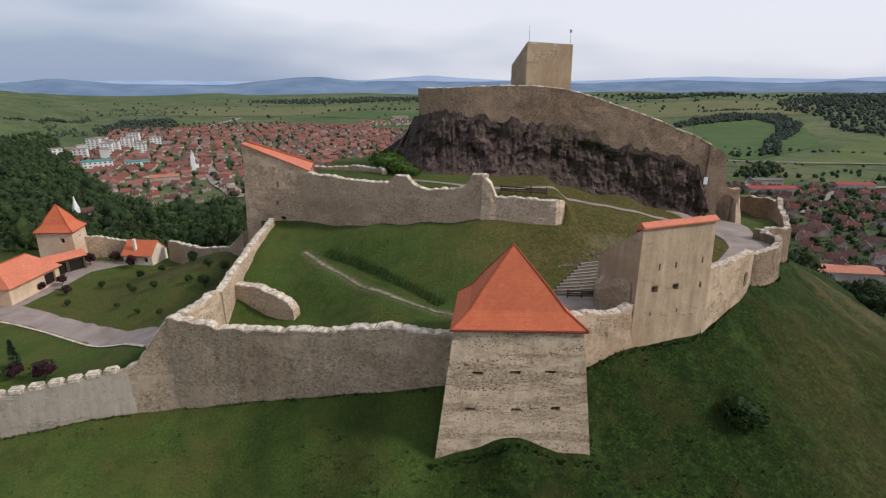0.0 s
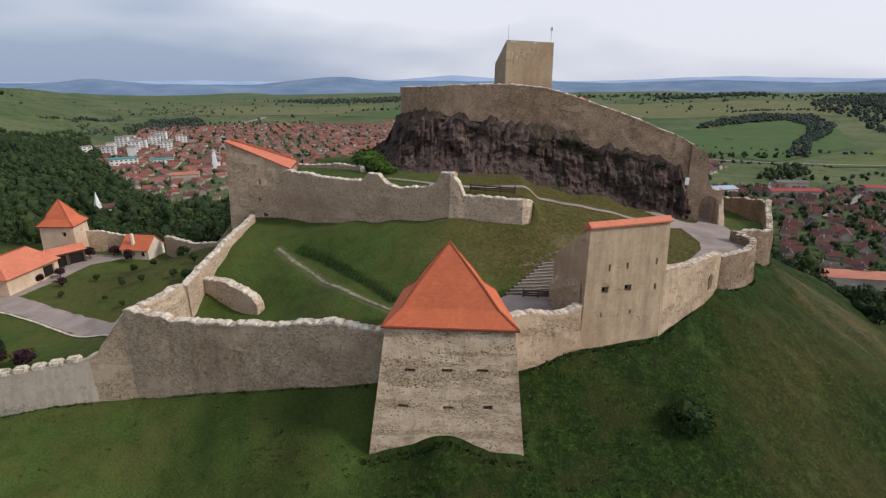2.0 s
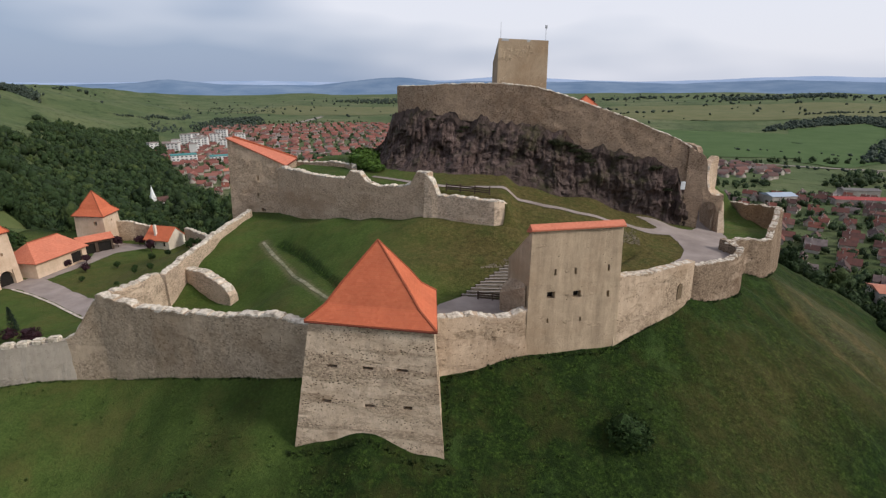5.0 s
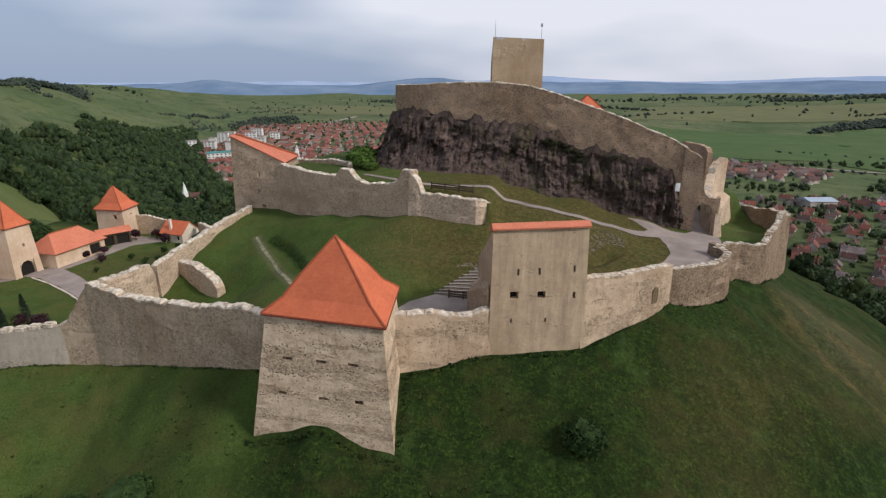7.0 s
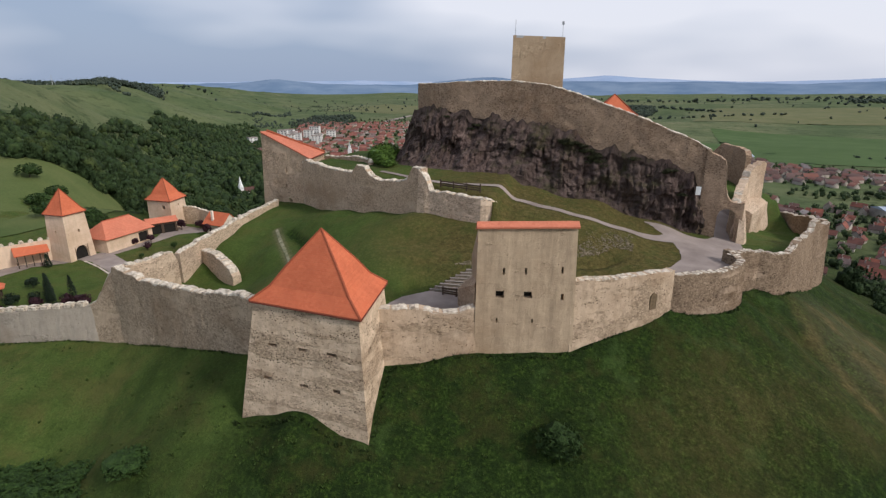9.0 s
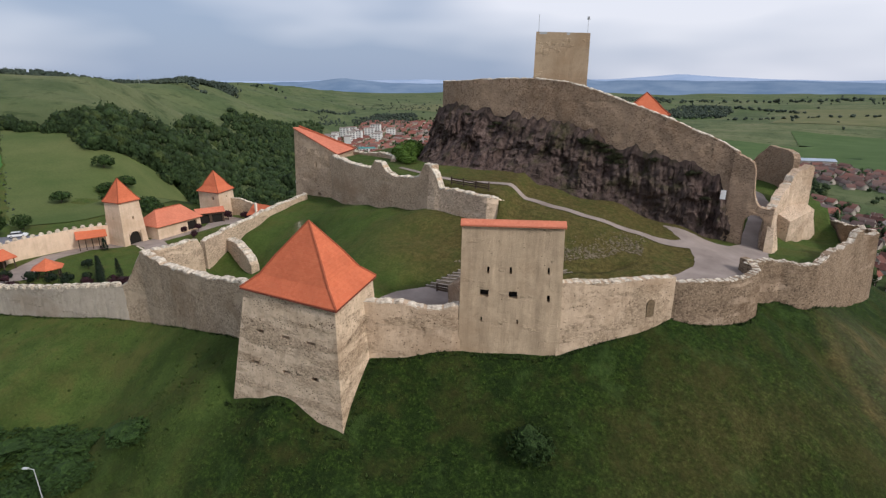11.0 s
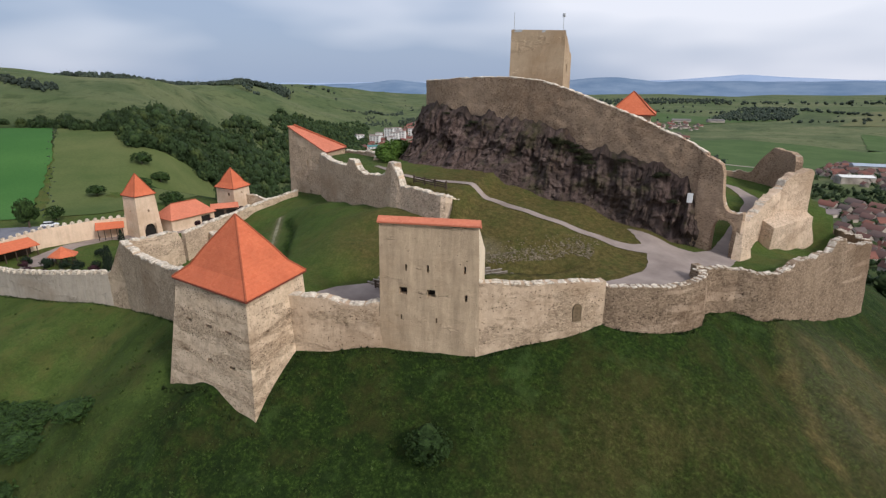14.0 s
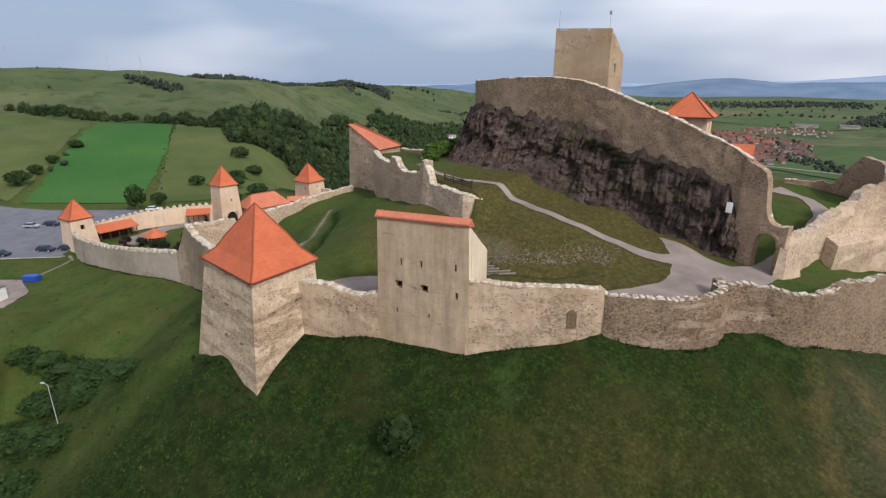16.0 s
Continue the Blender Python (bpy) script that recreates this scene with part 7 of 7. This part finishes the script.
HOUSES = [town_house(8.4, 5.6, 2.8, 2.6, 1), town_house(10.4, 6, 3.0, 2.7, 2), town_house(7, 6.2, 2.8, 2.7, 3), town_house(12, 6, 3.2, 2.8, 4), town_house(6.5, 5, 2.5, 2.2, 5)]
TOWN_W = [(-150, 352), (-215, 350), (-262, 390), (-330, 475), (-400, 540), (-480, 640), (-560, 820), (-640, 1000), (-560, 1210), (-420, 1260), (-250, 1160), (-60, 1010), (-20, 760), (-60, 560), (-100, 420)]
TOWN_E = [(95, 262), (150, 235), (190, 205), (250, 215), (300, 300), (352, 400), (330, 432), (262, 436), (190, 420), (140, 395), (110, 330)]
TOWN_N = [(104, 600), (128, 560), (165, 500), (240, 498), (276, 545), (262, 600), (222, 612), (205, 640), (180, 715), (140, 745), (112, 680)]
TOWN_S = [(70, 330), (100, 300), (128, 330), (150, 372), (140, 440), (112, 462), (84, 420)]
TOWN_FAR = [(-190, 1120), (-60, 1130), (-50, 1230), (-120, 1330), (-210, 1260)]


def fill_town(poly, angle, along, across, seed, near_limit):
    """Rows of houses along lanes, the nearest as things of their own."""
    r = random.Random(seed)
    c, s = math.cos(radians(angle)), math.sin(radians(angle))
    cx, cy = poly[0]
    near, far = [], []
    lo_x, hi_x, lo_y, hi_y = min(p[0] for p in poly), max(p[0] for p in poly), min(p[1] for p in poly), max(p[1] for p in poly)
    for i in range(-70, 70):
        for j in range(-70, 70):
            u, v = i * along + r.uniform(-0.3, 0.3) * along, j * across + r.uniform(-0.25, 0.25) * across
            x, y = cx + u * c - v * s, cy + u * s + v * c
            if not (lo_x < x < hi_x and lo_y < y < hi_y):
                continue
            if not inside_of(np.array(x), np.array(y), poly) or r.random() < 0.16:
                continue
            row = (x, y, angle + r.choice((0, 90, 90)) + r.uniform(-9, 9), r.randrange(5), r.uniform(0.85, 1.2))
            (near if math.hypot(x, y) < near_limit else far).append(row)
    return near, far


near_w, far_w = fill_town(TOWN_W, 114, 12.0, 17, 1, 450)
near_e, far_e = fill_town(TOWN_E, 62, 10.5, 14.5, 2, 900)
near_n, far_n = fill_town(TOWN_N, 20, 10, 12.5, 3, 10)
_, far_s = fill_town(TOWN_S, 40, 10, 13, 6, 10)
_, far_i = fill_town(TOWN_FAR, 30, 17, 24, 4, 10)
things = (near_e[:230] + near_w)[:290]
far_rows = far_w + far_e + far_n + far_s + far_i + (near_e[:230] + near_w)[290:] + near_e[230:]
first = [True] * 5
for x, y, deg, k, s in things:
    zz = float(ground(np.array([x]), np.array([y]))[0])
    if first[k]:
        placed(HOUSES[k], x, y, deg, zz)
        first[k] = False
    else:
        copy_thing(HOUSES[k], pose(x, y, zz, 0, 0, deg) @ Matrix.Scale(0.76 * s, 4))


def box_house(w, d, h, rise):
    a, b = w / 2, d / 2
    wall_v = np.array([(-a, -b, -2), (a, -b, -2), (a, b, -2), (-a, b, -2), (-a, -b, h), (a, -b, h), (a, b, h), (-a, b, h), (-a, 0, h + rise), (a, 0, h + rise)], float)
    wall_f = np.array([(0, 1, 5), (0, 5, 4), (2, 3, 7), (2, 7, 6), (3, 0, 4), (3, 4, 7), (7, 4, 8), (1, 2, 6), (1, 6, 5), (5, 6, 9)])
    o = 0.5
    e = h - rise / b * o + 0.1
    roof_v = np.array([(-a - o, -b - o, e), (a + o, -b - o, e), (a + o, 0, h + rise + 0.12), (-a - o, 0, h + rise + 0.12), (a + o, b + o, e), (-a - o, b + o, e)], float)
    roof_f = np.array([(0, 1, 2), (0, 2, 3), (2, 4, 5), (2, 5, 3)])
    return (wall_v, wall_f), (roof_v, roof_f)


BOXES = [box_house(*s) for s in ((9.5, 6.5, 3.0, 2.8), (12, 7, 3.4, 3.0), (8.5, 7.5, 3.0, 3.2), (14, 7.5, 3.8, 3.4), (17, 8, 4.2, 3.6))]
for side, roofing, where in ((lambda x, y: x < 20 and x < -y * 0.09, M_FAR_ROOF, "town"), (lambda x, y: x >= 20 or x >= -y * 0.09, M_EAST_ROOF, "eastern village")):
    picked = [f for f in far_rows if side(f[0], f[1])]
    rows = [(x, y, float(z), s * 0.68, 0.72, radians(deg), k) for (x, y, deg, k, s), z in zip(picked, ground(np.array([f[0] for f in picked]), np.array([f[1] for f in picked])))]
    joined("far_houses", [b[0] for b in BOXES], rows, M_TOWN_WALL, "pale walls of the far houses of the " + where, "houses")
    joined("far_roofs", [b[1] for b in BOXES], rows, roofing, "tile roofs of the far houses of the " + where, "roofs")
town_trees = scatter(TOWN_W, 11, 51, 3, 8, keep=0.38) + scatter(TOWN_E, 8, 52, 2.5, 7.5, keep=0.62) + scatter(TOWN_S, 9, 57, 3, 8, keep=0.6) + scatter([(226, 345), (255, 328), (239, 300), (285, 318), (300, 345), (250, 362)], 6.5, 58, 3, 8, keep=0.8) + scatter([(273, 476), (320, 536), (362, 548), (332, 496), (290, 470)], 7, 59, 6, 12, keep=0.8) + scatter([(150, 452), (190, 440), (235, 470), (225, 485), (170, 478)], 7, 60, 3, 7, keep=0.85) + scatter([(86, 470), (130, 462), (150, 500), (120, 545), (80, 520)], 7, 61, 3, 8, keep=0.8) + scatter([(150, 360), (190, 362), (260, 430), (240, 445), (170, 395)], 9, 56, 4, 8, keep=0.7) + scatter(TOWN_N, 9, 53, 3, 6, keep=0.6) + scatter([(60, 560), (420, 640), (430, 680), (60, 600)], 13, 54, 4, 8, keep=0.7) + scatter([(330, 330), (430, 420), (420, 520), (300, 480)], 13, 55, 3, 8, keep=0.55)
joined("town_trees", MID_CROWNS, town_trees, M_GARDEN, "garden trees among the town houses", "trees")


def block(x, y, deg, w, d, floors, label="pale concrete apartment block with a flat roof", roof=None):
    ob = thing("apartment_block", label, "apartment block", "apartment blocks of the town")
    h = floors * 3.0
    part("wall", boxed(-w / 2, -d / 2, -2, w / 2, d / 2, h), M_BLOCK, ob)
    part("roof", boxed(-w / 2 - 0.3, -d / 2 - 0.3, h, w / 2 + 0.3, d / 2 + 0.3, h + 0.7), roof or M_GRAVEL, ob)
    n = int(w / 4)
    for f in range(floors):
        for k in range(n):
            for y0 in (-d / 2 - 0.06, d / 2 - 0.04):
                part("window", boxed(-w / 2 + (k + 0.25) * w / n, y0, f * 3 + 0.9, -w / 2 + (k + 0.7) * w / n, y0 + 0.1, f * 3 + 2.3), M_WIN, ob)
    return placed(ob, x, y, deg)


M_TEAL = plain("teal_sheet_roof", (0.05, 0.20, 0.20), (0.08, 0.26, 0.25), 0.2)
for k, (x, y, deg, w, f) in enumerate([(-468, 622, 60, 18, 4), (-438, 622, 20, 22, 4), (-408, 622, 110, 20, 4), (-489, 724, 20, 24, 5), (-458, 708, 100, 20, 5), (-452, 742, 25, 24, 5), (-478, 802, 15, 26, 5), (-405, 690, 30, 22, 4), (-430, 660, 25, 20, 5), (-470, 672, 110, 18, 4), (-440, 690, 20, 22, 5), (-505, 765, 15, 24, 4), (-430, 775, 25, 22, 4), (-420, 720, 100, 18, 4)]):
    block(x, y, deg, w * 0.66, 9, f)
block(-352, 520, 40, 26, 14, 3, "white school block with a teal sheet roof", M_TEAL)
block(-325, 545, 40, 20, 12, 2, "low white annexe with a teal sheet roof", M_TEAL)


def chapel(x, y):
    ob = gable_house("church", "small white church with a slender spire among the trees", 9, 5, 5, 3, M_WHITE, M_TOWN_ROOF, 0.3, (), None, "church")
    part("tower", boxed(-6.5, -1.6, -2, -3.5, 1.6, 9.5, None, 0.05), M_WHITE, ob)
    bm = bmesh.new()
    tube(bm, (-5, 0, 9.5), (-5, 0, 16.5), 1.7, 0.05, 8)
    part("spire", bm, M_WHITE, ob)
    return placed(ob, x, y, 60)


chapel(-221, 307)


def street_church(x, y):
    ob = gable_house("church", "white church with a tall stepped belfry on the main street", 20, 9, 8, 5, M_WHITE, M_TOWN_ROOF, 0.4, [(-6, -4.6, 2, 5.5), (-1, 0.4, 2, 5.5), (4, 5.4, 2, 5.5)], None, "church")
    tower = part("belfry", boxed(-13.5, -2.6, -2, -8.5, 2.6, 17, None, 0.1), M_WHITE, ob)
    part("cornice", boxed(-13.9, -3.0, 17, -8.1, 3.0, 17.6, None, 0.1), M_WHITE, tower)
    part("lantern", boxed(-12.8, -1.8, 17.6, -9.2, 1.8, 21.5, None, 0.1), M_WHITE, tower)
    part("spire", tube(bmesh.new(), (-11, 0, 21.5), (-11, 0, 27), 2.0, 0.1, 8), M_METAL, tower)
    for z in (6.0, 12.5):
        part("window", boxed(-11.6, -2.68, z, -10.4, -2.5, z + 2.4), M_WIN, tower)
    ob.scale = (0.78, 0.78, 0.78)
    return placed(ob, x, y, 110)


street_church(-258, 530)


def warehouse(name, label, x, y, deg, w, d, h, mat):
    ob = thing(name, label, "warehouse")
    part("wall", boxed(-w / 2, -d / 2, -3, w / 2, d / 2, h), M_TOWN_WALL, ob)
    bm = bmesh.new()
    vs = [bm.verts.new((sx * (w / 2 + 0.5), y0, z)) for sx in (-1, 1) for y0, z in ((-d / 2 - 0.5, h), (0, h + d * 0.12), (d / 2 + 0.5, h))]
    bm.faces.new((vs[0], vs[3], vs[4], vs[1]))
    bm.faces.new((vs[1], vs[4], vs[5], vs[2]))
    bm.faces.new((vs[0], vs[1], vs[2]))
    bm.faces.new((vs[3], vs[5], vs[4]))
    part("roof", bm, mat, ob)
    return placed(ob, x, y, deg)


M_DULL = plain("dull_grey_sheet", (0.11, 0.10, 0.095), (0.20, 0.185, 0.17), 0.03)
M_SHEET = plain("grey_blue_sheet_roof", (0.30, 0.35, 0.42), (0.38, 0.43, 0.50), 0.1)
M_REDSHEET = plain("red_sheet_roof", (0.24, 0.042, 0.038), (0.34, 0.07, 0.06), 0.1)
M_ORANGE = plain("orange_tile_sheet", (0.36, 0.13, 0.08), (0.46, 0.19, 0.12), 0.2)
warehouse("warehouse", "large grey warehouse with a pale sheet roof in the eastern village", 203, 396, 15, 19, 14, 6, M_SHEET)
warehouse("factory_hall", "white industrial hall beyond the village", 128, 572, 20, 26, 12, 6, M_BLOCK)
warehouse("factory_hall", "grey industrial hall beyond the village", 160, 690, 10, 44, 16, 6, M_SHEET)
warehouse("farm_hall", "low grey farm hall behind the trees", 283, 444, 0, 26, 10, 5, M_DULL)
warehouse("market_hall", "long hall with a faded orange roof at the hill's foot", 176, 213, -8, 30, 11, 5, M_ORANGE)
warehouse("farm_hall", "long farm hall with a red sheet roof", 262, 404, 0, 38, 11, 5, M_REDSHEET)
warehouse("farm_hall", "long farm hall with a red sheet roof by the meadow", 345, 425, -5, 30, 11, 5, M_REDSHEET)
warehouse("town_hall", "large hall with a bright tile roof in the town", -236, 430, 25, 22, 13, 7, M_ORANGE)
for k, (x, y, w) in enumerate([(-110, 1340, 40), (-40, 1350, 34)]):
    warehouse("factory_hall", "long pale factory hall on the far edge of town", x, y, 10 + 7 * k, w, 24, 5, M_DULL)

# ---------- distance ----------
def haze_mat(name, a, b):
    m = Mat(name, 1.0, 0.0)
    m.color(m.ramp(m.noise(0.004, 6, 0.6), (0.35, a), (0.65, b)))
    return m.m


def ridge(name, label, dist, az0, az1, profile, mat, base=-60, seed=0):
    """A far mountain range: a rounded mesh ridge; profile: (azimuth, height)."""
    verts, faces, n, rows = [], [], 160, 7
    for i in range(n + 1):
        az = az0 + (az1 - az0) * i / n
        h = np.interp(az, [p[0] for p in profile], [p[1] for p in profile])
        h = h + 5 * noise.noise((az * 0.35, seed, 0)) + 2.5 * noise.noise((az * 1.1, seed, 3))
        for k in range(rows):
            u = k / (rows - 1)
            r = dist - 700 * (1 - u)
            z = base + (h - base) * (math.sin(u * math.pi / 2) ** 1.3)
            verts.append((-r * math.sin(radians(az)), r * math.cos(radians(az)), z))
    for i in range(n):
        for k in range(rows - 1):
            a = i * rows + k
            faces.append((a, a + 1, a + rows + 1, a + rows))
    return tagged(new(name, mesh_of(name, verts, faces, mat, True)), label, "mountains", "", "structure")


# The blue of distance haze is put into the base colour of both ranges.
M_MOUNT = haze_mat("haze_blue_wooded_mountain", (0.125, 0.185, 0.275), (0.19, 0.252, 0.34))
M_MOUNT_FAR = haze_mat("haze_pale_blue_mountain", (0.27, 0.35, 0.49), (0.34, 0.41, 0.54))
ridge("backdrop", "wooded mountain range on the horizon, its blue haze painted on", 4300, 75, -75, [(-75, 40), (-48, 44), (-40, 40), (-37, 50), (-33, 30), (-29, 42), (-23, 54), (-15, 30), (-8, 46), (0, 44), (5, 52), (8.7, 42), (12.7, 80), (15, 76), (18, 52), (22, 20), (31, 26), (36, 62), (39, 34), (45, 25), (75, 30)], M_MOUNT, seed=1)
ridge("backdrop", "far mountain range on the horizon, its pale blue haze painted on", 4800, 75, -75, [(-75, 50), (-48, 58), (-40, 76), (-36, 60), (-25, 84), (-18, 60), (-12, 46), (-5, 62), (1.5, 98), (4, 84), (8, 60), (20, 46), (28, 54), (36, 46), (45, 38), (60, 45), (75, 50)], M_MOUNT_FAR, seed=5)


def mast(x, y, high):
    ob = thing("radio_mast", "thin lattice radio mast on the hilltop", "radio mast", "masts on the hill")
    part("pole", tube(bmesh.new(), (0, 0, -2), (0, 0, high), 0.35, 0.12, 6), M_METAL, ob)
    for k in range(3):
        a = k * 2.094
        part("guy_wire", tube(bmesh.new(), (8 * math.cos(a), 8 * math.sin(a), -1), (0, 0, high * 0.8), 0.06, None, 4), M_METAL, ob)
    return placed(ob, x, y, 0)


for x, y, h in ((-640, 130, 32), (-690, 235, 26), (-700, 275, 26), (-700, 455, 14), (-760, 560, 14)):
    mast(x, y, h)


# ---------- rough grass on the castle slope ----------
def tufts(seed, blades):
    """A weed tuft: bent blades leaning outwards."""
    r = np.random.RandomState(seed)
    vs, fs, n = [], [], 0
    for k in range(blades):
        a = r.uniform(0, 6.28)
        o = np.array([math.cos(a), math.sin(a), 0]) * r.uniform(0, 0.25)
        out = np.array([math.cos(a), math.sin(a), 0]) * r.uniform(0.1, 0.5)
        sd = np.array([-math.sin(a), math.cos(a), 0]) * r.uniform(0.10, 0.22)
        h = r.uniform(0.5, 1.0)
        vs.append(np.array([o - sd, o + sd, o + out + [0, 0, h]]))
        fs.append(np.array([[0, 1, 2]]) + n)
        n += 3
    return np.concatenate(vs), np.concatenate(fs)


TUFTS = [tufts(700 + k, 9) for k in range(5)]
M_WEED = leaf_mat("weedy_grass", (0.066, 0.106, 0.024), (0.115, 0.150, 0.040), 0.5)
M_FRINGE = leaf_mat("dark_rank_grass", (0.034, 0.058, 0.014), (0.070, 0.095, 0.026), 0.5)
SLOPE = [(-100, 44), (-60, 46), (-38, 50), (-26, 49.5), (-2, 44), (-2, 38.5), (15, 38.5), (14, 46), (21, 50), (31, 53.5), (40, 60), (45, 59), (51, 63), (53, 71), (66, 93), (72, 104), (92, 92), (86, 60), (70, 38), (52, 22), (20, 18), (-20, 14), (-60, 20)]
r = np.random.RandomState(77)
n = 42000
tx, ty = r.uniform(-100, 92, n), r.uniform(14, 104, n)
patchy = wave_noise(tx, ty, 7, 70) + 0.7 * wave_noise(tx, ty, 2.6, 71)
ok = inside_of(tx, ty, SLOPE) & (patchy > r.uniform(-0.9, 1.1, n)) & (r.uniform(size=n) > np.maximum(smooth(22, 42, tx), 0.75 * smooth(-8, -22, tx)))
tx, ty = tx[ok], ty[ok]
size = r.uniform(0.10, 0.28, tx.size) * (1 + 0.7 * (r.uniform(size=tx.size) < 0.15))
joined("weeds", TUFTS, [(a, b, c - 0.03, s * 1.3, s, r.uniform(0, 6.28), r.randint(0, 99)) for a, b, c, s in zip(tx, ty, ground(tx, ty), size)], M_WEED, "rough tufted grass and weeds on the castle slope", "grass")

# taller grass along the foot of the walls
fringe = []
for line in ([(-31, 52.0), (-11, 48.0), (-1.4, 46.2)], [(-1.6, 39.7), (3, 39.6), (14.6, 39.6)], [(14.4, 40.2), (13.2, 47.6), (21, 51.2), (31.4, 54.8), (40.8, 63.4)], [(41, 63.9), (44.8, 65.8), (49.4, 69.8), (50.6, 73.6)], [(51, 76), (53, 77.6), (57.4, 80.2), (63.6, 92.6)], [(-89, 46.4), (-75, 45.5), (-52, 48.0), (-37, 51.5)]):
    for x, y in resample(line, 0.16):
        fringe.append((x + r.uniform(-0.25, 0.25), y + r.uniform(-0.35, 0.25), r.uniform(0.14, 0.42)))
fz = ground(np.array([p[0] for p in fringe]), np.array([p[1] for p in fringe]))
joined("weeds", TUFTS, [(a, b, c - 0.04, t * 1.2, t, r.uniform(0, 6.28), r.randint(0, 99)) for (a, b, t), c in zip(fringe, fz)], M_FRINGE, "uneven fringe of tall grass at the foot of the walls", "grass")

# ---------- rubble above the seats ----------
r = np.random.RandomState(91)
n = 1800
sx = r.uniform(15, 37, n)
front = np.interp(sx, [p[0] for p in SEAT_FRONT], [p[1] for p in SEAT_FRONT])
sy = front + 4.0 + np.abs(r.normal(0, 1.9, n))
ok = (sx - 15) * 0.5 > (sy - front - 4.0)
sx, sy = sx[ok], sy[ok]
stone_size = r.uniform(0.05, 0.12, sx.size) * (1 + 0.9 * (r.uniform(size=sx.size) < 0.2))
joined("rubble", [(ICO1[0] * (1 + r.uniform(-0.3, 0.3, (len(ICO1[0]), 1))) * [1, 0.8, 0.6], ICO1[1]) for k in range(4)], [(a, b, c + 0.03, t, t, r.uniform(0, 6.28), r.randint(0, 99)) for a, b, c, t in zip(sx, sy, ground(sx, sy), stone_size)], M_RUBBLE, "loose rubble stones on the bank above the seats", "stones")
